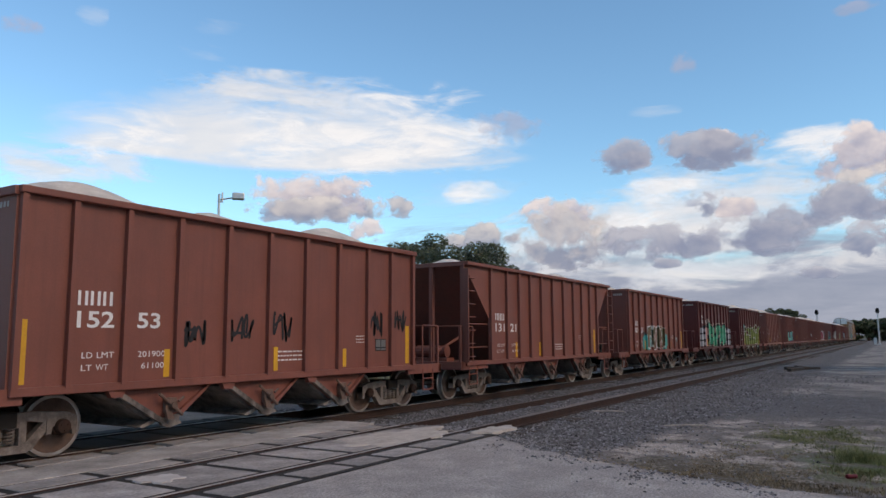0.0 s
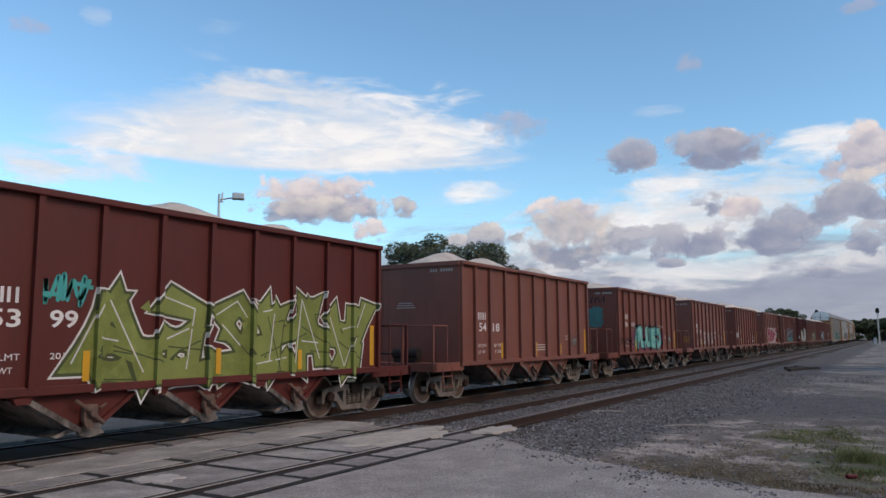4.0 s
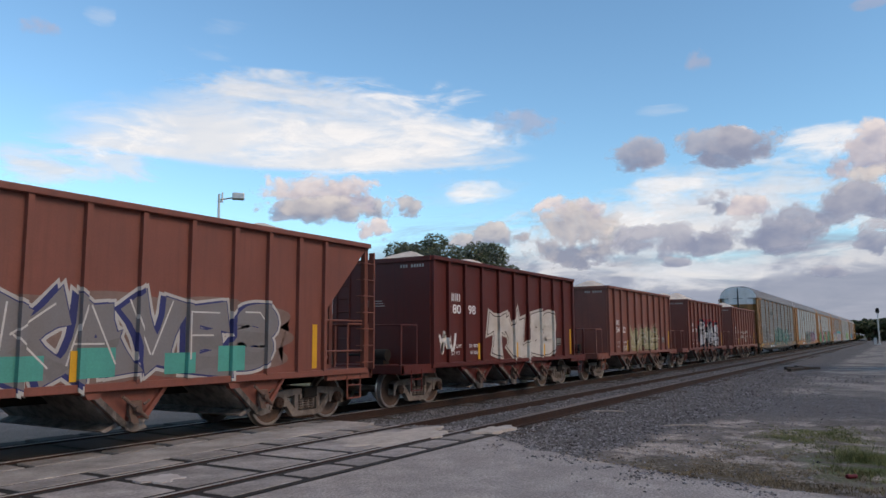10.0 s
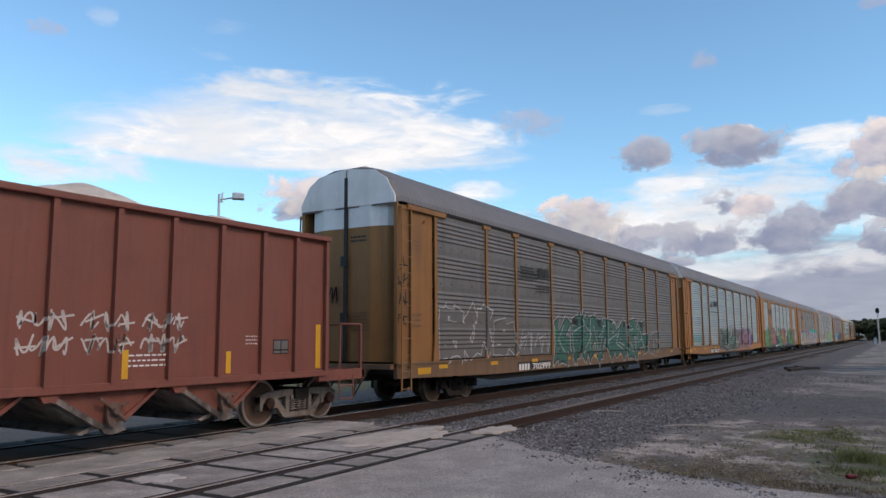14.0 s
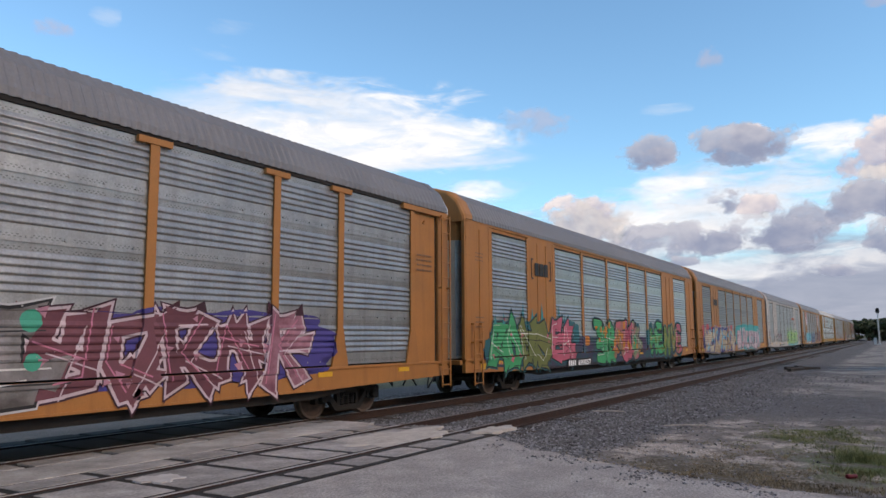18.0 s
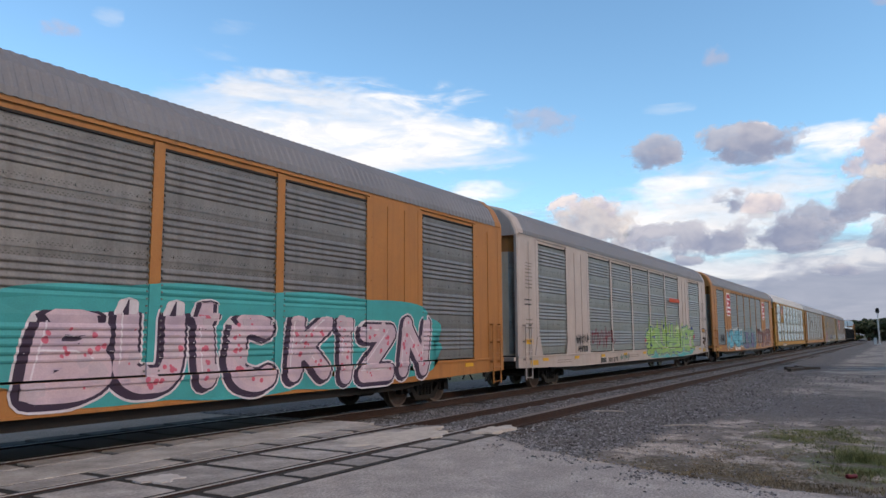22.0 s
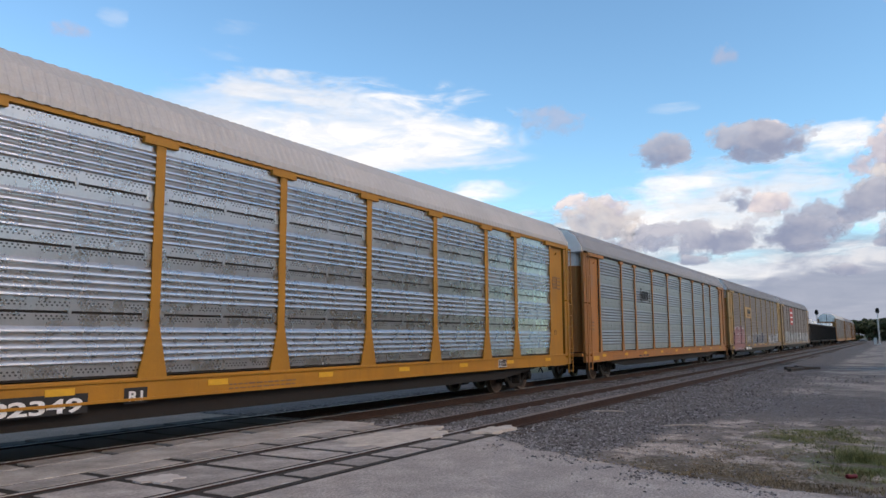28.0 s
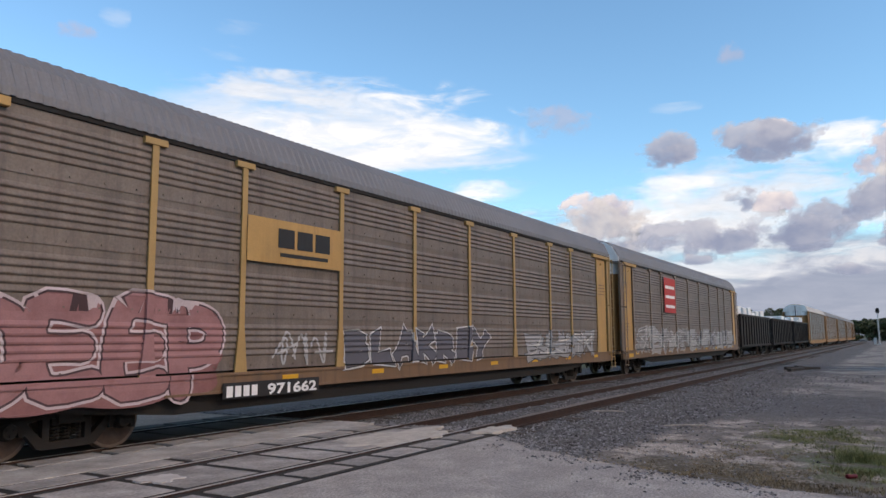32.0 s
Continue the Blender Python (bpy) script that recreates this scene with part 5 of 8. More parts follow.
def panel_mesh(width, z0, z1, bright):
    """Four pressed sheets to a bay, each with soft horizontal corrugations and a flat band, lapped or parted by slots, with bolt heads."""
    def make(bm):
        n = 8
        for a0, b0, prof in sheet_profile(z0, z1, bright):
            rows = [[bm.verts.new((x, y, z)) for x in (-width / 2, width / 2)] for z, y in prof]
            for p, q in zip(rows, rows[1:]):
                bm.faces.new((p[0], p[1], q[1], q[0]))
            for e in (0, 1):
                x = width * (e - 0.5)
                bm.faces.new([bm.verts.new((x, y, z)) for z, y in prof] + [bm.verts.new((x, 0.012, b0)), bm.verts.new((x, 0.012, a0))])
            for k in range(n):
                z = a0 + (b0 - a0) * (k + 0.5) / n
                for side in (-1, 1):
                    x = side * (width / 2 - 0.03)
                    box(bm, x - 0.015, x + 0.015, -0.045, -0.002, z - 0.015, z + 0.015)
            for k in range(5):
                x = -width / 2 + width * (k + 0.5) / 5
                box(bm, x - 0.014, x + 0.014, -0.028, -0.002, a0 + 0.06, a0 + 0.085)
            if bright and a0 > z0:
                # clips across the slot, and pads beside the posts
                for x, half, tall in ((0.0, 0.022, 0.045), (-width / 2 + 0.13, 0.06, 0.085), (width / 2 - 0.13, 0.06, 0.085)):
                    box(bm, x - half, x + half, -0.022, 0.004, a0 - tall, a0 + tall, 0.006)
        back = [[bm.verts.new((x, 0.03, z)) for x in (-width / 2, width / 2)] for z in (z0, z1)]
        bm.faces.new((back[0][0], back[1][0], back[1][1], back[0][1]))
    return make


def rack_car(label, style, colour, sheet, roof_m, end_m, cap_m=None, blind_m=None, sill_m=None, bays=None, end_cap=None, bright=False, shallow=False, slim=False, group="auto rack cars of the train"):
    """style 't': upright T-headed posts over the panels, door pockets and ladders at the ends; 'c': flush sides with blind bays."""
    car = thing("auto_rack_car", label, "auto rack car", group)
    blind_m, sill_m = blind_m or colour, sill_m or colour
    bays = bays or (T_BAYS if style == "t" else C_BAYS)
    RELIEF[car.name] = rack_relief(style, bays, bright, slim)
    part("roof", shape("rack_roof", roof_mesh), roof_m, car, "ribbed roof")
    for s in (-1, 1):
        turn = Matrix.Identity(4) if s < 0 else Matrix.Rotation(math.pi, 4, "Z")
        part("roof_end", shape("rack_roof_end", roof_end), end_cap or roof_m, car, m=turn)
        def sill(bm):
            low = 0.78 if shallow else 0.66
            prism(bm, [(-A_HALF, 0.76), (-12.4, 0.74), (-8.6, low), (8.6, low), (12.4, 0.74), (A_HALF, 0.76), (A_HALF, A_SILL1), (-A_HALF, A_SILL1)], "y", -1.54, -1.44)
            box(bm, -A_HALF, A_HALF, -1.568, -1.44, A_SILL1 - 0.03, A_SILL1 + 0.03, 0.01)
            prism(bm, [(-8.6, low), (8.6, low), (8.6, low + 0.04), (-8.6, low + 0.04)], "y", -1.566, -1.54)
        part("side_sill", shape(("rack_sill", shallow), sill), sill_m, car, m=turn)
        part("side_beam", shape(("rack_beam", shallow), lambda bm: prism(bm, [(-8.3, 0.48), (8.3, 0.48), (11.6, 0.80), (-11.6, 0.80)], "y", -1.40, -1.30)), M_DARK, car, m=turn)
        # on dull T-post cars the rail is blackened for the shadow line below the roof
        part("eave_rail", shape(("rack_eave", style), lambda bm: (box(bm, -A_HALF + 0.05, A_HALF - 0.05, -1.53, -1.44, A_EAVE - 0.07, A_EAVE + 0.01), box(bm, -A_HALF + 0.05, A_HALF - 0.05, -1.49, -1.44, A_EAVE - (0.13 if style == "t" else 0.22), A_EAVE - 0.06))), M_DARK if style == "t" and not bright else colour, car, m=turn)
        edges = set()
        for k, (a, b, kind) in enumerate(bays):
            edges |= {round(a, 2), round(b, 2)}
            w = b - a
            z1 = A_EAVE - (0.08 if style == "t" else 0.22)
            if kind in ("p", "h"):
                hi = 3.1 if kind == "h" else z1
                if bright:
                    part("panel_backing", shape(("rack_backing", round(w, 2), round(hi, 2)), lambda bm: box(bm, -w / 2, w / 2, 0.008, 0.02, 1.15, hi)), M_DARK, car, m=turn @ Matrix.Translation(((a + b) / 2, -A_Y, 0)))
                part("side_panel", shape(("rack_panel", round(w, 2), round(hi, 2), bright), panel_mesh(w - (0.03 if style == "t" else 0.215), 1.165, hi, bright)), sheet, car, m=turn @ Matrix.Translation(((a + b) / 2, -A_Y, 0)))
            # a dark strip added for the shadow line between panel and eave
            if kind == "p" and style == "c":
                part("vent_slot", shape(("vent_slot", round(w, 2)), lambda bm: box(bm, -w / 2 + 0.11, w / 2 - 0.11, -0.034, 0.02, 4.815, 4.855)), M_DARK, car, "dark strip standing for the shade over the panel", m=turn @ Matrix.Translation(((a + b) / 2, -A_Y, 0)))
            if kind in ("s", "h"):
                lo = A_SILL1 if kind == "s" else 3.1
                def blind(bm):
                    box(bm, -w / 2 + 0.005, w / 2 - 0.005, -0.02, 0.02, lo, A_EAVE - 0.06, 0.006)
                    n = max(1, round(w / 0.75))
                    for i in range(1, n):
                        box(bm, -w / 2 + w * i / n - 0.010, -w / 2 + w * i / n + 0.010, -0.034, -0.02, lo + 0.05, A_EAVE - 0.22)
                part("blind_panel", shape(("rack_blind", round(w, 2), lo), blind), blind_m, car, m=turn @ Matrix.Translation(((a + b) / 2, -A_Y - 0.012, 0)))
        if style == "t":
            w, foot, arm = (0.062, 0.15, 0.22) if slim else (0.088, 0.28, 0.33)
            def post(bm):
                prism(bm, [(-w, A_SILL1), (w, A_SILL1), (w, A_EAVE - 0.1), (-w, A_EAVE - 0.1)], "y", -0.062, -0.030)
                prism(bm, [(-foot, A_SILL1 - 0.02), (foot, A_SILL1 - 0.02), (w, A_SILL1 + 0.85), (-w, A_SILL1 + 0.85)], "y", -0.066, -0.030)
                box(bm, -arm, arm, -0.080, 0.0, A_EAVE - 0.17, A_EAVE - 0.06, 0.008)
        else:
            def post(bm):
                box(bm, -0.105, 0.105, -0.038, 0.01, A_SILL1, A_EAVE - 0.1, 0.006)
                for z in np.arange(1.5, 4.9, 0.5):
                    for x in (-0.08, 0.08):
                        box(bm, x - 0.013, x + 0.013, -0.046, -0.038, z, z + 0.03)
        pm = shape(("rack_post", style, slim), post)
        for x in sorted(edges):
            part("side_post", pm, colour, car, m=turn @ Matrix.Translation((x, -A_Y, 0)))
        if style == "t":
            for e in (-1, 1):
                flip = Matrix.Diagonal((-1, 1, 1, 1)) if e > 0 else Matrix.Identity(4)
                def pocket(bm):
                    box(bm, -12.86 if e < 0 else 11.85, -11.85 if e < 0 else 12.86, -1.50, -1.44, A_SILL1, A_EAVE - 0.1, 0.01)
                    box(bm, e * 12.30 - 0.03, e * 12.30 + 0.03, -1.54, -1.50, A_EAVE - 0.42, A_EAVE - 0.39)
                    box(bm, e * 12.30 + 0.02, e * 12.30 + 0.05, -1.54, -1.50, A_EAVE - 0.42, A_EAVE - 0.34)
                    box(bm, min(e * 13.1, e * 11.3), max(e * 13.1, e * 11.3), -1.60, -1.44, A_EAVE - 0.16, A_EAVE - 0.03, 0.012)
                part("door_gap", shape(("rack_gap", e), lambda bm: box(bm, min(e * 12.84, e * 13.02), max(e * 12.84, e * 13.02), -1.46, -1.42, A_SILL1, A_EAVE - 0.1)), M_DARK, car, "dark gap beside the end door", m=turn)
                part("door_pocket", shape(("rack_pocket", e), pocket), blind_m, car, m=turn)
        for x in np.arange(-11.4, 12, 2.85):
            part("reflector_strip", shape("rack_reflector", lambda bm: box(bm, -0.22, 0.22, -1.548, -1.54, 0.93, 1.03)), M_YELLOW, car, m=turn @ Matrix.Translation((x, 0, 0)))
    # ends: folding doors, corner posts, ladders
    for s in (-1, 1):
        turn = Matrix.Identity(4) if s < 0 else Matrix.Rotation(math.pi, 4, "Z")
        for q in (-1, 1):
            def outline(lo_z, out):
                # plan of one curved leaf, seen from above
                return [(-A_HALF - 0.02 - out, q * 0.03), (-A_HALF - 0.04 - out, q * 0.75), (-A_HALF + 0.10 - out, q * 1.18), (-A_HALF + 0.34 - out, q * 1.38), (-A_HALF + 0.40, q * 1.36), (-A_HALF + 0.2, q * 0.03)]
            def door(bm):
                prism(bm, outline(0, 0), "z", 1.15, 5.30 if style == "c" else 4.46)
                if style == "c":
                    prism(bm, [(p[0] + 0.02, p[1] * 0.80) for p in outline(0, 0)], "z", 5.30, 5.72)
            d = part("end_door", shape(("rack_door", q, style), door), end_m, car, m=turn)
            if style == "c":
                p2, p3 = outline(0, 0)[2:4]
                part("edge_strip", shape(("rack_edge_strip", q), lambda bm: prism(bm, [(p2[0] - 0.010, p2[1]), (p3[0] - 0.010, p3[1]), (p3[0] + 0.03, p3[1]), (p2[0] + 0.03, p2[1])], "z", 1.2, 4.44)), M_GALV, d, "bare galvanised edge of the door")
            if style == "t":
                def cap(bm):
                    prism(bm, outline(0, 0), "z", 4.465, 5.12)
                    prism(bm, [(q * 0.03, 5.0), (q * 1.50, 5.0), (q * 1.50, 5.16), (q * 1.24, 5.62), (q * 0.90, 5.86), (q * 0.03, 5.98)], "x", -A_HALF - 0.06, -A_HALF + 0.10)
                part("door_cap", shape(("rack_cap", q), cap), cap_m or end_m, d, "white upper part of the door")
            elif cap_m:
                part("door_cap", shape(("rack_cap_c", q), lambda bm: (prism(bm, outline(0, 0.006)[:4] + [(-A_HALF + 0.36, q * 1.37), (-A_HALF + 0.1, q * 0.9), (-A_HALF + 0.05, q * 0.03)], "z", 4.45, 5.305), prism(bm, [(p[0] + 0.014, p[1] * 0.81) for p in outline(0, 0.006)[:4]] + [(-A_HALF + 0.3, q * 0.9), (-A_HALF + 0.2, q * 0.03)], "z", 5.305, 5.725))), cap_m, d, "yellow upper part of the door")
        part("lock_rod", shape("lock_rod", lambda bm: (box(bm, -A_HALF - 0.085, -A_HALF - 0.02, -0.045, 0.045, 1.15, 5.75), [box(bm, -A_HALF - 0.15, -A_HALF - 0.06, -0.09, 0.09, z, z + 0.25) for z in (2.1, 3.5)])), M_BLACK, car, "black sealing strip and lock between the doors", m=turn)
        for y in (-1.48, 1.48):
            part("corner_post", shape(("rack_corner", y, style), lambda bm: box(bm, -A_HALF + 0.0, -A_HALF + (0.50 if style == "t" else 0.2), y - 0.05, y + 0.05, A_SILL1 - 0.1, A_EAVE + (0.0 if style == "t" else -0.02), 0.012)), colour, car, m=turn)
            k = -1 if y < 0 else 1
            near, far, low, high, count = (0.06, 0.46, 0.46, 4.92, 12) if style == "t" else (0.36, 0.82, 0.40, 2.12, 5)
            for i in range(count):
                z = low + 0.06 + i * (high - low - 0.12) / (count - 1)
                rung = shape(("rack_rung", y, i, style), lambda bm: tube(bm, (-A_HALF + near, k * 1.63, z), (-A_HALF + far, k * 1.63, z), 0.014, 6))
                part("ladder_rung", rung, colour, car, m=turn)
            for q in (near, far):
                stile = shape(("rack_stile", y, q, style), lambda bm: (box(bm, -A_HALF + q - 0.022, -A_HALF + q + 0.022, k * 1.63 - 0.012, k * 1.63 + 0.012, low, high), [box(bm, -A_HALF + q - 0.022, -A_HALF + q + 0.022, min(k * 1.50, k * 1.62), max(k * 1.50, k * 1.62), z, z + 0.05) for z in (1.0, (low + high) / 2 + 0.3, high - 0.05)]))
                part("ladder_stile", stile, colour, car, m=turn)
        part("end_platform", shape("rack_platform", lambda bm: (box(bm, -A_HALF - 0.15, -A_HALF + 0.3, -1.45, 1.45, 0.98, 1.1, 0.01), prism(bm, [(-0.5, 0.62), (0.5, 0.62), (0.8, 1.0), (-0.8, 1.0)], "x", -A_HALF - 0.15, -A_HALF - 0.05))), sill_m, car, m=turn)
        def hose(bm):
            pts = [(-A_HALF - 0.1 - 0.45 * math.sin(k * math.pi / 8 * 0.8), -0.45 - 0.05 * k, 0.80 - 0.42 * math.sin(k * math.pi / 8)) for k in range(9)]
            pipe(bm, pts, 0.022)
        part("brake_hose", shape("brake_hose", hose), M_BLACK, car, m=turn)
        coupler(car, s * (A_HALF - 0.15), s)
        truck(car, s * 9.9, False)
    part("underframe", shape("rack_underframe", lambda bm: (box(bm, -A_HALF, A_HALF, -1.40, 1.40, 0.86, 1.02), box(bm, -A_HALF + 0.2, A_HALF - 0.2, -0.35, 0.35, 0.66, 0.86, 0.02), box(bm, -8, 8, -1.2, -0.9, 0.62, 0.86), box(bm, -8, 8, 0.9, 1.2, 0.62, 0.86))), M_DARK, car)
    for x in (-1.6, 2.2):
        part("air_reservoir", shape("air_reservoir", lambda bm: tube(bm, (-0.7, -0.8, 0.58), (0.7, -0.8, 0.58), 0.17, 12), True), M_DARK, car, m=Matrix.Translation((x, 0, 0)))
    for z in (1.05, 2.95):
        part("deck", shape(("rack_deck", z), lambda bm: box(bm, -A_HALF + 0.5, A_HALF - 0.5, -1.40, 1.40, z, z + 0.06)), M_DARK, car)
    return car


RY = -1.545  # the face that rack lettering and paint lie on
ON = -0.012  # sprayed paint, counted from the face that it lies on


def lathe_flat(bm, x, z, r, y):
    """A flat round ring of paint."""
    for k in range(20):
        a, b = k * math.tau / 20, (k + 1) * math.tau / 20
        bm.faces.new([bm.verts.new((x + q * math.cos(t), y, z + q * math.sin(t))) for q, t in ((r, a), (r, b), (r * 0.8, b), (r * 0.8, a))])


def sill_number(car, number, x0, x1, plate=True, pale=None, blocks=4, face=-1.546):
    """The car's number on the sill: owner's letters as plain blocks, the digits in full."""
    z = 0.70
    if plate:
        solid("number_plate", lambda bm: box(bm, x0 - 0.08, x1 + 0.08, face, face + 0.006, z - 0.03, z + 0.25), M_BLACK, car, "black number plate")
    pale = pale or M_WHITE
    mid = x0 + (x1 - x0) * 0.42
    w = (mid - x0 - 0.2) / blocks
    for i in range(blocks):
        solid("owner_mark", lambda bm: box(bm, x0 + i * w, x0 + i * w + w * 0.72, face - 0.005, face - 0.001, z, z + 0.19), pale, car)
    lettering(car, number, mid, z, 0.19, pale, face - 0.003, x1 - mid, "car_number", 0.008)


def block_mark(car, x0, x1, z0, z1, material, n=3, y=None, bracket=True, bar=False):
    """An owner's emblem as plain blocks, with square brackets or an underline."""
    y = RY if y is None else y
    w = (x1 - x0) / (n + (1.2 if bracket else 0))
    off = w * 0.6 if bracket else 0
    h = z1 - z0
    for i in range(n):
        solid("emblem", lambda bm: box(bm, x0 + off + i * w + w * 0.08, x0 + off + (i + 1) * w - w * 0.08, y - 0.006, y, z0 + h * 0.35, z0 + h * 0.85), material, car, "dark block emblem")
    if bracket:
        for s in (0, 1):
            def make(bm):
                xe = x0 if s == 0 else x1
                d = 1 if s == 0 else -1
                box(bm, min(xe, xe + d * 0.05), max(xe, xe + d * 0.05), y - 0.006, y, z0 + h * 0.2, z1)
                for zz in (z0 + h * 0.2, z1 - 0.05):
                    box(bm, min(xe + d * 0.05, xe + d * 0.16), max(xe + d * 0.05, xe + d * 0.16), y - 0.006, y, zz, zz + 0.05)
            solid("emblem_bracket", make, material, car)
    if bar:
        solid("emblem_bar", lambda bm: box(bm, x0 + 0.1, x1 - 0.1, y - 0.006, y, z0 + h * 0.12, z0 + h * 0.22), material, car)


TRAIN = []


def gondola_car(label, paint_m, half=7.6):
    car = thing("gondola_car", label, "gondola car", "open cars of the train")
    for s in (-1, 1):
        part("side_sheet", shape(("gon_side", s), lambda bm: box(bm, -half, half, min(s * 1.44, s * 1.48), max(s * 1.44, s * 1.48), 1.0, 3.3)), paint_m, car)
        part("top_chord", shape(("gon_top", s), lambda bm: box(bm, -half, half, min(s * 1.42, s * 1.58), max(s * 1.42, s * 1.58), 3.26, 3.42, 0.012)), paint_m, car)
        part("side_sill", shape(("gon_sill", s), lambda bm: box(bm, -half, half, min(s * 1.42, s * 1.56), max(s * 1.42, s * 1.56), 0.9, 1.06, 0.012)), paint_m, car)
        for i in range(13):
            x = -half + 0.1 + (2 * half - 0.2) * i / 12
            part("side_rib", shape(("gon_rib", s), lambda bm: box(bm, -0.06, 0.06, min(s * 1.48, s * 1.56), max(s * 1.48, s * 1.56), 1.0, 3.3)), paint_m, car, m=Matrix.Translation((x, 0, 0)))
        part("end_sheet", shape(("gon_end", s), lambda bm: box(bm, s * half - 0.05, s * half + 0.05, -1.46, 1.46, 1.0, 3.35)), paint_m, car)
        coupler(car, s * (half + 0.1), s)
        truck(car, s * (half - 2.0), False)
    rng = random.Random(len(TRAIN))
    x = -half + 0.5
    while x < half - 2.5:
        w, z = rng.uniform(1.2, 2.6), rng.uniform(3.4, 4.1)
        solid("wrapped_load", lambda bm: box(bm, x, x + w, -1.25, 1.25, 1.06, z, 0.08), M_WHITE, car, "pale wrapped load")
        x += w + rng.uniform(0.1, 1.2)
    part("floor", shape("gon_floor", lambda bm: (box(bm, -half, half, -1.44, 1.44, 0.95, 1.05), box(bm, -half, half, -0.25, 0.25, 0.6, 0.95))), M_DARK, car)
    return car


# ---- the train ----
HOPPER_AT = [10.22, 23.5, 36.75, 50.05, 63.3, 76.6, 89.82, 103.1, 116.4, 129.65, 142.9, 156.3, 169.75, 183.2, 196.42]
RACK_AT = [217.32, 245.3, 273.15, 301.0, 329.0, 357.75, 386.35, 414.8, 443.25, 471.5]
# (car, place of its middle along the line at the start, half the distance between its trucks)
BLACK3, WHITE3, TEAL, GREEN, PINK, RED3, BLUE, TAN, LILAC, SILVER, CYAN, PURPLE, OLIVE, CREAM3 = (0.012, 0.012, 0.014), (0.62, 0.62, 0.60), (0.03, 0.33, 0.31), (0.02, 0.30, 0.10), (0.52, 0.14, 0.19), (0.42, 0.018, 0.035), (0.012, 0.02, 0.16), (0.42, 0.30, 0.18), (0.42, 0.33, 0.40), (0.38, 0.39, 0.41), (0.06, 0.32, 0.48), (0.16, 0.03, 0.12), (0.17, 0.17, 0.03), (0.48, 0.43, 0.36)


def on_end(car, name, make, material, label, x, y, z):
    """Paint or plates on the end of a car that faces down the line; make draws in the x-z plane, towards -y."""
    ob = solid(name, make, material, car, label)
    ob.matrix_basis = Matrix.Translation((x, y, z)) @ Matrix.Rotation(-math.pi / 2, 4, "Z")
    return ob


def end_tag(car, colour, x, y, z, w, h, count, seed, thin):
    """A sprayed scribble on an end sheet."""
    r2 = random.Random(seed)
    def make(bm):
        for i in range(count):
            brush(bm, squiggle(r2), thin, -0.001 * i, w / count, h, i * w / count, 0.0, 0, 0.0, 0.0, True)
    tagged(on_end(car, "end_tag", make, spray(colour), "thin sprayed tag", x, y, z), kind="stuff")


def end_rows(car, x, y, z, w, h, rows, material, seed):
    """Small print on an end, as rows of bars."""
    r2 = random.Random(seed)
    def make(bm):
        for k in range(rows):
            u = 0.0
            while u < w:
                step = min(r2.uniform(0.05, 0.14), w - u)
                box(bm, u, u + step, -0.003, -0.001, h * k / rows, h * (k + 0.45) / rows)
                u += step + 0.025
    tagged(on_end(car, "end_print", make, material, "", x, y, z), kind="stuff")


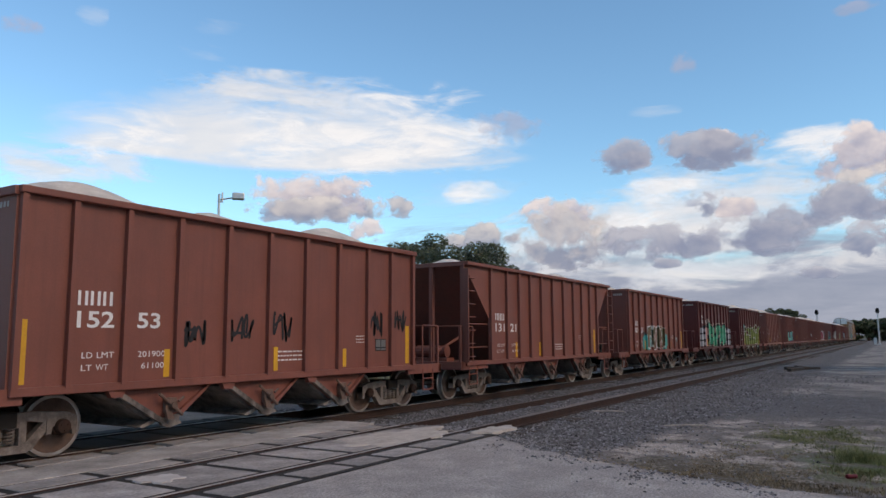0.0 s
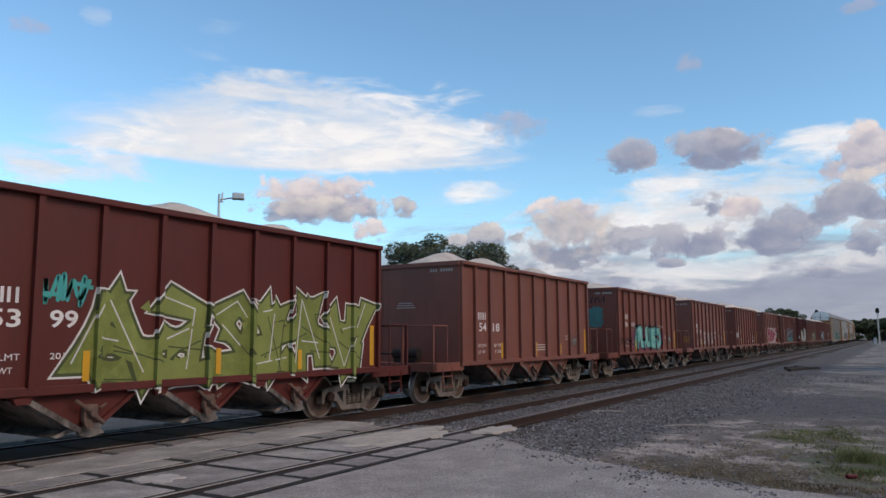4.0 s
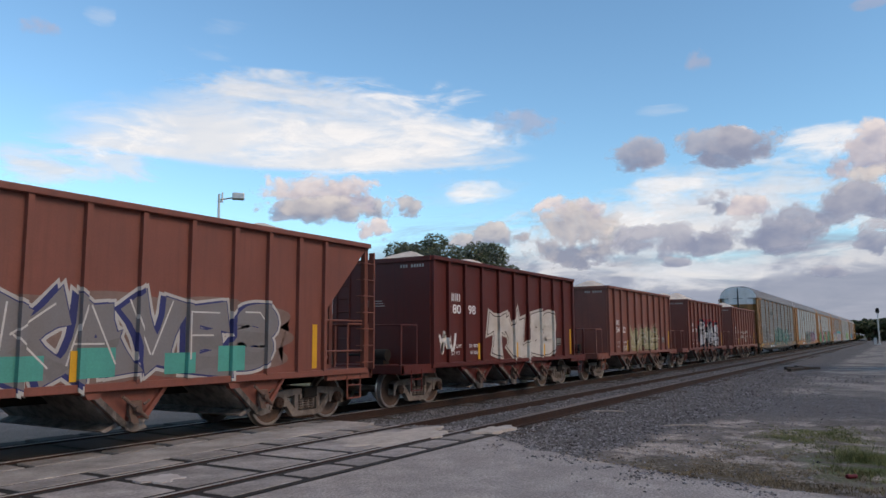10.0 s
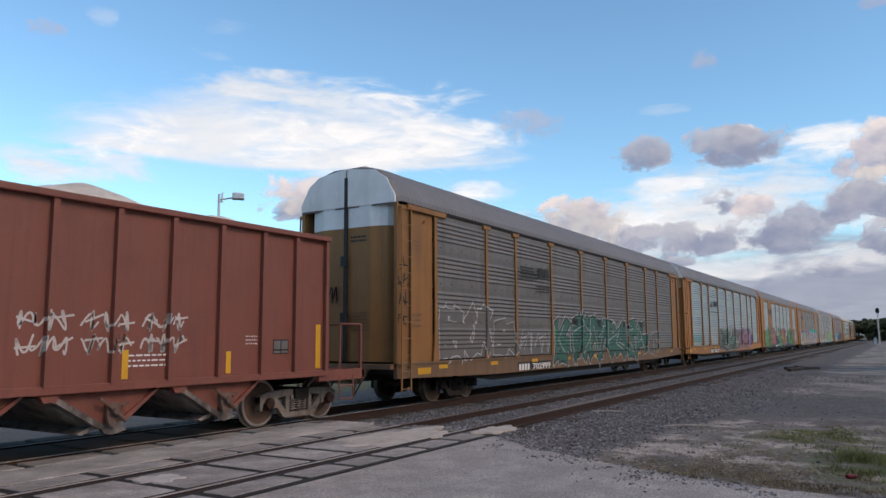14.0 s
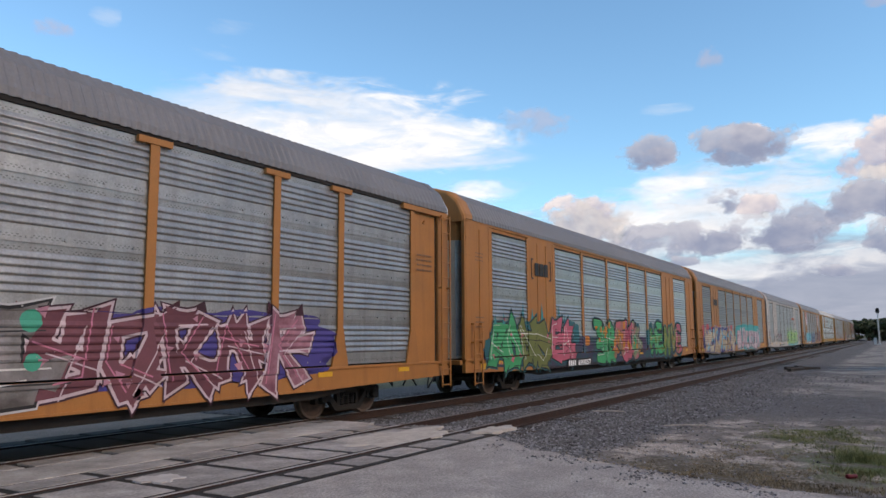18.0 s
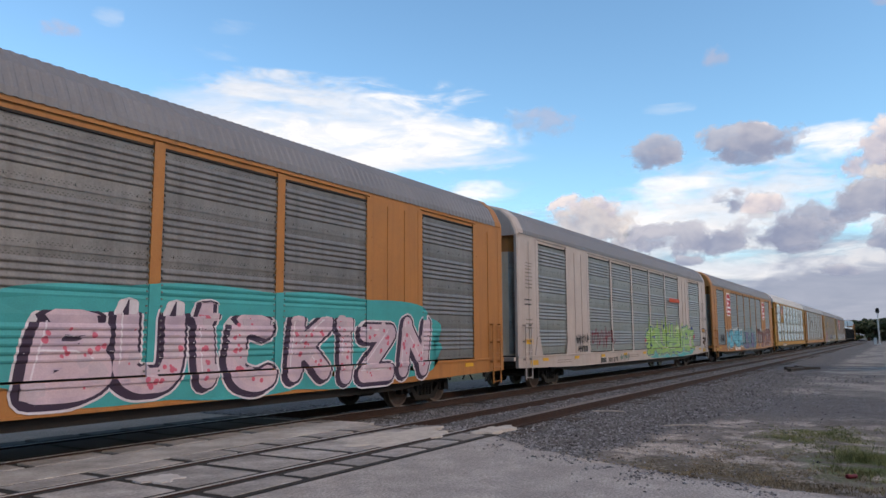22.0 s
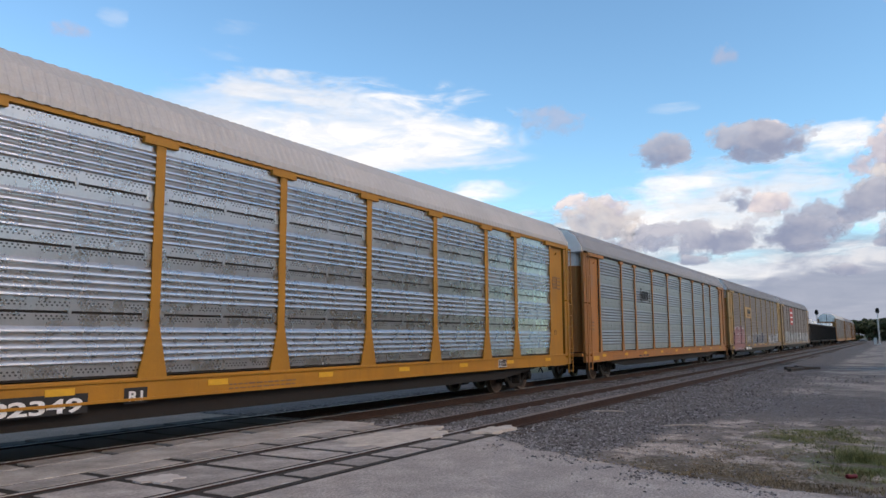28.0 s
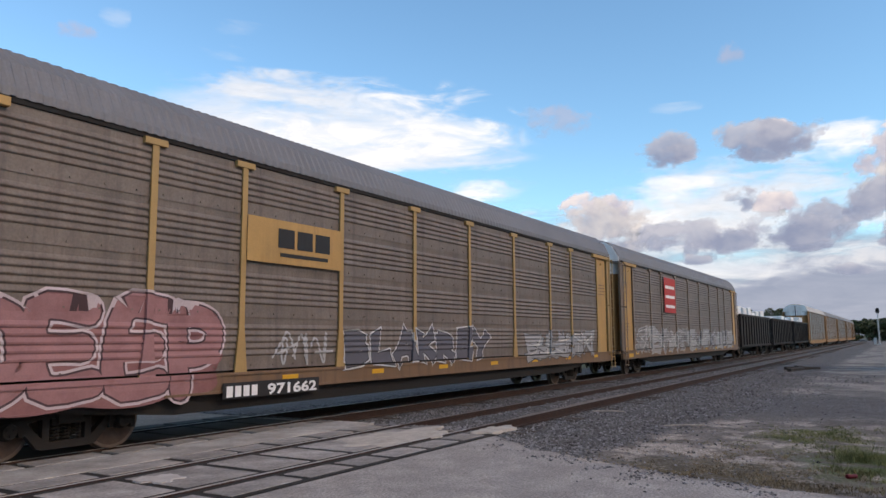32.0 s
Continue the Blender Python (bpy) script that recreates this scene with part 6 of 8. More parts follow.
def make_hoppers():
    H = [  # number, paint, open ends, label
        ("15253", M_BROWN2, False, "brown steel hopper car with pale stone heaps and black scribbles"),
        ("13121", M_BROWN2, True, "brown hopper car with open sloping ends, plain sides"),
        ("18005", M_BROWN, False, "brown hopper car with green graffiti letters edged in white"),
        ("18111", M_RED, False, "dark red hopper car with green letters and grey sprayed blocks"),
        ("15399", M_RED, False, "dark red hopper car with yellow-green graffiti"),
        ("15418", M_BROWN2, False, "faded brown hopper car heaped with pale stone"),
        ("18014", M_BROWN, False, "brown hopper car with turquoise graffiti letters on purple"),
        ("15626", M_BROWN2, False, "faded brown hopper car with four white sprayed letters"),
        ("18073", M_BROWN, False, "brown hopper car with small white scribbled tags"),
        ("15340", M_BROWN2, False, "brown hopper car with large red and white graffiti letters"),
        ("13262", M_BROWN2, True, "brown hopper car with open sloping ends and grey-blue graffiti"),
        ("18098", M_RED, False, "dark red hopper car with cream graffiti letters"),
        ("15422", M_BROWN2, False, "faded brown hopper car with yellow and white graffiti"),
        ("18019", M_BROWN, False, "brown hopper car with black and white graffiti letters"),
        ("15599", M_BROWN2, False, "faded brown hopper car with small white sprayed letters"),
    ]
    cars = []
    for i, (number, pm, open_end, label) in enumerate(H):
        car = hopper_car(label, pm, 11 + i, open_end)
        hopper_marks(car, number, open_end, M_WHITE, i in (2, 3, 4, 6, 9, 10, 11, 12, 13), "18019")
        TRAIN.append((car, HOPPER_AT[i], 4.6))
        cars.append(car)
    y = rib = -0.010  # the side's own face: paint is laid on it
    for k, (a, b, lo, hi) in enumerate(((-2.0, -1.5, 1.6, 2.05), (-1.0, -0.4, 1.65, 2.2), (0.05, 0.6, 1.66, 2.3), (3.15, 3.6, 1.75, 2.35), (4.05, 4.5, 1.85, 2.4))):
        scribble(cars[0], a, b, lo, hi, 2, BLACK3, y, k + 2, 0.05)
    solid("sprayed_cloud", lambda bm: (blob(bm, -2.64, -1.2, 1.08, 1.86, rib - 0.002, 4, 60, 0.25), blob(bm, 0.6, 1.69, 1.08, 1.9, rib - 0.003, 7, 60, 0.25)), spray(TEAL), cars[2], "turquoise sprayed clouds")
    graffiti(cars[2], "TCP!", -2.08, 1.04, 1.12, 2.22, (0.05, 0.075, 0.035), (0.035, 0.045, 0.025), WHITE3, rib, 3, (0.13, 0.06, 0.025), 0.44, 0.27, 0.17, None, 0.74, 0.9, 0.45, False, (-0.04, 0.03), None, 0.06)
    scribble(cars[2], -2.6, -2.1, 1.75, 2.0, 4, BLACK3, y, 21, 0.03)
    solid("sprayed_ground", lambda bm: blob(bm, -4.3, 4.75, 1.06, 2.45, rib - 0.001, 3, 90, 0.10), spray(BLACK3), cars[3], "black sprayed ground")
    solid("sprayed_patch", lambda bm: blob(bm, -3.1, -1.9, 1.08, 2.3, rib - 0.004, 5), spray((0.42, 0.2, 0.2)), cars[3], "pink sprayed patch")
    graffiti(cars[3], "RAFDS", -2.1, 3.1, 1.10, 2.5, (0.03, 0.27, 0.14), BLACK3, (0.42, 0.30, 0.25), rib - 0.004, 6, (0.05, 0.36, 0.22), 0.50, 0.27, 0.22, None, 0.86, 1.4, 0.8, False, (-0.08, 0.06), (0.46, 0.50, 0.44))
    rng = random.Random(4)
    for r in range(3):
        for c in range(3):
            for x0 in (-4.2, 3.3):
                w = 0.46
                solid("sprayed_block", lambda bm: blob(bm, x0 + c * 0.5 + rng.uniform(-0.03, 0.03), x0 + c * 0.5 + w, 1.12 + r * 0.4, 1.46 + r * 0.4 + rng.uniform(-0.03, 0.03), rib - 0.006, r * 3 + c, 28, 0.06), spray(SILVER), cars[3], "grey sprayed block")
    wild(cars[4], -2.4, 4.2, 1.06, 2.5, 6, ((0.13, 0.17, 0.03), (0.20, 0.24, 0.06)), (0.05, 0.07, 0.02), WHITE3, rib, 9)
    scribble(cars[4], -3.0, -2.3, 2.2, 2.7, 3, TEAL, y, 3, 0.06)
    solid("sprayed_ground", lambda bm: blob(bm, -2.95, 2.2, 1.06, 2.1, rib + 0.004, 8, 80, 0.06), spray((0.17, 0.03, 0.07)), cars[6], "purple sprayed ground")
    graffiti(cars[6], "FLUED", -2.42, 1.85, 1.10, 2.18, (0.07, 0.36, 0.34), BLACK3, None, rib, 11, (0.16, 0.46, 0.42), 0.50, 0.30, 0.2, None, 0.84, 1.8, 0.45, False, (-0.09, 0.06), (0.40, 0.56, 0.52), 0.12)
    scribble(cars[6], 1.2, 2.0, 2.05, 2.3, 4, (0.45, 0.32, 0.3), y, 5, 0.03)
    scribble(cars[6], -4.4, -3.0, 1.4, 1.75, 6, BLACK3, y, 8, 0.03)
    for i, ch in enumerate("SNUF"):
        def mark(bm):
            c = 0
            for line in LETTERS[ch]:
                c = stroke(bm, [(p[0] + 0.12 * p[1], p[1]) for p in line], 0.12, y - 0.006, 0.36, 0.66, -1.75 + i * 0.98, 1.30, c)
        solid("sprayed_letter", mark, spray((0.5, 0.48, 0.46)), cars[7])
    # the far end sheet of one car carries a bubble-lettered piece
    xe = -HALF - 0.033
    on_end(cars[6], "end_piece", lambda bm: [blob(bm, a, b, 0.0 + dz, 0.95 + dz, -0.001 - 0.001 * k, 5 + k, 40, 0.22) for k, (a, b, dz) in enumerate(((0.0, 0.75, 0.05), (0.55, 1.2, 0.0), (1.1, 1.75, 0.04)))], spray((0.05, 0.22, 0.21), (0.03, 0.15, 0.15)), "faded turquoise bubble letters", xe, 0.75, 2.05)
    on_end(cars[6], "end_line", lambda bm: [brush(bm, bow(0.5, 0.5, 0.3, 0.35, 80 + 40 * k, 400, 9), 0.03, -0.004, 0.6, 0.8, 0.1 + 0.55 * k, 0.1, 0, 0.0, 0.0, True) for k in range(3)], spray((0.10, 0.07, 0.09)), "dusky outline of the bubble letters", xe, 0.75, 2.05)
    end_tag(cars[6], BLACK3, xe, -0.35, 3.15, 0.8, 0.3, 3, 61, 0.03)
    end_tag(cars[7], (0.45, 0.20, 0.02), xe, -1.1, 1.3, 0.35, 0.5, 2, 62, 0.04)
    scribble(cars[8], -4.7, -3.9, 1.5, 2.1, 5, WHITE3, y, 12, 0.04)
    scribble(cars[8], 2.0, 2.9, 1.14, 1.6, 3, WHITE3, y, 13, 0.05)
    solid("sprayed_ground", lambda bm: blob(bm, 2.6, 3.9, 1.08, 2.4, rib + 0.002, 8, 40, 0.03), spray(BLACK3), cars[9], "black sprayed patch")
    solid("sprayed_patch", lambda bm: blob(bm, -3.0, -2.1, 1.1, 2.45, rib + 0.002, 18, 40, 0.03), spray(BLACK3), cars[9], "black sprayed patch")
    solid("sprayed_ground", lambda bm: blob(bm, -2.25, 3.1, 1.08, 2.46, rib + 0.001, 5, 60, 0.03), spray((0.50, 0.47, 0.43)), cars[9], "cream sprayed ground")
    graffiti(cars[9], "MINOE", -2.35, 3.05, 1.04, 2.50, (0.46, 0.13, 0.17), (0.36, 0.03, 0.05), WHITE3, rib, 14, (0.33, 0.022, 0.035), 0.46, 0.25, 0.15, None, 0.78, 0.8, 0.12, False, None, (0.56, 0.36, 0.38), 0.05)
    solid("sprayed_flourish", lambda bm: stroke(bm, [(0.0, 0.35), (0.3, 0.55), (0.55, 0.2), (1.0, 0.12)], 0.24, rib - 0.015, 1.3, 0.9, 2.2, 1.12), spray((0.36, 0.03, 0.05)), cars[9], "red sprayed arrow tail")
    solid("sprayed_haze", lambda bm: blob(bm, -2.6, 3.6, 1.06, 2.45, rib + 0.004, 8, 90, 0.14), spray((0.16, 0.10, 0.085), (0.20, 0.14, 0.12)), cars[10], "grey overspray")
    graffiti(cars[10], "KAVES", -2.1, 3.0, 1.10, 2.35, (0.20, 0.20, 0.21), (0.02, 0.03, 0.13), (0.42, 0.42, 0.40), rib, 15, (0.155, 0.15, 0.15), 0.54, 0.30, 0.15, None, 0.84, 1.2, 0.6, False, (-0.10, 0.0), (0.52, 0.52, 0.50), 0.05)
    for k, x in enumerate((-2.0, -0.9, 0.6, 1.7)):
        solid("sprayed_patch", lambda bm: box(bm, x, x + 0.62, rib - 0.0148, rib - 0.0142, 1.16, 1.50 + 0.1 * (k % 2)), spray((0.05, 0.31, 0.26)), cars[10], "turquoise sprayed patch")
    graffiti(cars[11], "TYLES", -1.65, 3.05, 1.10, 2.4, (0.46, 0.43, 0.38), (0.05, 0.03, 0.03), (0.46, 0.43, 0.38), rib, 16, (0.52, 0.50, 0.46), 0.60, 0.34, 0.24, None, 0.92, 1.4, 0.6, False, None, None, 0.08)
    scribble(cars[11], -4.4, -3.6, 1.3, 1.9, 2, WHITE3, y, 17, 0.10)
    wild(cars[12], -1.85, 2.35, 1.10, 2.1, 5, ((0.24, 0.23, 0.12), (0.33, 0.30, 0.18)), (0.07, 0.04, 0.02), (0.35, 0.23, 0.17), rib, 18, 0.3, None, (0.36, 0.22, 0.17))
    scribble(cars[12], -2.9, -2.2, 1.1, 1.4, 4, CREAM3, y, 19, 0.04)
    solid("sprayed_haze", lambda bm: blob(bm, -2.6, 3.75, 1.4, 2.80, rib + 0.004, 12, 90, 0.16), spray((0.30, 0.02, 0.02)), cars[13], "red overspray")
    graffiti(cars[13], "GHOS", -2.3, 3.2, 1.06, 2.5, (0.60, 0.60, 0.60), BLACK3, (0.008, 0.008, 0.030), rib, 20, (0.42, 0.42, 0.45), 0.46, 0.27, 0.24, ((0.06, 0.06, 0.07), (0.17, 0.165, 0.17)), 0.80, 2.0, 0.7, False, (-0.07, 0.05), (0.62, 0.62, 0.62), 0.15)
    for u0, u1, v0, v1 in ((3.4, 3.9, 1.3, 1.75), (-2.9, -2.5, 1.5, 1.9), (3.5, 3.85, 1.8, 2.1)):
        solid("sprayed_dot", lambda bm: blob(bm, u0, u1, v0, v1, rib - 0.016, 1, 20, 0.02), spray((0.05, 0.22, 0.24)), cars[13], "turquoise sprayed dot")
    for i in range(3):
        for k in range(2):
            scribble(cars[14], -1.55 + i, -0.75 + i, 1.5 + 0.34 * k, 1.82 + 0.34 * k, 3, (0.5, 0.47, 0.45), y, 31 + 2 * i + k, 0.032)


def make_racks():
    A = [
        ("yellow auto rack car with weathered grey panels and white-outlined graffiti", "t", M_OCHRE, M_GALV_GRIMY, M_ROOF, M_OCHRE, M_WHITE),
        ("yellow auto rack car with dull galvanised panels and silver graffiti", "t", M_ORANGE, M_GALV, M_ROOF, M_ORANGE, M_WHITE),
        ("yellow auto rack car with green and pink graffiti", "c", M_ORANGE, M_GALV, M_ROOF, M_DOOR, M_ORANGE),
        ("yellow auto rack car with blue, tan and lilac graffiti", "c", M_ORANGE, M_GALV_GREY, M_ROOF, M_DOOR, M_ORANGE),
        ("cream auto rack car with galvanised ribbed panels", "c", M_CREAM, M_GALV_DULL, M_ROOF, M_DOOR, M_ORANGE),
        ("yellow auto rack car with red octagon signs and blue graffiti", "c", M_ORANGE, M_GALV_GREY, M_ROOF, M_DOOR, M_ORANGE),
        ("bright yellow auto rack car with shiny ribbed panels", "t", M_GOLD, M_GALV_NEW, M_ROOF_PALE, M_GOLD, M_WHITE),
        ("yellow auto rack car with clean galvanised panels", "t", M_ORANGE, M_GALV_CLEAN, M_ROOF_MID, M_ORANGE, M_WHITE),
        ("yellow auto rack car with rust-brown panels and pink graffiti", "t", M_DUSTY, M_GALV_OLD, M_ROOF, M_STRAW_PAINT, M_WHITE),
        ("weathered brown auto rack car with a red sign", "t", M_BROWNED, M_GALV_OLD, M_ROOF, M_OCHRE, M_WHITE),
    ]
    cars = []
    up_bays = [b if k != 1 else (b[0], b[1], "h") for k, b in enumerate(T_BAYS)]
    for i, (label, style, c, sheet, roof_m, end_m, cap) in enumerate(A):
        car = rack_car(label, style, c, sheet, roof_m, end_m, cap, sill_m={0: M_GRIME, 8: M_GRIME, 9: M_GRIME}.get(i), blind_m=M_STRAW_PAINT if i in (8, 9) else None, bays=up_bays if i == 6 else None, end_cap=(M_ORANGE if style == "c" else None) if i != 4 else M_CREAM, bright=i == 6, shallow=i > 5, slim=i in (0, 7, 8, 9))
        TRAIN.append((car, RACK_AT[i], 9.9))
        cars.append(car)
    c = cars[0]
    hollow = (0.125, 0.122, 0.116)
    wild(c, -11.6, -8.9, 1.22, 2.55, 3, (hollow,), hollow, (0.50, 0.52, 0.52), ON, 40, 0.30, None, None, hollow)
    wild(c, -8.5, -7.1, 1.25, 2.2, 2, (hollow,), hollow, (0.46, 0.48, 0.48), ON, 41, 0.30, None, None, hollow)
    scribble(c, -6.8, -4.4, 1.2, 2.0, 4, (0.42, 0.43, 0.43), ON, 42, 0.035)
    wild(c, 7.2, 8.9, 1.0, 1.9, 2, (hollow,), hollow, (0.46, 0.48, 0.48), ON, 43, 0.30, None, None, hollow)
    wild(c, -4.0, 6.6, 0.85, 2.45, 8, ((0.04, 0.16, 0.12), (0.03, 0.12, 0.10)), BLACK3, (0.4, 0.42, 0.42), ON, 44, 0.26)
    for i in range(4):
        solid("emblem", lambda bm: box(bm, -6.75, -5.45 - 0.12 * i, RY - 0.045, RY - 0.04, 3.62 + i * 0.1, 3.67 + i * 0.1), M_BLACK, c, "dark striped emblem")
    block_mark(c, -5.4, -4.5, 3.5, 4.1, M_BLACK, 2, RY - 0.035, False)
    bars(c, -5.6, 3.2, 1.1, 0.32, 2, M_BLACK, RY - 0.035)
    sill_number(c, "702999", -6.9, -4.45)
    for k in range(4):
        scribble(c, -13.4, -13.08, 2.0 + 0.45 * k, 2.4 + 0.45 * k, 1, BLACK3, ON, 46 + k, 0.035)
    c = cars[1]
    scribble(c, -11.6, -9.3, 1.25, 1.9, 5, (0.05, 0.36, 0.32), ON, 50, 0.035)
    scribble(c, -6.8, -4.6, 1.2, 1.9, 4, (0.5, 0.52, 0.52), ON, 51, 0.07)
    wild(c, -4.2, 2.5, 0.66, 2.15, 5, ((0.035, 0.085, 0.065), (0.075, 0.065, 0.06), (0.22, 0.21, 0.21)), BLACK3, (0.50, 0.49, 0.49), ON, 52, 0.34, (0.03, 0.30, 0.20), (0.15, 0.025, 0.025))
    solid("sprayed_ground", lambda bm: blob(bm, 2.5, 8.9, 0.9, 2.25, ON + 0.006, 9, 90, 0.16), spray((0.05, 0.04, 0.20)), c, "violet-blue sprayed ground")
    wild(c, 2.4, 7.9, 0.72, 2.16, 5, ((0.115, 0.03, 0.045), (0.15, 0.05, 0.065), (0.10, 0.028, 0.04), (0.13, 0.04, 0.055), (0.42, 0.20, 0.26)), (0.50, 0.40, 0.43), (0.045, 0.012, 0.022), ON, 53, 0.24, None, None, (0.46, 0.16, 0.24))
    for i in range(4):
        solid("emblem", lambda bm: box(bm, -6.9 + 0.06 * i, -6.2 - 0.08 * i, RY - 0.045, RY - 0.04, 3.58 + i * 0.09, 3.63 + i * 0.09), M_BLACK, c, "dark striped emblem")
    block_mark(c, -5.8, -4.7, 3.4, 4.1, M_BLACK, 2, RY - 0.035, False)
    bars(c, -6.95, 3.25, 2.3, 0.12, 1, M_BLACK, RY - 0.035)
    sill_number(c, "704323", -7.0, -4.65)
    c = cars[2]
    solid("sprayed_ground", lambda bm: blob(bm, -12.6, 10.3, 0.72, 1.75, ON + 0.008, 5, 120, 0.10), spray((0.06, 0.018, 0.075), (0.012, 0.07, 0.085)), c, "dark purple sprayed ground")
    for k, x in enumerate(np.arange(-12.4, 10.0, 1.15)):
        z = 0.95 + 0.55 * math.sin(k * 2.4) ** 2
        solid("sprayed_bubble", lambda bm: blob(bm, x, x + 0.7 + 0.3 * math.sin(k) - 0.35 * (k % 4 == 3), z, z + (0.4 if k % 4 == 3 else 0.75), ON + 0.004, k, 24, 0.08), spray(((0.012, 0.10, 0.12), (0.06, 0.02, 0.08), (0.014, 0.12, 0.14), (0.46, 0.15, 0.015))[k % 4]), c, "teal and orange sprayed bubbles")
    wild(c, -12.0, -5.6, 0.72, 2.3, 6, ((0.02, 0.27, 0.11), (0.03, 0.30, 0.12), (0.11, 0.15, 0.04), (0.13, 0.15, 0.04), (0.42, 0.09, 0.14), (0.44, 0.10, 0.15)), BLACK3, (0.012, 0.10, 0.12), ON, 61, 0.32, None, (0.02, 0.22, 0.24))
    wild(c, -3.2, 2.6, 0.72, 2.3, 5, ((0.02, 0.28, 0.11), (0.03, 0.30, 0.12), (0.11, 0.17, 0.04), (0.42, 0.09, 0.14), (0.44, 0.10, 0.15)), BLACK3, (0.012, 0.07, 0.085), ON, 62, 0.36, (0.46, 0.17, 0.02), None, (0.55, 0.55, 0.52), True)
    graffiti(c, "HENVE", 4.3, 10.3, 0.74, 2.3, [(0.02, 0.30, 0.12), (0.03, 0.34, 0.13), (0.11, 0.20, 0.04), (0.16, 0.17, 0.05), (0.42, 0.10, 0.15)], BLACK3, (0.012, 0.10, 0.12), ON, 64, None, 0.46, 0.25, 0.24, ((0.42, 0.17, 0.02), (0.10, 0.16, 0.04)), 0.82, 2.4, 0.0, True, (0.05, -0.04), (0.45, 0.55, 0.42), 0.13)
    block_mark(c, -9.1, -7.5, 3.45, 4.3, M_BLACK, 3, RY - 0.005)
    sill_number(c, "690057", -6.2, -3.95, True, None, 4, -1.604)
    solid("sprayed_band", lambda bm: box(bm, -8.5, 8.5, ON + 0.010, ON + 0.0185, 0.662, 0.90), spray((0.03, 0.012, 0.03), (0.012, 0.012, 0.016)), c, "near-black sprayed band along the sill")
    c = cars[3]
    solid("sprayed_ground", lambda bm: blob(bm, -12.3, -1.5, 0.66, 2.34, ON + 0.006, 7, 120, 0.10), spray(BLUE), c, "deep blue sprayed ground")
    for k, x in enumerate(np.arange(-12.4, -2.0, 1.3)):
        solid("sprayed_bubble", lambda bm: blob(bm, x, x + 0.75, 1.7, 2.42 + 0.1 * math.sin(k * 2.1), ON + 0.008, k, 24, 0.02), spray((0.48, 0.08, 0.09)), c, "red sprayed bubble")
    wild(c, -11.9, -1.9, 0.70, 2.25, 7, (TAN, (0.46, 0.38, 0.27), (0.36, 0.24, 0.12)), BLUE, CREAM3, ON, 71, 0.44, (0.10, 0.40, 0.52), None, (0.50, 0.44, 0.36), False, 0.3)
    solid("sprayed_ground", lambda bm: blob(bm, -1.7, 10.0, 0.66, 2.66, ON + 0.004, 9, 120, 0.08), spray((0.02, 0.28, 0.28)), c, "teal sprayed ground")
    graffiti(c, "BUICKIZN", -1.0, 9.3, 0.72, 2.25, LILAC, (0.03, 0.016, 0.04), (0.56, 0.52, 0.55), ON, 72, (0.50, 0.38, 0.42), 0.46, 0.26, 0.15, ((0.50, 0.10, 0.15), (0.44, 0.36, 0.40)), 0.76, 1.6, 0.0, True, (-0.11, -0.04), (0.60, 0.56, 0.60), 0.11)
    block_mark(c, -9.0, -7.35, 3.45, 4.25, M_BLACK, 3, RY - 0.005)
    c = cars[4]
    scribble(c, -8.6, -7.3, 1.45, 1.85, 5, BLACK3, ON, 80, 0.035)
    scribble(c, -8.4, -7.4, 1.15, 1.45, 4, BLACK3, ON, 81, 0.035)
    scribble(c, -6.9, -4.1, 1.25, 2.2, 4, (0.2, 0.03, 0.04), ON, 82, 0.045)
    solid("sprayed_ground", lambda bm: blob(bm, 0.3, 9.8, 0.66, 1.42, ON + 0.006, 9, 90, 0.10), spray((0.06, 0.33, 0.34)), c, "cyan sprayed ground")
    wild(c, 0.5, 9.6, 0.86, 2.25, 7, ((0.27, 0.42, 0.09), (0.22, 0.40, 0.14)), (0.02, 0.03, 0.20), (0.42, 0.52, 0.30), ON, 83, 0.34, None, (0.27, 0.42, 0.09))
    for k, x in enumerate((0.2, 1.0, 8.9, 9.7)):
        solid("sprayed_patch", lambda bm: blob(bm, x, x + 0.5, 1.25 + 0.1 * k, 1.75 + 0.1 * k, ON - 0.001, k, 24, 0.2), spray((0.42, 0.03, 0.06)), c, "red sprayed patch")
    scribble(c, -3.6, -2.3, 0.72, 1.02, 4, (0.02, 0.14, 0.12), ON, 84, 0.03)
    lettering(c, "BI", 12.98, 2.70, 0.19, M_BLACK, RY - 0.006, 0.23, "lettering", 0.006)
    bars(c, 12.1, 3.25, 0.7, 0.55, 6, M_STEEL, RY - 0.005)
    bars(c, 12.0, 2.62, 0.7, 0.25, 3, M_STEEL, RY - 0.005)
    solid("notice", lambda bm: box(bm, 12.15, 12.75, RY - 0.01, RY - 0.005, 2.0, 2.16), spray((0.45, 0.20, 0.03)), c, "orange placard")
    sill_number(c, "301379", -6.0, -3.9, False, M_BLACK)
    bars(c, -13.0, 2.75, 0.55, 0.3, 2, M_BLACK, RY - 0.005)
    bars(c, -12.9, 3.3, 0.5, 0.6, 5, M_STEEL, RY - 0.005)
    solid("notice", lambda bm: box(bm, 4.6, 6.7, RY - 0.05, RY - 0.045, 3.52, 3.72), spray((0.45, 0.06, 0.02)), c, "orange-red panel stripe")
    solid("notice", lambda bm: box(bm, -13.0, -12.4, RY - 0.01, RY - 0.005, 1.5, 1.68), M_YELLOW, c, "yellow notice")
    def foot_mesh(bm):
        prism(bm, [(-0.30, A_SILL1), (0.30, A_SILL1), (0.10, A_SILL1 + 0.62), (-0.10, A_SILL1 + 0.62)], "y", -0.062, -0.03)
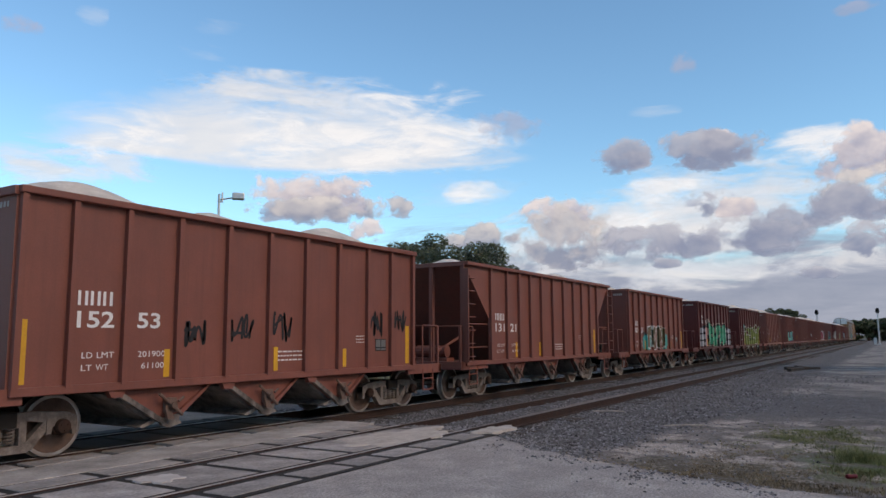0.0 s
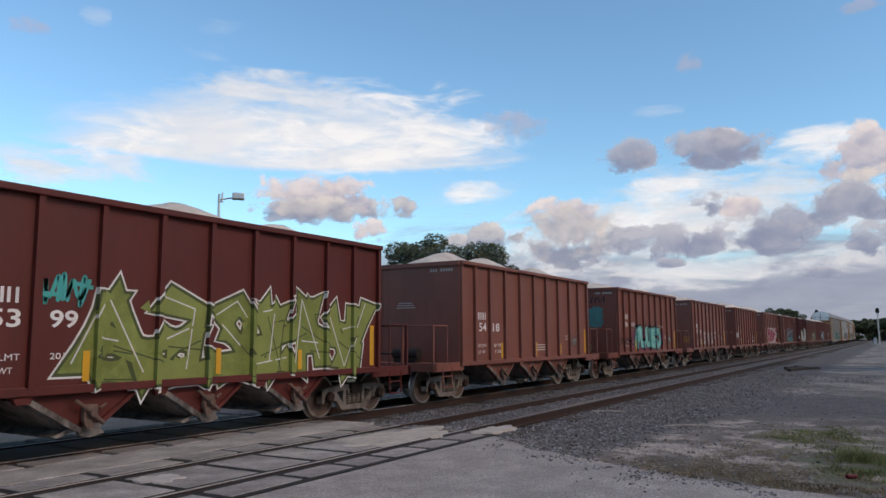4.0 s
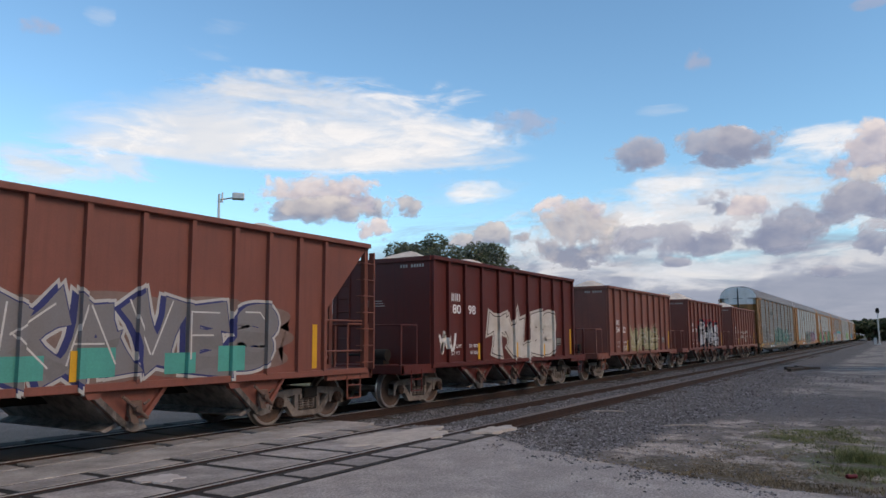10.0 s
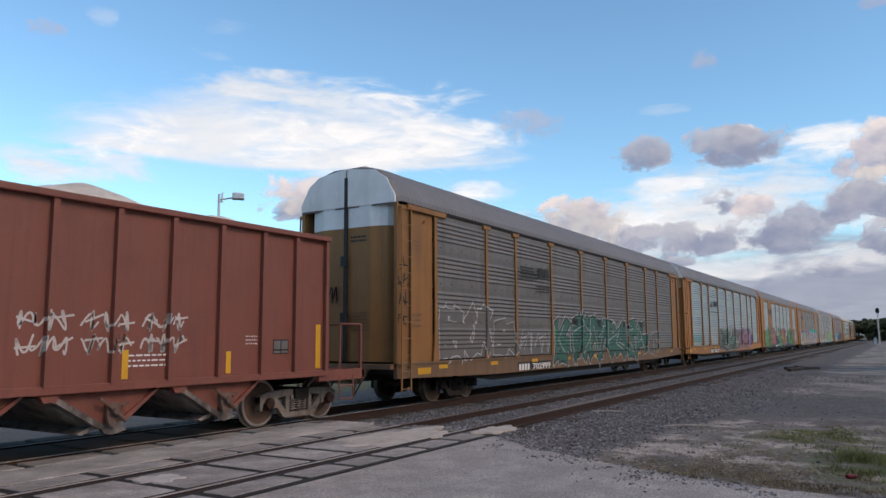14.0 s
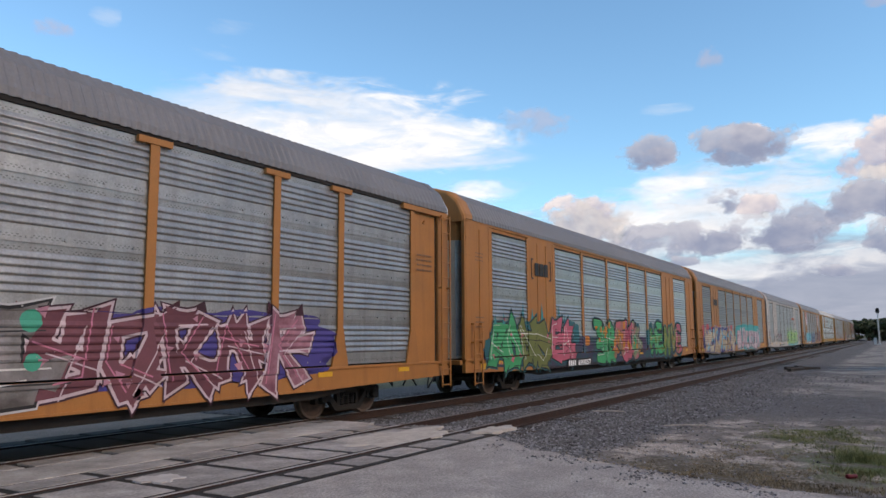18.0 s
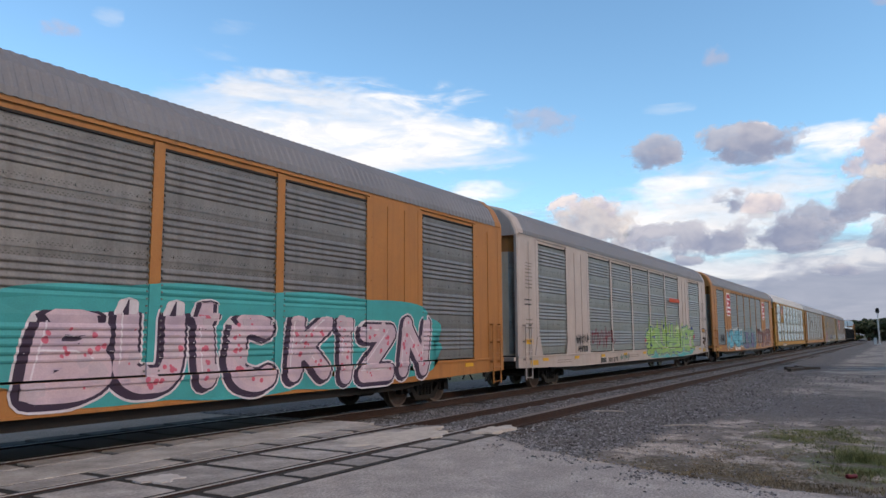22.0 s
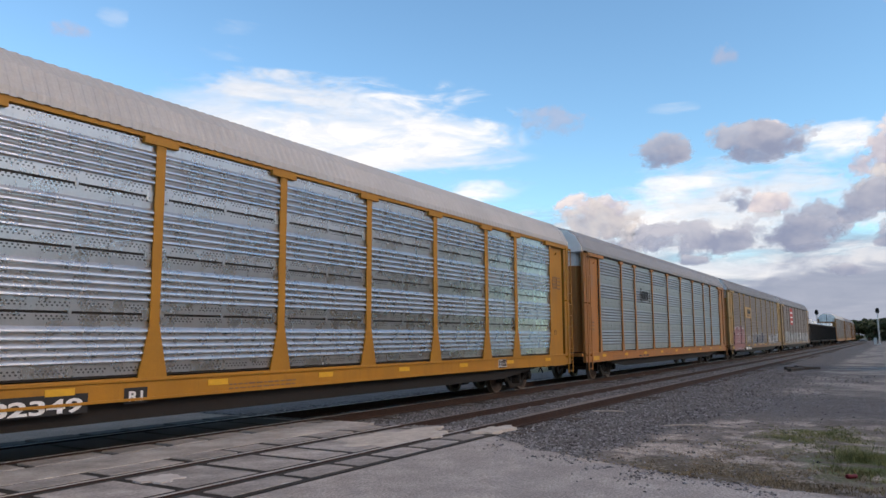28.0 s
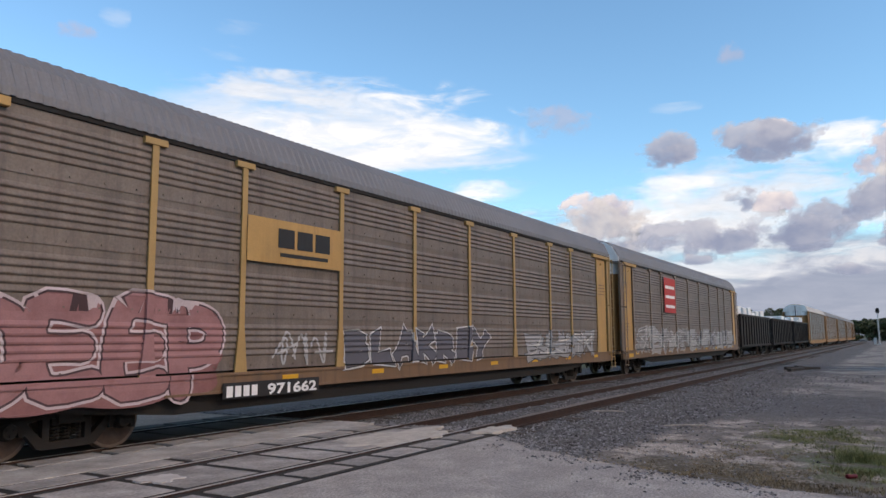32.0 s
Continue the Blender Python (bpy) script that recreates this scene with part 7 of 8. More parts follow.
    for x in (-11.95, -9.3, 8.95, 11.8):
        part("post_foot", shape("cream_post_foot", foot_mesh), M_CREAM, c, m=Matrix.Translation((x, -A_Y, 0)))
    solid("placard_frame", lambda bm: box(bm, 12.10, 12.80, RY - 0.006, RY - 0.002, 1.95, 2.21), M_BLACK, c, "black edge of the placard")
    solid("stamp", lambda bm: lathe_flat(bm, 12.35, 2.42, 0.13, RY - 0.006), spray((0.16, 0.17, 0.15)), c, "round green-grey stamp")
    solid("hand_brake", lambda bm: (box(bm, 12.28, 12.52, -1.60, -1.53, 1.28, 1.44, 0.02), tube(bm, (12.36, -1.64, 1.62), (12.36, -1.53, 1.62), 0.06, 10), tube(bm, (12.40, -1.62, 1.60), (12.46, -1.62, 1.40), 0.025, 6), tube(bm, (12.32, -1.62, 1.30), (12.32, -1.62, 0.62), 0.014, 6), box(bm, 12.46, 12.62, -1.62, -1.54, 1.60, 1.66, 0.01)), M_WHEEL, c, "rusty hand brake gear")
    solid("notice", lambda bm: box(bm, 12.15, 12.72, -1.575, -1.546, 0.80, 1.0), M_YELLOW, c, "orange-yellow reflector plate")
    c = cars[5]
    scribble(c, -11.1, -9.8, 1.25, 1.95, 6, BLACK3, ON, 90, 0.045)
    graffiti(c, "HOMISH", -9.0, -3.1, 0.86, 2.22, (0.045, 0.255, 0.36), (0.012, 0.03, 0.05), (0.55, 0.55, 0.53), ON, 91, (0.10, 0.40, 0.50), 0.46, 0.27, 0.20, None, 1.0, 1.2, 0.28, False, (-0.08, 0.02), (0.30, 0.55, 0.62), 0.13)
    wild(c, -2.7, 3.2, 0.75, 2.1, 5, ((0.04, 0.24, 0.22), (0.10, 0.07, 0.18)), (0.015, 0.06, 0.08), (0.42, 0.44, 0.43), ON, 92, 0.24, None, (0.04, 0.24, 0.22))
    graffiti(c, "TOKER", 4.1, 11.7, 0.74, 2.36, (0.115, 0.028, 0.022), (0.022, 0.012, 0.012), (0.46, 0.44, 0.42), ON, 93, (0.20, 0.085, 0.07), 0.42, 0.22, 0.12, None, 0.90, 1.0, 0.35, False, (-0.10, 0.03), None, 0.09)
    for k, (x0, x1, z0, z1) in enumerate(((-8.78, -7.2, 3.15, 4.75), (7.2, 8.6, 3.15, 4.7))):
        def octagon(bm, grow, y):
            cx, cz, rx, rz = (x0 + x1) / 2, (z0 + z1) / 2, (x1 - x0) / 2 - grow, (z1 - z0) / 2 - grow
            bm.faces.new([bm.verts.new((cx + sx * rx, y, cz + sz * rz)) for sx, sz in ((-1, -0.6), (-0.6, -1), (0.6, -1), (1, -0.6), (1, 0.6), (0.6, 1), (-0.6, 1), (-1, 0.6))])
        em = solid("emblem", lambda bm: octagon(bm, 0.0, RY - 0.006), M_WHITE, c, "white-edged red octagon emblem")
        solid("emblem_field", lambda bm: octagon(bm, 0.07, RY - 0.010), spray((0.42, 0.02, 0.03)), em)
        for j in range(4):
            z, u = z1 - 0.52 - j * 0.29, x0 + 0.26 + 0.05 * j
            solid("emblem_initial", lambda bm: box(bm, u, u + 0.19, RY - 0.016, RY - 0.012, z, z + 0.24), M_WHITE, em)
            solid("emblem_bar", lambda bm: box(bm, u + 0.23, x1 - (0.30, 0.62, 0.18, 0.34)[j], RY - 0.016, RY - 0.012, z + 0.02, z + 0.15), M_WHITE, em)
    sill_number(c, "696610", -6.0, -3.9, False)
    c = cars[6]
    def shield(bm, x, y, k, top):
        bm.faces.new([bm.verts.new((x + px * k, y, 4.32 + pz * k)) for px, pz in ((-0.42, top), (0.42, top), (0.42, -0.15), (0.30, -0.42), (0.0, -0.52), (-0.30, -0.42), (-0.42, -0.15))])
    em = solid("emblem", lambda bm: shield(bm, -8.0, RY - 0.006, 1.0, 0.5), M_WHITE, c, "shield emblem with red stripes and blue head")
    solid("emblem_field", lambda bm: box(bm, -8.40, -7.60, RY - 0.012, RY - 0.009, 4.45, 4.80), spray(BLUE), em)
    for j in range(6):
        solid("emblem_bar", lambda bm: box(bm, -8.36 + j * 0.13, -8.30 + j * 0.13, RY - 0.012, RY - 0.009, 3.92, 4.42), spray((0.42, 0.03, 0.04)), em)
    lettering(c, "BUILDING AMERICA", -8.7, 3.52, 0.13, M_BLACK, RY - 0.006, 1.5, "slogan")
    sill_number(c, "982349", -8.1, -5.35)
    plate = solid("data_plate", lambda bm: box(bm, 7.75, 8.27, -1.549, -1.541, 0.80, 1.08), M_WHITE, c, "black data plate with white rules")
    for u0, u1, v0, v1 in ((7.765, 8.05, 0.865, 1.065), (8.065, 8.145, 0.96, 1.065), (8.16, 8.255, 0.96, 1.065), (8.065, 8.145, 0.865, 0.945), (8.16, 8.255, 0.865, 0.945), (7.765, 8.255, 0.815, 0.85)):
        solid("plate_field", lambda bm: box(bm, u0, u1, -1.553, -1.549, v0, v1), M_BLACK, plate)
    for j in range(4):
        solid("plate_line", lambda bm: box(bm, 7.79, 8.02 - 0.05 * (j % 2), -1.5555, -1.553, 1.03 - 0.045 * j, 1.043 - 0.045 * j), M_WHITE, plate)
    for u0, u1, v0, v1, rows in ((12.02, 12.40, 3.45, 3.80, 4), (12.10, 12.27, 1.80, 1.96, 3)):
        for a0, a1, b0, b1 in ((u0, u1, v0, v0 + 0.014), (u0, u1, v1 - 0.014, v1), (u0, u0 + 0.014, v0 + 0.014, v1 - 0.014), (u1 - 0.014, u1, v0 + 0.014, v1 - 0.014)):
            solid("stencil_frame", lambda bm: box(bm, a0, a1, -1.5045, -1.5005, b0, b1), M_BLACK, c, "black stencilled box")
        for j in range(rows):
            z = v1 - (v1 - v0) * (j + 0.9) / (rows + 0.6)
            solid("print_line", lambda bm: box(bm, u0 + 0.04, u1 - 0.04 - 0.05 * (j % 2) * (u1 - u0), -1.5045, -1.5005, z, z + 0.018), M_GRIME, c, "small worn print")
    solid("number_plate", lambda bm: box(bm, -4.68, -4.27, -1.546, -1.54, 0.74, 0.98), M_BLACK, c, "black number plate")
    lettering(c, "R1", -4.6, 0.78, 0.15, M_WHITE, -1.549, 0.25, "lettering", 0.006)
    c = cars[7]
    block_mark(c, -6.25, -4.8, 3.2, 3.95, M_BLACK, 3, RY - 0.035)
    sill_number(c, "7479", -6.7, -5.1, False, M_BLACK)
    c = cars[8]
    solid("sprayed_ground", lambda bm: blob(bm, -12.1, -7.4, 0.68, 2.1, ON + 0.004, 14, 90, 0.12), spray((0.19, 0.075, 0.075), (0.24, 0.11, 0.105)), c, "faded red sprayed ground")
    graffiti(c, "DEEP", -12.0, -7.4, 0.72, 2.4, (0.25, 0.115, 0.115), (0.06, 0.03, 0.035), (0.48, 0.40, 0.41), ON, 101, (0.30, 0.15, 0.15), 0.40, 0.22, 0.12, None, 0.84, 1.6, 0.1, True, None, None, 0.07)
    graffiti(c, "BLAKREY", -4.1, 2.5, 1.10, 1.92, (0.09, 0.09, 0.11), (0.03, 0.03, 0.035), (0.50, 0.50, 0.50), ON, 102, None, 0.46, 0.30, 0.22, None, 0.80, 1.2, 0.5)
    scribble(c, -6.1, -4.5, 1.2, 1.9, 3, (0.36, 0.36, 0.36), ON, 103, 0.05)
    wild(c, 5.0, 11.2, 1.05, 1.9, 5, ((0.33, 0.33, 0.34), (0.25, 0.26, 0.27)), (0.06, 0.06, 0.06), None, ON, 104, 0.24)
    solid("emblem_board", lambda bm: box(bm, -6.95, -4.25, RY - 0.046, RY - 0.04, 3.15, 4.0), M_STRAW_PAINT, c, "pale yellow board with dark emblem")
    block_mark(c, -6.2, -4.6, 3.2, 3.95, M_BLACK, 3, RY - 0.048, False, True)
    sill_number(c, "971662", -7.35, -5.0, True, None, 4, -1.596)
    c = cars[9]
    solid("sign", lambda bm: box(bm, -6.6, -4.4, RY - 0.046, RY - 0.04, 2.95, 4.75), spray((0.45, 0.04, 0.035)), c, "red sign")
    for j in range(3):
        solid("sign_bar", lambda bm: box(bm, -6.4, -4.6, RY - 0.052, RY - 0.048, 3.2 + j * 0.5, 3.35 + j * 0.5), M_WHITE, c)
    wild(c, -11.6, 11.4, 1.0, 2.1, 12, ((0.05, 0.05, 0.05), (0.30, 0.30, 0.30)), (0.36, 0.36, 0.36), None, ON, 111, 0.26)
    for k, c in enumerate(cars):
        if A[k][1] == "c":
            end_rows(c, -A_HALF - 0.047, -0.32, 2.2, 0.35, 0.9, 8, M_GRIME, 70 + k)
            on_end(c, "notice", lambda bm: box(bm, 0.0, 0.34, -0.008, 0.004, 0.0, 0.26), M_WHITE, "small white notice", -A_HALF - 0.05, -0.42, 4.85)
            end_rows(c, -A_HALF - 0.059, -0.45, 4.9, 0.28, 0.2, 2, M_BLACK, 90 + k)
            end_rows(c, -A_HALF - 0.047, -0.30, 3.9, 0.42, 0.3, 2, M_BLACK, 80 + k)
        else:
            end_rows(c, -A_HALF - 0.052, -0.15, 4.1, 0.5, 0.2, 2, M_BLACK, 70 + k)
            end_rows(c, -A_HALF - 0.052, -0.15, 1.9, 0.55, 0.5, 6, M_GRIME, 80 + k)
            end_tag(c, BLACK3, -A_HALF - 0.055, 0.55, 2.6, 0.35, 0.45, 2, 90 + k, 0.035)
        bars(c, -12.9, 2.0, 0.5, 0.4, 3, M_GRIME if k != 4 else M_STEEL, RY + (0.03 if A[k][1] == "t" else -0.005))
        bars(c, -12.9, 3.9, 0.45, 0.3, 3, M_GRIME if k != 4 else M_STEEL, RY + (0.03 if A[k][1] == "t" else -0.005))
        if k not in (2, 3):
            bars(c, -10.4, 0.84, 1.3, 0.14, 2, M_GRIME if k != 4 else M_STEEL, -1.546)
            bars(c, -2.6, 0.84, 1.7, 0.14, 2, M_GRIME if k != 4 else M_STEEL, -1.546)
        if A[k][1] == "t":
            bars(c, 12.0, 3.4, 0.7, 0.5, 4, M_GRIME, RY + 0.03)
        solid("notice", lambda bm: box(bm, -12.6, -12.0, -1.546, -1.54, 0.82, 0.98), M_YELLOW, c, "yellow notice")


def make_tail():
    s = RACK_AT[-1] + 14.2
    for i in range(3):
        car = gondola_car("black open gondola car with pale goods", M_DARK)
        TRAIN.append((car, s + 8.4 + i * 17.0, 5.6))
    s += 3 * 17.0
    for i in range(5):
        car = rack_car("yellow-brown auto rack car far down the line", "t", M_OCHRE, M_GALV_OLD if i % 2 else M_GALV_GRIMY, M_ROOF_PALE if i == 0 else M_ROOF, M_OCHRE, M_WHITE, slim=True)
        TRAIN.append((car, s + 14.2 + i * 28.4, 9.9))


make_hoppers()
make_racks()
make_tail()


# ---- sky: clouds far beyond everything ----
def cloud_material(kind, lit, shade, peak, soft):
    """Cloud as a thin glowing veil: its density is broken up by noise, its lit side lies up and towards the sun."""
    lit, shade = [tuple(c * k for c, k in zip(q, (0.90, 1.0, 1.12))) for q in (lit, shade)]
    m = bpy.data.materials.new(kind + "_cloud")
    m.use_nodes = True
    n, l = m.node_tree.nodes, m.node_tree.links
    n.remove(n["Principled BSDF"])
    co, info = n.new("ShaderNodeTexCoord"), n.new("ShaderNodeObjectInfo")

    def calc(op, a, b=None, c=None):
        k = n.new("ShaderNodeMath")
        k.operation = op
        for i, q in enumerate((a, b, c)):
            if q is None:
                continue
            if isinstance(q, (int, float)):
                k.inputs[i].default_value = q
            else:
                l.new(q, k.inputs[i])
        return k.outputs[0]

    seed = calc("MULTIPLY", info.outputs["Random"], 50.0)
    # sizes along the veil in units of 100 m keep the billows alike on large and small clouds
    size = n.new("ShaderNodeVectorMath")
    size.operation = "MULTIPLY"
    l.new(co.outputs["Generated"], size.inputs[0])
    uvw = n.new("ShaderNodeVectorMath")
    uvw.operation = "MULTIPLY_ADD"
    l.new(co.outputs["Generated"], uvw.inputs[0])
    uvw.inputs[1].default_value, uvw.inputs[2].default_value = (2, 2, 0), (-1, -1, 0)
    sep = n.new("ShaderNodeSeparateXYZ")
    l.new(uvw.outputs[0], sep.inputs[0])
    u, v = sep.outputs[0], sep.outputs[1]

    def billow(shift, scale, stretch, detail=9):
        mp = n.new("ShaderNodeMapping")
        mp.inputs["Location"].default_value = shift
        mp.inputs["Scale"].default_value = (stretch[0] * scale, stretch[1] * scale, 0)
        l.new(co.outputs["Object"], mp.inputs["Vector"])
        t = n.new("ShaderNodeTexNoise")
        t.noise_dimensions = "4D"
        t.inputs["Scale"].default_value, t.inputs["Detail"].default_value = 1.0, detail
        t.inputs["Roughness"].default_value = 0.57 if kind == "heap" else 0.60
        t.inputs["Distortion"].default_value = 0.25 if kind == "heap" else 0.6
        l.new(mp.outputs[0], t.inputs["Vector"])
        l.new(seed, t.inputs["W"])
        return t.outputs["Fac"]

    if kind == "heap":
        a, b = billow((0, 0, 0), 1 / 115, (1, 1.3)), billow((0.14, -0.24, 0), 1 / 115, (1, 1.3))
        low = calc("MAXIMUM", calc("MULTIPLY", v, -1.25), calc("MULTIPLY", v, 1.0))
        r2 = calc("ADD", calc("MULTIPLY", u, u), calc("MULTIPLY", low, low))
        body = calc("SUBTRACT", calc("MULTIPLY_ADD", a, 3.7, -1.02), calc("MULTIPLY", r2, 1.1))
        fine = a
        a, b = billow((0, 0, 0), 1 / 115, (1, 1.3), 3), billow((0.18, -0.30, 0), 1 / 115, (1, 1.3), 3)
    elif kind == "veil":
        a, b = billow((0, 0, 0), 1 / 190, (0.5, 1.7)), billow((0.1, -0.2, 0), 1 / 190, (0.5, 1.7))
        r2 = calc("ADD", calc("MULTIPLY", u, u), calc("MULTIPLY", v, v))
        body = calc("SUBTRACT", calc("MULTIPLY_ADD", a, 4.2, -1.15), calc("MULTIPLY", r2, 0.85))
    elif kind == "lens":
        # a lens of ice cloud: frayed above, cut off below
        a, b = billow((0, 0, 0), 1 / 420, (0.5, 1.7)), billow((0.1, -0.2, 0), 1 / 420, (0.5, 1.7))
        up = calc("ADD", calc("MAXIMUM", v, -0.35), 0.35)
        r2 = calc("ADD", calc("MULTIPLY", u, u), calc("MULTIPLY", up, up))
        body = calc("SUBTRACT", calc("MULTIPLY_ADD", a, 2.4, -0.06), calc("MULTIPLY", r2, 0.85))
        sag = calc("ADD", calc("MULTIPLY_ADD", calc("MULTIPLY", u, u), 0.30, -0.66), calc("MULTIPLY_ADD", a, 0.35, -0.17))
        low = n.new("ShaderNodeMapRange")
        low.interpolation_type = "SMOOTHSTEP"
        low.inputs["From Min"].default_value, low.inputs["From Max"].default_value = -0.04, 0.16
        l.new(calc("SUBTRACT", v, sag), low.inputs["Value"])
        body = calc("MULTIPLY", body, low.outputs[0])
    else:
        a, b = billow((0, 0, 0), 1 / 260, (0.35, 2.2)), billow((0.1, -0.2, 0), 1 / 260, (0.35, 2.2))
        fall = calc("SUBTRACT", 0.72, calc("MULTIPLY", v, 0.85))
        side = calc("POWER", calc("ABSOLUTE", u), 6.0)
        body = calc("SUBTRACT", calc("ADD", fall, calc("MULTIPLY_ADD", a, 1.3, -0.65)), side)
    edge = n.new("ShaderNodeMapRange")
    edge.interpolation_type = "SMOOTHSTEP"
    edge.inputs["From Min"].default_value, edge.inputs["From Max"].default_value, edge.inputs["To Max"].default_value = 0.20, 0.20 + soft, peak
    l.new(body, edge.inputs["Value"])
    # nothing is left at the rim of the veil
    rim = n.new("ShaderNodeMapRange")
    rim.interpolation_type = "SMOOTHSTEP"
    rim.inputs["From Min"].default_value, rim.inputs["From Max"].default_value, rim.inputs["To Min"].default_value, rim.inputs["To Max"].default_value = 0.80, 0.99, 1.0, 0.0
    far = calc("MAXIMUM", calc("ABSOLUTE", u), calc("ABSOLUTE", v)) if kind != "haze" else calc("MAXIMUM", calc("ABSOLUTE", u), v)
    l.new(far, rim.inputs["Value"])
    alpha = calc("MULTIPLY", edge.outputs[0], rim.outputs[0])
    light = calc("ADD", calc("MULTIPLY", calc("SUBTRACT", a, b), 1.9 if kind == "heap" else 1.5), calc("MULTIPLY_ADD", v, 0.62 if kind == "heap" else -0.15, 0.45))
    light = calc("SUBTRACT", light, calc("MULTIPLY", calc("SUBTRACT", body, 0.45), 0.22 if kind == "heap" else -0.35))
    ramp = n.new("ShaderNodeValToRGB")
    ramp.color_ramp.elements[0].position, ramp.color_ramp.elements[0].color = 0.12, (*shade, 1)
    ramp.color_ramp.elements[1].position, ramp.color_ramp.elements[1].color = 0.95, (*lit, 1)
    l.new(light, ramp.inputs[0])
    glow, clear, mix = n.new("ShaderNodeEmission"), n.new("ShaderNodeBsdfTransparent"), n.new("ShaderNodeMixShader")
    l.new(ramp.outputs[0], glow.inputs["Color"])
    l.new(alpha, mix.inputs[0])
    l.new(clear.outputs[0], mix.inputs[1])
    l.new(glow.outputs[0], mix.inputs[2])
    l.new(mix.outputs[0], n["Material Output"].inputs["Surface"])
    return m


CLOUDS = []  # (cloud, azimuth, elevation, distance, drift in degrees over the clip)
GREY_MAUVE, PINK_WHITE, WHITE_LIT = (0.215, 0.242, 0.32), (0.56, 0.52, 0.50), (0.65, 0.655, 0.66)
SKY_MATS = {
    "heap": cloud_material("heap", PINK_WHITE, GREY_MAUVE, 0.94, 0.46),
    "dark_heap": cloud_material("heap", (0.40, 0.405, 0.455), (0.20, 0.232, 0.325), 0.92, 0.46),
    "bright_heap": cloud_material("heap", (0.66, 0.59, 0.57), (0.31, 0.31, 0.39), 0.95, 0.46),
    "faint": cloud_material("heap", (0.40, 0.38, 0.45), (0.30, 0.33, 0.43), 0.55, 0.8),
    "veil": cloud_material("veil", WHITE_LIT, (0.50, 0.56, 0.64), 0.72, 1.0),
    "bright_veil": cloud_material("veil", (0.76, 0.755, 0.75), (0.64, 0.66, 0.69), 0.90, 1.1),
    "wisp": cloud_material("veil", WHITE_LIT, (0.50, 0.56, 0.64), 0.24, 1.2),
    "haze": cloud_material("haze", (0.285, 0.305, 0.382), (0.19, 0.22, 0.302), 0.97, 0.6),
    "lens": cloud_material("lens", (0.66, 0.665, 0.67), (0.52, 0.57, 0.64), 0.90, 1.0),
}


def sky_pose(az, el, dist):
    a, e = radians(az), radians(el)
    out = Vector((math.cos(a) * math.cos(e), math.sin(a) * math.cos(e), math.sin(e)))
    right = Vector((math.sin(a), -math.cos(a), 0))
    up = right.cross(out)
    m = Matrix((right, up, -out)).transposed().to_4x4()
    return Matrix.Translation(EYE + out * dist) @ m


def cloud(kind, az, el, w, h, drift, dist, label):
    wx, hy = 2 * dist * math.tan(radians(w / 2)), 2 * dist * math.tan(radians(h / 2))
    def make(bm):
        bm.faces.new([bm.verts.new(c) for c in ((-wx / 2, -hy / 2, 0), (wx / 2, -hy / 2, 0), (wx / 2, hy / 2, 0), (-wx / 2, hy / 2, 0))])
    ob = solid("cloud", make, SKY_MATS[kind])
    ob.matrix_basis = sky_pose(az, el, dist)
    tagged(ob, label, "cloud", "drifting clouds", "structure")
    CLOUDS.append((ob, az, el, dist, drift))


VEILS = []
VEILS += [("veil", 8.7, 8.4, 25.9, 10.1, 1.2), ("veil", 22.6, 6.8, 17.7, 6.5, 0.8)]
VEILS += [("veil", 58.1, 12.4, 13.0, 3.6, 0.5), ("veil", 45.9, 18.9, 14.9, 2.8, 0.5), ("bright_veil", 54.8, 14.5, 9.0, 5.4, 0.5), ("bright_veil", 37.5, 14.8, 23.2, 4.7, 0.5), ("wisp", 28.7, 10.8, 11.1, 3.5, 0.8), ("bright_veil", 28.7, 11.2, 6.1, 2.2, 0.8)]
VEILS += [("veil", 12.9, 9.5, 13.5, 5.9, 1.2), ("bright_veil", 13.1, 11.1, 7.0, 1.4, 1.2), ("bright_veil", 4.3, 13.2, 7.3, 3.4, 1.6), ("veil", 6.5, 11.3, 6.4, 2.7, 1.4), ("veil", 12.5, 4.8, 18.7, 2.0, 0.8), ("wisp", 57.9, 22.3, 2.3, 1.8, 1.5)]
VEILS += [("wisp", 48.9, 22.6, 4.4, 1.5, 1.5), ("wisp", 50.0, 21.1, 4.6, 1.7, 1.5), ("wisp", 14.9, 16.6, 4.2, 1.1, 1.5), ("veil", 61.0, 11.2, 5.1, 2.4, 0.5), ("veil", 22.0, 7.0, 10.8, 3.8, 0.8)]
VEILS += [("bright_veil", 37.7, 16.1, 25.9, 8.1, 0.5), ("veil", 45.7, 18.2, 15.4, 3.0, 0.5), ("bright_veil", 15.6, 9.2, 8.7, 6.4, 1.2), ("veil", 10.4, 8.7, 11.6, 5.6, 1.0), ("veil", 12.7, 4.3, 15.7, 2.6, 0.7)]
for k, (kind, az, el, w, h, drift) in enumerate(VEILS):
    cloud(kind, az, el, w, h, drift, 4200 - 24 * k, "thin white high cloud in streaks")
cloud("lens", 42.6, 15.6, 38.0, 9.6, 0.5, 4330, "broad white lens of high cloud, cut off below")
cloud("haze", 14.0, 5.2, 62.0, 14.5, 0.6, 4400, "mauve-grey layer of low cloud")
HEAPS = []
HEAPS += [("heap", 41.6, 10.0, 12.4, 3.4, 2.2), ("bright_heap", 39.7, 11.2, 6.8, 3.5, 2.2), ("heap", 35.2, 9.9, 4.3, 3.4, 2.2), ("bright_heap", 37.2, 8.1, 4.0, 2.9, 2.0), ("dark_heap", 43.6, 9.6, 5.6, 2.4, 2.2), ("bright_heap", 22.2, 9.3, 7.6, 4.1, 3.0)]
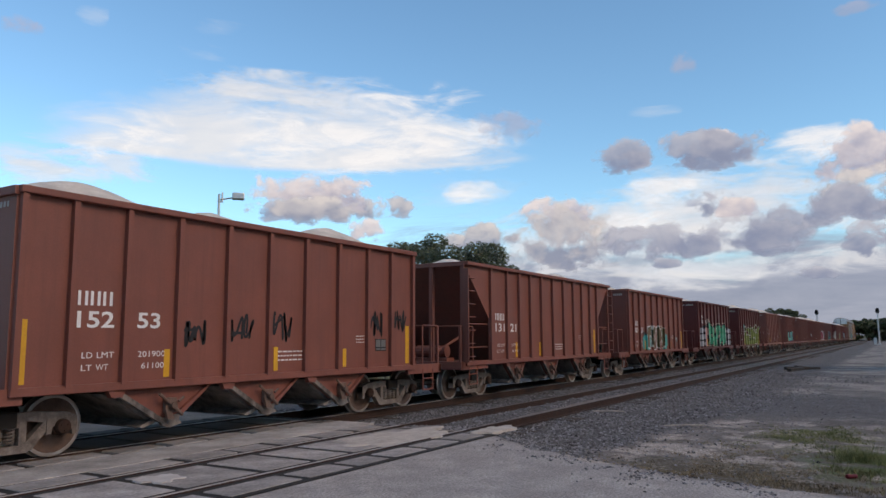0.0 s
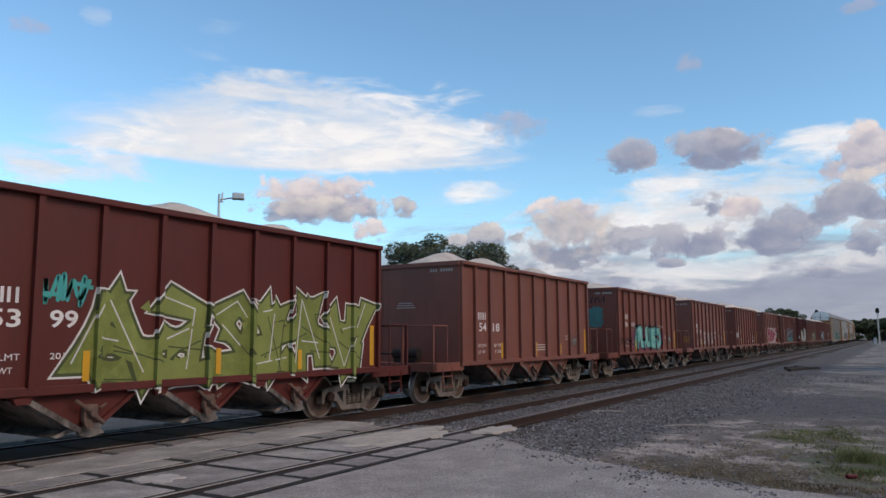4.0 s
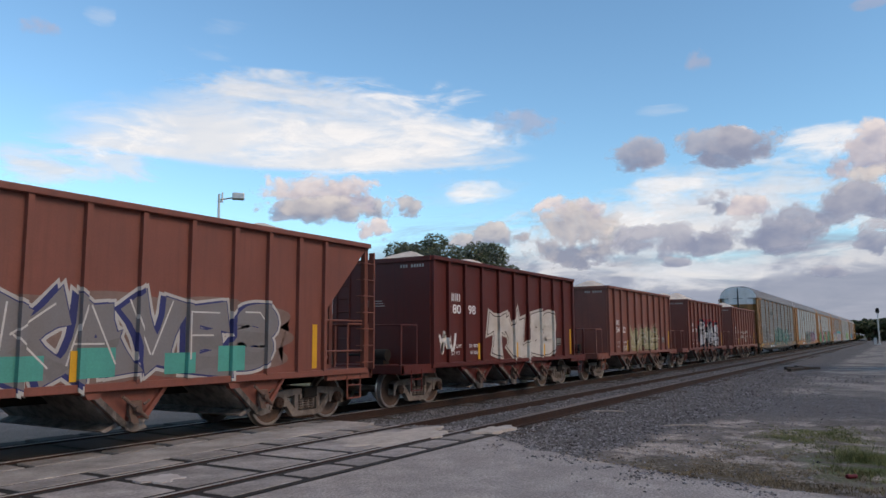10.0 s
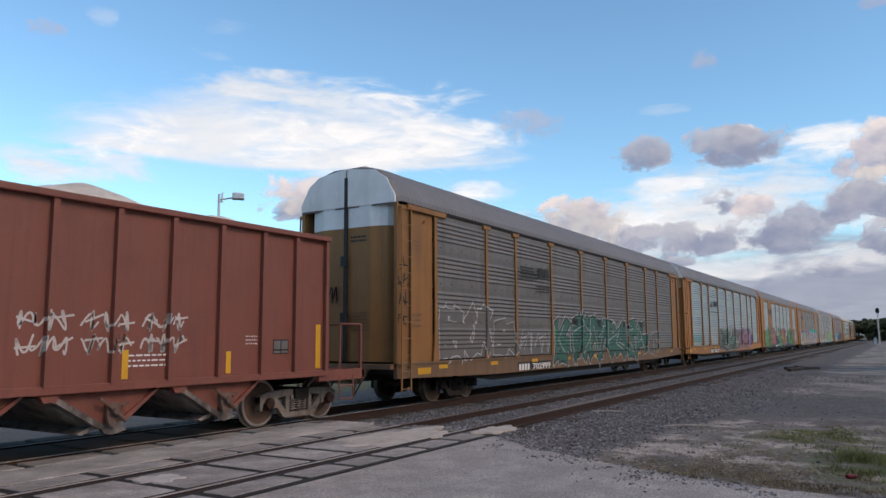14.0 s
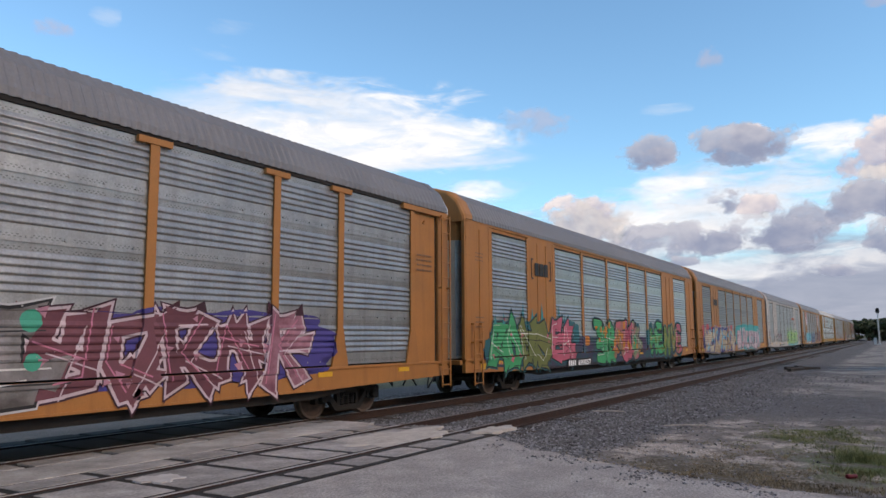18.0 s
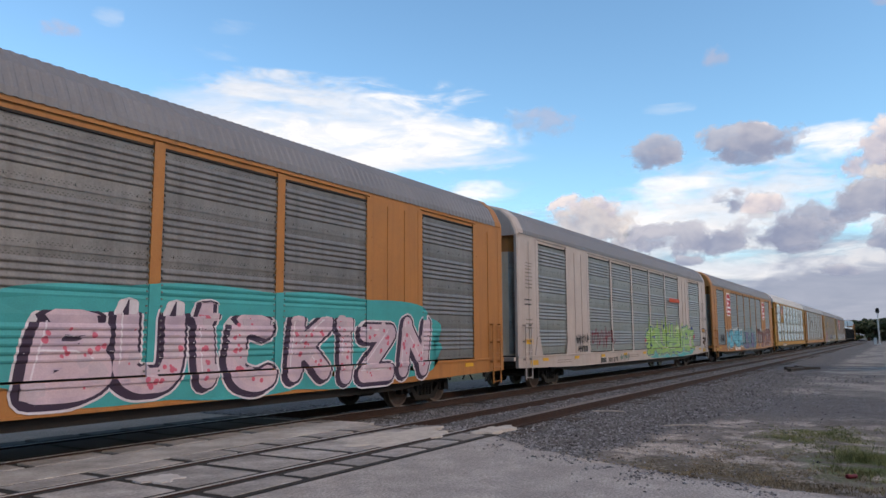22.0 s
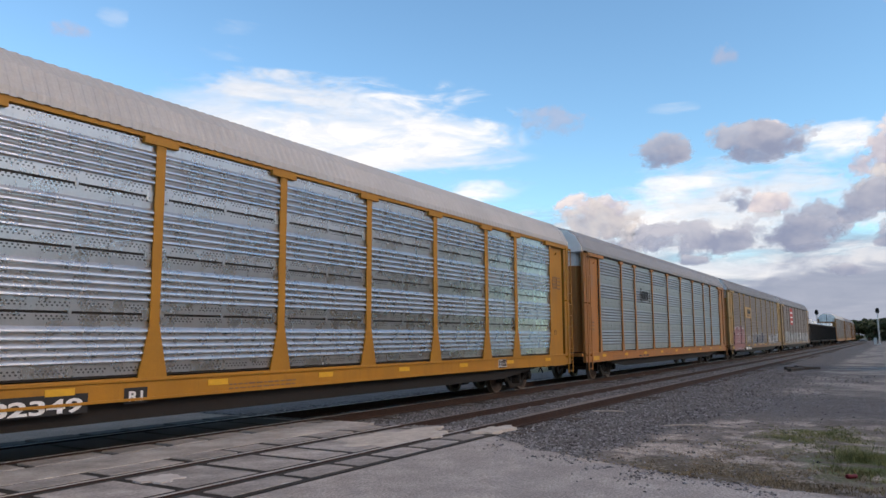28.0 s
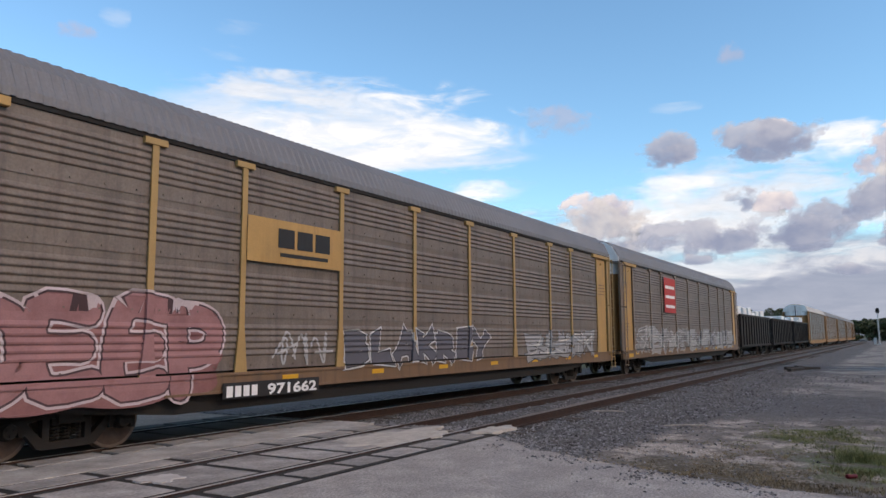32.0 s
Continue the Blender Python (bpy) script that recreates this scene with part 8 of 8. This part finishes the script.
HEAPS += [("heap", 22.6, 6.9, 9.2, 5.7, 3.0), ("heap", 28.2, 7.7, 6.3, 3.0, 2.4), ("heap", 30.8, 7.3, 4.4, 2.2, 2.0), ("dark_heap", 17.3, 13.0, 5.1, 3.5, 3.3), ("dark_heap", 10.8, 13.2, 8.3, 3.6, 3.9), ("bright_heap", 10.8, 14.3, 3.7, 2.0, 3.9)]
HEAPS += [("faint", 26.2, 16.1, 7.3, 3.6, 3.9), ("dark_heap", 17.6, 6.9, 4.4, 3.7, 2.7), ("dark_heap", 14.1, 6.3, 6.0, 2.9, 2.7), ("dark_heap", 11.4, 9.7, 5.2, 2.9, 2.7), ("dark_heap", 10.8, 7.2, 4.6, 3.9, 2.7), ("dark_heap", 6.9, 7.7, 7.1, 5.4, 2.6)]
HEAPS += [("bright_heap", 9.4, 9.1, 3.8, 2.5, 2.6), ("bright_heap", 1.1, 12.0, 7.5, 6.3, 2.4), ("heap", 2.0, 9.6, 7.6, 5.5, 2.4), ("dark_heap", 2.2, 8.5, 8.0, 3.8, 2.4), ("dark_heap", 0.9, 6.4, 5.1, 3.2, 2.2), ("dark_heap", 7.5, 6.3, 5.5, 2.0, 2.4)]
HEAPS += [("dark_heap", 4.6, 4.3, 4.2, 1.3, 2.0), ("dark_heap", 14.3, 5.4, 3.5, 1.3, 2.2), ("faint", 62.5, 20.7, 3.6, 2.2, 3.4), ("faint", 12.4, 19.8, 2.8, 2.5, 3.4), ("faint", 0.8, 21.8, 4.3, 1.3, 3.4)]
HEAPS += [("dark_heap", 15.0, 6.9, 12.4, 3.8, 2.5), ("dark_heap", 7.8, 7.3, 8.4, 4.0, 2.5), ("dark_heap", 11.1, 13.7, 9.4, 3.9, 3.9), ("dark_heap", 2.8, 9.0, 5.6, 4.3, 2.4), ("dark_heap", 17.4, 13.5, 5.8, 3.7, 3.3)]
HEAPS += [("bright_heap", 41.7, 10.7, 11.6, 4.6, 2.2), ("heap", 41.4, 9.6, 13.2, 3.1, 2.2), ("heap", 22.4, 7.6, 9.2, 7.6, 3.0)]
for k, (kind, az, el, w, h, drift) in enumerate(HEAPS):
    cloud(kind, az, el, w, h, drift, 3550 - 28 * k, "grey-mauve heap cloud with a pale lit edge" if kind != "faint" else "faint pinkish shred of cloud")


# the same broken cloud goes on round the rest of the sky
for k in range(5):
    cloud("haze", 74.0 + 58 * k, 3.4, 62.0, 12.0, 0.6, 4460 + 40 * k, "mauve-grey layer of low cloud")
for k in range(26):
    az, el = 84 + 252 * (k * 0.618 % 1.0), 10 + 46 * (k * 0.382 % 1.0)
    cloud(("heap", "bright_heap", "heap")[k % 3], az, el, 30 + 12 * (k % 3), 15 + 5 * (k % 2), 2.0, 3600 - 25 * k, "grey-mauve heap cloud with a pale lit edge")


# unseen clouds overhead, added to whiten the light and brighten reflections from above
for k in range(24):
    az, el = -180 + 360 * (k * 0.618 % 1.0), 44 + 42 * (k * 0.382 % 1.0)
    cloud(("bright_heap", "heap")[k % 2], az, el, 40 + 10 * (k % 3), 24 + 6 * (k % 2), 2.0, 2900 - 25 * k, "grey-mauve heap cloud with a pale lit edge")


# ---- trees ----
def leaf_cloud(bm_or_lists, centre, radius, count, size, rng, flat=0.8):
    v, f = bm_or_lists
    for _ in range(count):
        d = Vector((rng.gauss(0, 1), rng.gauss(0, 1), rng.gauss(0, 1) * flat)).normalized() * radius * rng.uniform(0.45, 1.0) ** 0.6
        p = centre + Vector((d.x, d.y, d.z * flat))
        a = Vector((rng.gauss(0, 1), rng.gauss(0, 1), rng.gauss(0, 0.6))).normalized() * size * rng.uniform(0.6, 1.3)
        b = a.orthogonal().normalized() * size * rng.uniform(0.3, 0.6)
        i = len(v)
        v += [tuple(p - a), tuple(p + b), tuple(p + a), tuple(p - b)]
        f.append((i, i + 1, i + 2, i + 3))


def tree(name, label, base, height, spread, leaves, size, seed, trunk=0.3, low=0.3, group=""):
    """Tapered trunk, forking limbs, and a crown of leaf tufts at the limbs' ends."""
    rng = random.Random(seed)
    t = thing(name, label, "tree", group)
    t.matrix_basis = Matrix.Translation(base)
    tips = []
    def wood(bm):
        tube(bm, (0, 0, -0.3), (0, 0, height * low), trunk, 10, trunk * 0.75)
        n = 9
        for i in range(n):
            a = i * math.tau / n + rng.uniform(-0.3, 0.3)
            out = spread * rng.uniform(0.35, 0.75)
            mid = Vector((math.cos(a) * out * 0.5, math.sin(a) * out * 0.5, height * rng.uniform(low + 0.1, 0.62)))
            tube(bm, (0, 0, height * low * rng.uniform(0.8, 1.0)), mid, trunk * 0.5, 7, trunk * 0.28)
            for k in range(3):
                tip = Vector((math.cos(a + rng.uniform(-0.5, 0.5)) * out * rng.uniform(0.9, 1.5), math.sin(a + rng.uniform(-0.5, 0.5)) * out * rng.uniform(0.9, 1.5), height * rng.uniform(0.55, 0.93)))
                tube(bm, mid, tip, trunk * 0.26, 6, trunk * 0.06)
                tips.append(tip)
    solid("trunk", wood, M_BARK, t)
    for i in range(len(tips) // 2):
        a, r = rng.uniform(0, math.tau), spread * math.sqrt(rng.uniform(0, 0.7))
        tips.append(Vector((math.cos(a) * r, math.sin(a) * r, height * (0.93 - 0.35 * (r / spread) ** 2 + rng.uniform(-0.1, 0.04)))))
    if low < 0.15:
        for i in range(16):
            a, r = rng.uniform(0, math.tau), spread * math.sqrt(rng.uniform(0.1, 0.9))
            tips.append(Vector((math.cos(a) * r, math.sin(a) * r, height * rng.uniform(0.06, 0.55))))
    lists = ([], [])
    for tip in tips:
        leaf_cloud(lists, tip, spread * rng.uniform(0.16, 0.27), leaves // len(tips), size, rng, 0.75)
    me = bpy.data.meshes.new("crown")
    me.from_pydata(lists[0], [], lists[1])
    me.materials.append(None)
    part("crown", me, M_LEAF, t)
    return t


def at(az, dist, z=-0.3):
    return Vector((math.cos(radians(az)) * dist, math.sin(radians(az)) * dist, z))


tree("oak_tree", "dark green spreading oak behind the tracks", at(31.9, 62), 10.5, 6.8, 22000, 0.17, 3, 0.4)
tree("oak_tree", "dark green spreading oak behind the tracks", at(28.6, 66), 8.8, 3.2, 13000, 0.17, 4, 0.35)
tree("broadleaf_tree", "green tree beside the line far off", at(6.9, 190), 8.6, 4.2, 5000, 0.3, 5, 0.35)
tree("broadleaf_tree", "green tree beside the line far off", at(8.2, 200), 7.4, 3.4, 4000, 0.3, 6, 0.3)
for k, az in enumerate((64.5, 61.8, 59.0, 56.6, 54.2, 52.0)):
    tree("bush_tree", "leafy green bush tree beyond the road", at(az, 33 + 2 * (k % 2)), (5.0, 5.6, 4.6, 4.4, 4.2, 3.9)[k], 2.3, 7000, 0.11, 20 + k, 0.16, 0.12, "bushes beyond the road")
for k in range(13):
    az = 2.35 - 0.72 * k
    tree("broadleaf_tree", "dark tree in a far row", at(az, 300 + 14 * (k % 3)), 7.2 + 1.3 * math.sin(k * 2.3), 5.0, 3000, 0.6, 40 + k, 0.4, 0.12, "far row of trees")
for k in (0, 3, 4, 5, 6, 7, 8, 9):
    az = 12 + 5.5 * k
    tree("broadleaf_tree", "dark tree in a far row", at(az, 95 + 9 * (k % 3)), 5.2 + 0.6 * math.sin(k * 1.7), 4.8, 4000, 0.3, 60 + k, 0.3, 0.12, "trees behind the tracks")


def palm(base, height, seed, label):
    rng = random.Random(seed)
    t = thing("palm_tree", label, "palm tree")
    t.matrix_basis = Matrix.Translation(base)
    solid("trunk", lambda bm: [tube(bm, (0.05 * math.sin(k * 0.4), 0, height * 0.78 * k / 8 - 0.3), (0.05 * math.sin((k + 1) * 0.4), 0, height * 0.78 * (k + 1) / 8 - 0.3), 0.20 - 0.008 * k, 10, 0.19 - 0.008 * k) for k in range(8)], M_BARK, t)
    top = Vector((0, 0, height * 0.76))
    for i in range(104):
        a, lift = rng.uniform(0, math.tau), rng.uniform(-1.5, 1.25)
        length = rng.uniform(1.0, 1.75)
        def frond(bm):
            out = Vector((math.cos(a), math.sin(a), 0))
            stem = [top + out * length * k / 5 * math.cos(lift * 0.8) + Vector((0, 0, length * (math.sin(lift) * k / 5 - 0.35 * (k / 5) ** 2))) for k in range(6)]
            for p, q in zip(stem, stem[1:]):
                tube(bm, p, q, 0.014, 4)
            hub = stem[-2]
            d = (stem[-1] - stem[-3]).normalized()
            side = d.cross(Vector((0, 0, 1))).normalized()
            up = side.cross(d)
            for k in range(17):
                b = (k - 8) / 8 * 1.9
                ray = (d * math.cos(b) + side * math.sin(b)).normalized()
                wide = ray.cross(up).normalized() * 0.045
                tip = hub + ray * rng.uniform(0.55, 0.8) - Vector((0, 0, 0.16 + 0.1 * abs(b)))
                mid = hub + ray * 0.35 + up * 0.02
                bm.faces.new([bm.verts.new(c) for c in (hub, mid + wide, tip, mid - wide)])
        solid("frond", frond, M_PALM, t)
    return t


def unseen_bank():
    """A long dark bank, added unseen behind the camera to darken the panels' reflections."""
    rng = random.Random(77)
    v, f = [], []
    n = 90
    for i in range(n + 1):
        a = radians(-178 + 172 * i / n)
        r, top = 50 + rng.uniform(-3, 3), 12.0 + 2.5 * noise.noise(Vector((i * 0.35, 0, 1))) + rng.uniform(-0.8, 0.8)
        for k, (z, d) in enumerate(((-1.0, 0.0), (top * 0.5, 0.6), (top, 3.0), (-1.0, 9.0))):
            v.append((math.cos(a) * (r + d), math.sin(a) * (r + d), z))
    for i in range(n):
        for k in range(3):
            f.append((4 * i + k, 4 * i + k + 1, 4 * i + k + 5, 4 * i + k + 4))
    me = bpy.data.meshes.new("backdrop")
    me.from_pydata(v, [], f)
    me.materials.append(None)
    tagged(part("backdrop", me, M_LEAF), "unseen dark bank added behind the camera to darken reflections", "hedge", kind="structure")


unseen_bank()
palm(at(54.7, 30), 6.9, 3, "fan palm with a shaggy crown beyond the road")
palm(at(62.6, 36), 7.6, 5, "fan palm among bushes beyond the road")


# ---- lamp and signals ----
def street_lamp():
    t = thing("street_lamp", "grey street lamp with a box head on a bracket arm", "street lamp")
    t.matrix_basis = Matrix.Translation(at(48.6, 45)) @ Matrix.Rotation(radians(48.6 - 90), 4, "Z")
    h = 10.55
    solid("pole", lambda bm: tube(bm, (0, 0, 0), (0, 0, h), 0.10, 12, 0.07), M_ZINC, t)
    solid("bracket", lambda bm: (tube(bm, (0, 0, h - 0.35), (0.95, 0, h - 0.15), 0.045, 8), tube(bm, (0.18, 0, h - 0.5), (0.18, 0, h + 0.1), 0.05, 8), tube(bm, (-0.1, 0, h - 0.45), (0.2, 0, h - 0.45), 0.04, 8)), M_ZINC, t)
    solid("lamp_head", lambda bm: box(bm, 0.75, 1.45, -0.25, 0.25, h - 0.28, h + 0.10, 0.05), M_ZINC, t, "box-shaped floodlight head")


def signal(base, height, heading, label):
    t = thing("railway_signal", label, "railway signal")
    t.matrix_basis = Matrix.Translation(base) @ Matrix.Rotation(heading, 4, "Z")
    solid("mast", lambda bm: (tube(bm, (0, 0, -0.3), (0, 0, height), 0.11, 10, 0.09), box(bm, -0.3, 0.3, -0.3, 0.3, -0.3, 0.25, 0.03)), M_ZINC, t)
    solid("target", lambda bm: (tube(bm, (-0.22, 0, height - 0.6), (-0.18, 0, height - 0.6), 0.42, 20), box(bm, -0.2, 0.2, -0.22, 0.22, height - 1.0, height - 0.1, 0.04), tube(bm, (-0.22, 0, height - 0.2), (-0.18, 0, height - 0.2), 0.36, 20)), M_BLACK, t, "black round target with hoods")
    solid("ladder", lambda bm: (*[tube(bm, (0.25, -0.18, 0.4 + k * 0.4), (0.25, 0.18, 0.4 + k * 0.4), 0.02, 5) for k in range(int(height / 0.4) - 3)], *[tube(bm, (0.25, s * 0.18, 0), (0.25, s * 0.18, height - 0.9), 0.02, 5) for s in (-1, 1)]), M_ZINC, t)
    solid("case", lambda bm: box(bm, -0.25, 0.25, 0.5, 1.1, -0.2, 1.5, 0.02), M_ZINC, t)


street_lamp()
signal(at(1.05, 190), 7.9, 0.0, "railway signal with black target on a pale mast")
signal(at(4.68, 190), 7.8, 0.0, "railway signal behind the main track")


# ---- loose stones and weeds ----
def scatter(name, label, category, spots, sizes, material, seed):
    """Small irregular stones, joined."""
    rng = random.Random(seed)
    v, f = [], []
    for (x, y), s in zip(spots, sizes):
        z = ground_height(x, y)
        i = len(v)
        for d in ((1, 0, 0), (-1, 0, 0), (0, 1, 0), (0, -1, 0), (0, 0, 1), (0, 0, -1)):
            k = s * rng.uniform(0.6, 1.25)
            v.append((x + d[0] * k + rng.uniform(-0.3, 0.3) * s, y + d[1] * k + rng.uniform(-0.3, 0.3) * s, z + s * 0.25 + d[2] * k * 0.7))
        for a in (0, 1):
            for b in (2, 3):
                for c in (4, 5):
                    f.append((i + a, i + b, i + c))
    me = bpy.data.meshes.new(name)
    me.from_pydata(v, [], f)
    bm = bmesh.new()
    bm.from_mesh(me)
    bmesh.ops.recalc_face_normals(bm, faces=bm.faces)
    bm.to_mesh(me)
    bm.free()
    me.materials.append(None)
    return tagged(part(name, me, material), label, category, kind="stuff")


def island_stone():
    m = mat("loose_stone", (0.117, 0.118, 0.124), 0.95, 0, 0.3, 4, 40, 0.4)
    n, l = m.node_tree.nodes, m.node_tree.links
    g = n.new("ShaderNodeNewGeometry")
    r = n.new("ShaderNodeMapRange")
    r.inputs["To Min"].default_value, r.inputs["To Max"].default_value = 0.2, 2.6
    l.new(g.outputs["Random Per Island"], r.inputs["Value"])
    x = n.new("ShaderNodeMix")
    x.data_type, x.blend_type = "RGBA", "MULTIPLY"
    x.inputs["Factor"].default_value = 1
    old = n["Principled BSDF"].inputs["Base Color"].links[0].from_socket
    l.new(old, x.inputs["A"])
    l.new(r.outputs[0], x.inputs["B"])
    l.new(x.outputs["Result"], n["Principled BSDF"].inputs["Base Color"])
    return m


M_STONE = island_stone()
rng = random.Random(21)
spots, sizes = [], []
while len(spots) < 34000:
    y = rng.uniform(1.0, 14.5) if rng.random() < 0.7 else rng.uniform(4.5, 10.5)
    x = road_edge(y) + 0.25 + 34 * rng.random() ** 1.9
    if abs(y - SIDING_Y) < 0.85 and rng.random() < 0.4:
        continue
    if y + 0.12 * x < 6.0 + 1.2 * noise.noise(Vector((x * 0.5, y * 0.5, 2))) and rng.random() < 0.88:
        continue
    spots.append((x, y))
    sizes.append(rng.uniform(0.010, 0.034))
scatter("ballast", "loose grey ballast stones", "gravel", spots, sizes, M_STONE, 5)
spots, sizes = [], []
while len(spots) < 650:
    y = rng.uniform(0.9, 6.8)
    x = road_edge(y) - 0.25 + rng.gauss(0, 0.30)
    if noise.noise(Vector((x * 1.4, y * 2.2, 9))) < rng.uniform(-0.1, 0.3):
        continue
    spots.append((x, y))
    sizes.append(rng.uniform(0.006, 0.026))
scatter("gravel_spill", "stray stones along the road's broken edge", "gravel", spots, sizes, M_STONE, 6)


def weeds(name, label, material, seed, places):
    v, f = [], []
    r = random.Random(seed)
    for cx, cy, rx, ry, count, tall in places:
        for _ in range(count):
            x, y = cx + rx * r.gauss(0, 0.5), cy + ry * r.gauss(0, 0.5)
            if x < road_edge(y) + 0.15 or noise.noise(Vector((x * 1.3, y * 1.3, 5))) < r.uniform(-0.25, 0.2):
                continue
            z = ground_height(x, y)
            for _ in range(6):
                a, h, px, py = r.uniform(0, math.tau), tall * r.uniform(0.3, 1.1), x + r.gauss(0, 0.03), y + r.gauss(0, 0.03)
                dx, dy = math.cos(a), math.sin(a)
                i = len(v)
                v += [(px - dy * 0.005, py + dx * 0.005, z), (px + dy * 0.005, py - dx * 0.005, z), (px + dx * h * 0.8, py + dy * h * 0.8, z + h)]
                f.append((i, i + 1, i + 2))
    me = bpy.data.meshes.new(name)
    me.from_pydata(v, [], f)
    me.materials.append(None)
    tagged(part(name, me, material), label, "grass", kind="stuff")


def litter():
    """A crushed red can among the weeds, two bleached sticks and a small brown tuft on the ballast."""
    M_CAN = mat("red_can_paint", (0.13, 0.006, 0.014), 0.6, 0.2, 0.3, 12, 80, 0.2)
    def can(bm):
        lathe(bm, [(-0.085, 0.03), (-0.08, 0.05), (-0.02, 0.058), (0.01, 0.042), (0.05, 0.056), (0.10, 0.05), (0.105, 0.03)], 14)
        for v in bm.verts:
            v.co.z *= 0.72
            v.co.x += 0.22 * v.co.y * v.co.y * 10
    x, y = 12.3, 0.68
    c = tagged(solid("crushed_can", can, M_CAN, smooth=True), "crushed faded red can lying among weeds", "can")
    c.matrix_basis = Matrix.Translation((x, y, ground_height(x, y) + 0.035)) @ Matrix.Rotation(0.7, 4, "Z") @ Matrix.Scale(0.8, 4)
    M_STICK = mat("bleached_wood", (0.36, 0.33, 0.29), 0.9, 0, 0.3, 8, 60, 0.3)
    for x, y, turn, long in ((18.7, 6.48, 1.15, 0.8), (17.39, 4.25, 1.0, 0.95)):
        def stick(bm):
            pipe(bm, [(-long / 2, 0.0, 0.0), (-long / 5, 0.03, 0.012), (long / 6, -0.02, 0.018), (long / 2, 0.02, 0.0)], 0.018, 7)
        t = tagged(solid("stick", stick, M_STICK), "thin bleached stick lying on grey ballast", "stick", "sticks on the ballast")
        t.matrix_basis = Matrix.Translation((x, y, ground_height(x, y) + 0.03)) @ Matrix.Rotation(-turn, 4, "Z")


litter()
M_STRAW = mat("dead_grass", (0.13, 0.10, 0.055), 0.85, 0, 0.35, 1.0, 30, 0.2, None, 0, (0.20, 0.16, 0.10))
weeds("weeds", "patchy low green weeds on sandy ground", M_GRASS, 9, ((16.8, 1.4, 1.6, 1.1, 1100, 0.06), (13.6, 0.1, 1.2, 0.9, 2000, 0.11), (14.3, 0.35, 0.7, 0.5, 1600, 0.15), (15.6, 2.0, 1.4, 1.0, 250, 0.05), (11.9, -1.6, 2.5, 1.6, 1200, 0.09)))
weeds("dead_grass", "dry brown grass along the road's edge", M_STRAW, 12, ((11.2, 2.2, 1.1, 1.7, 1500, 0.045), (13.2, 2.2, 2.2, 2.2, 900, 0.04), (11.8, 0.6, 1.2, 1.0, 700, 0.05), (12.21, 3.36, 0.16, 0.16, 120, 0.14)))


# ---- movement ----
def car_pose(s, reach):
    """A car rests on its two trucks, so that it lies along the chord of a bend."""
    a, _ = on_line(s - reach, TRACK_Y)
    b, _ = on_line(s + reach, TRACK_Y)
    d = b - a
    return Matrix.Translation((a + b) / 2) @ Matrix.Rotation(math.atan2(d.y, d.x), 4, "Z")


def motions():
    for car, s, reach in TRAIN:
        walk(car, [(float(t), car_pose(s - gone(t), reach)) for t in range(0, 33)])
    for ob, az, el, dist, drift in CLOUDS:
        walk(ob, [(0.0, sky_pose(az, el, dist)), (32.0, sky_pose(az - drift, el + 0.08 * drift, dist))])
    # all wheelsets roll alike: one roll for those before, one for those behind the middle of their truck
    for e, sets in WHEELSETS.items():
        home = sets[0].matrix_basis.translation.copy()
        walk(sets[0], [(k / 30, Matrix.Translation(home) @ Matrix.Rotation(-gone(k / 30) / WHEEL_R, 4, "Y")) for k in range(0, 961)])
        act, slot = sets[0].animation_data.action, sets[0].animation_data.action_slot
        for w in sets[1:]:
            w.rotation_mode = "QUATERNION"
            keys = w.animation_data_create()
            keys.action = act
            keys.action_slot = slot


motions()
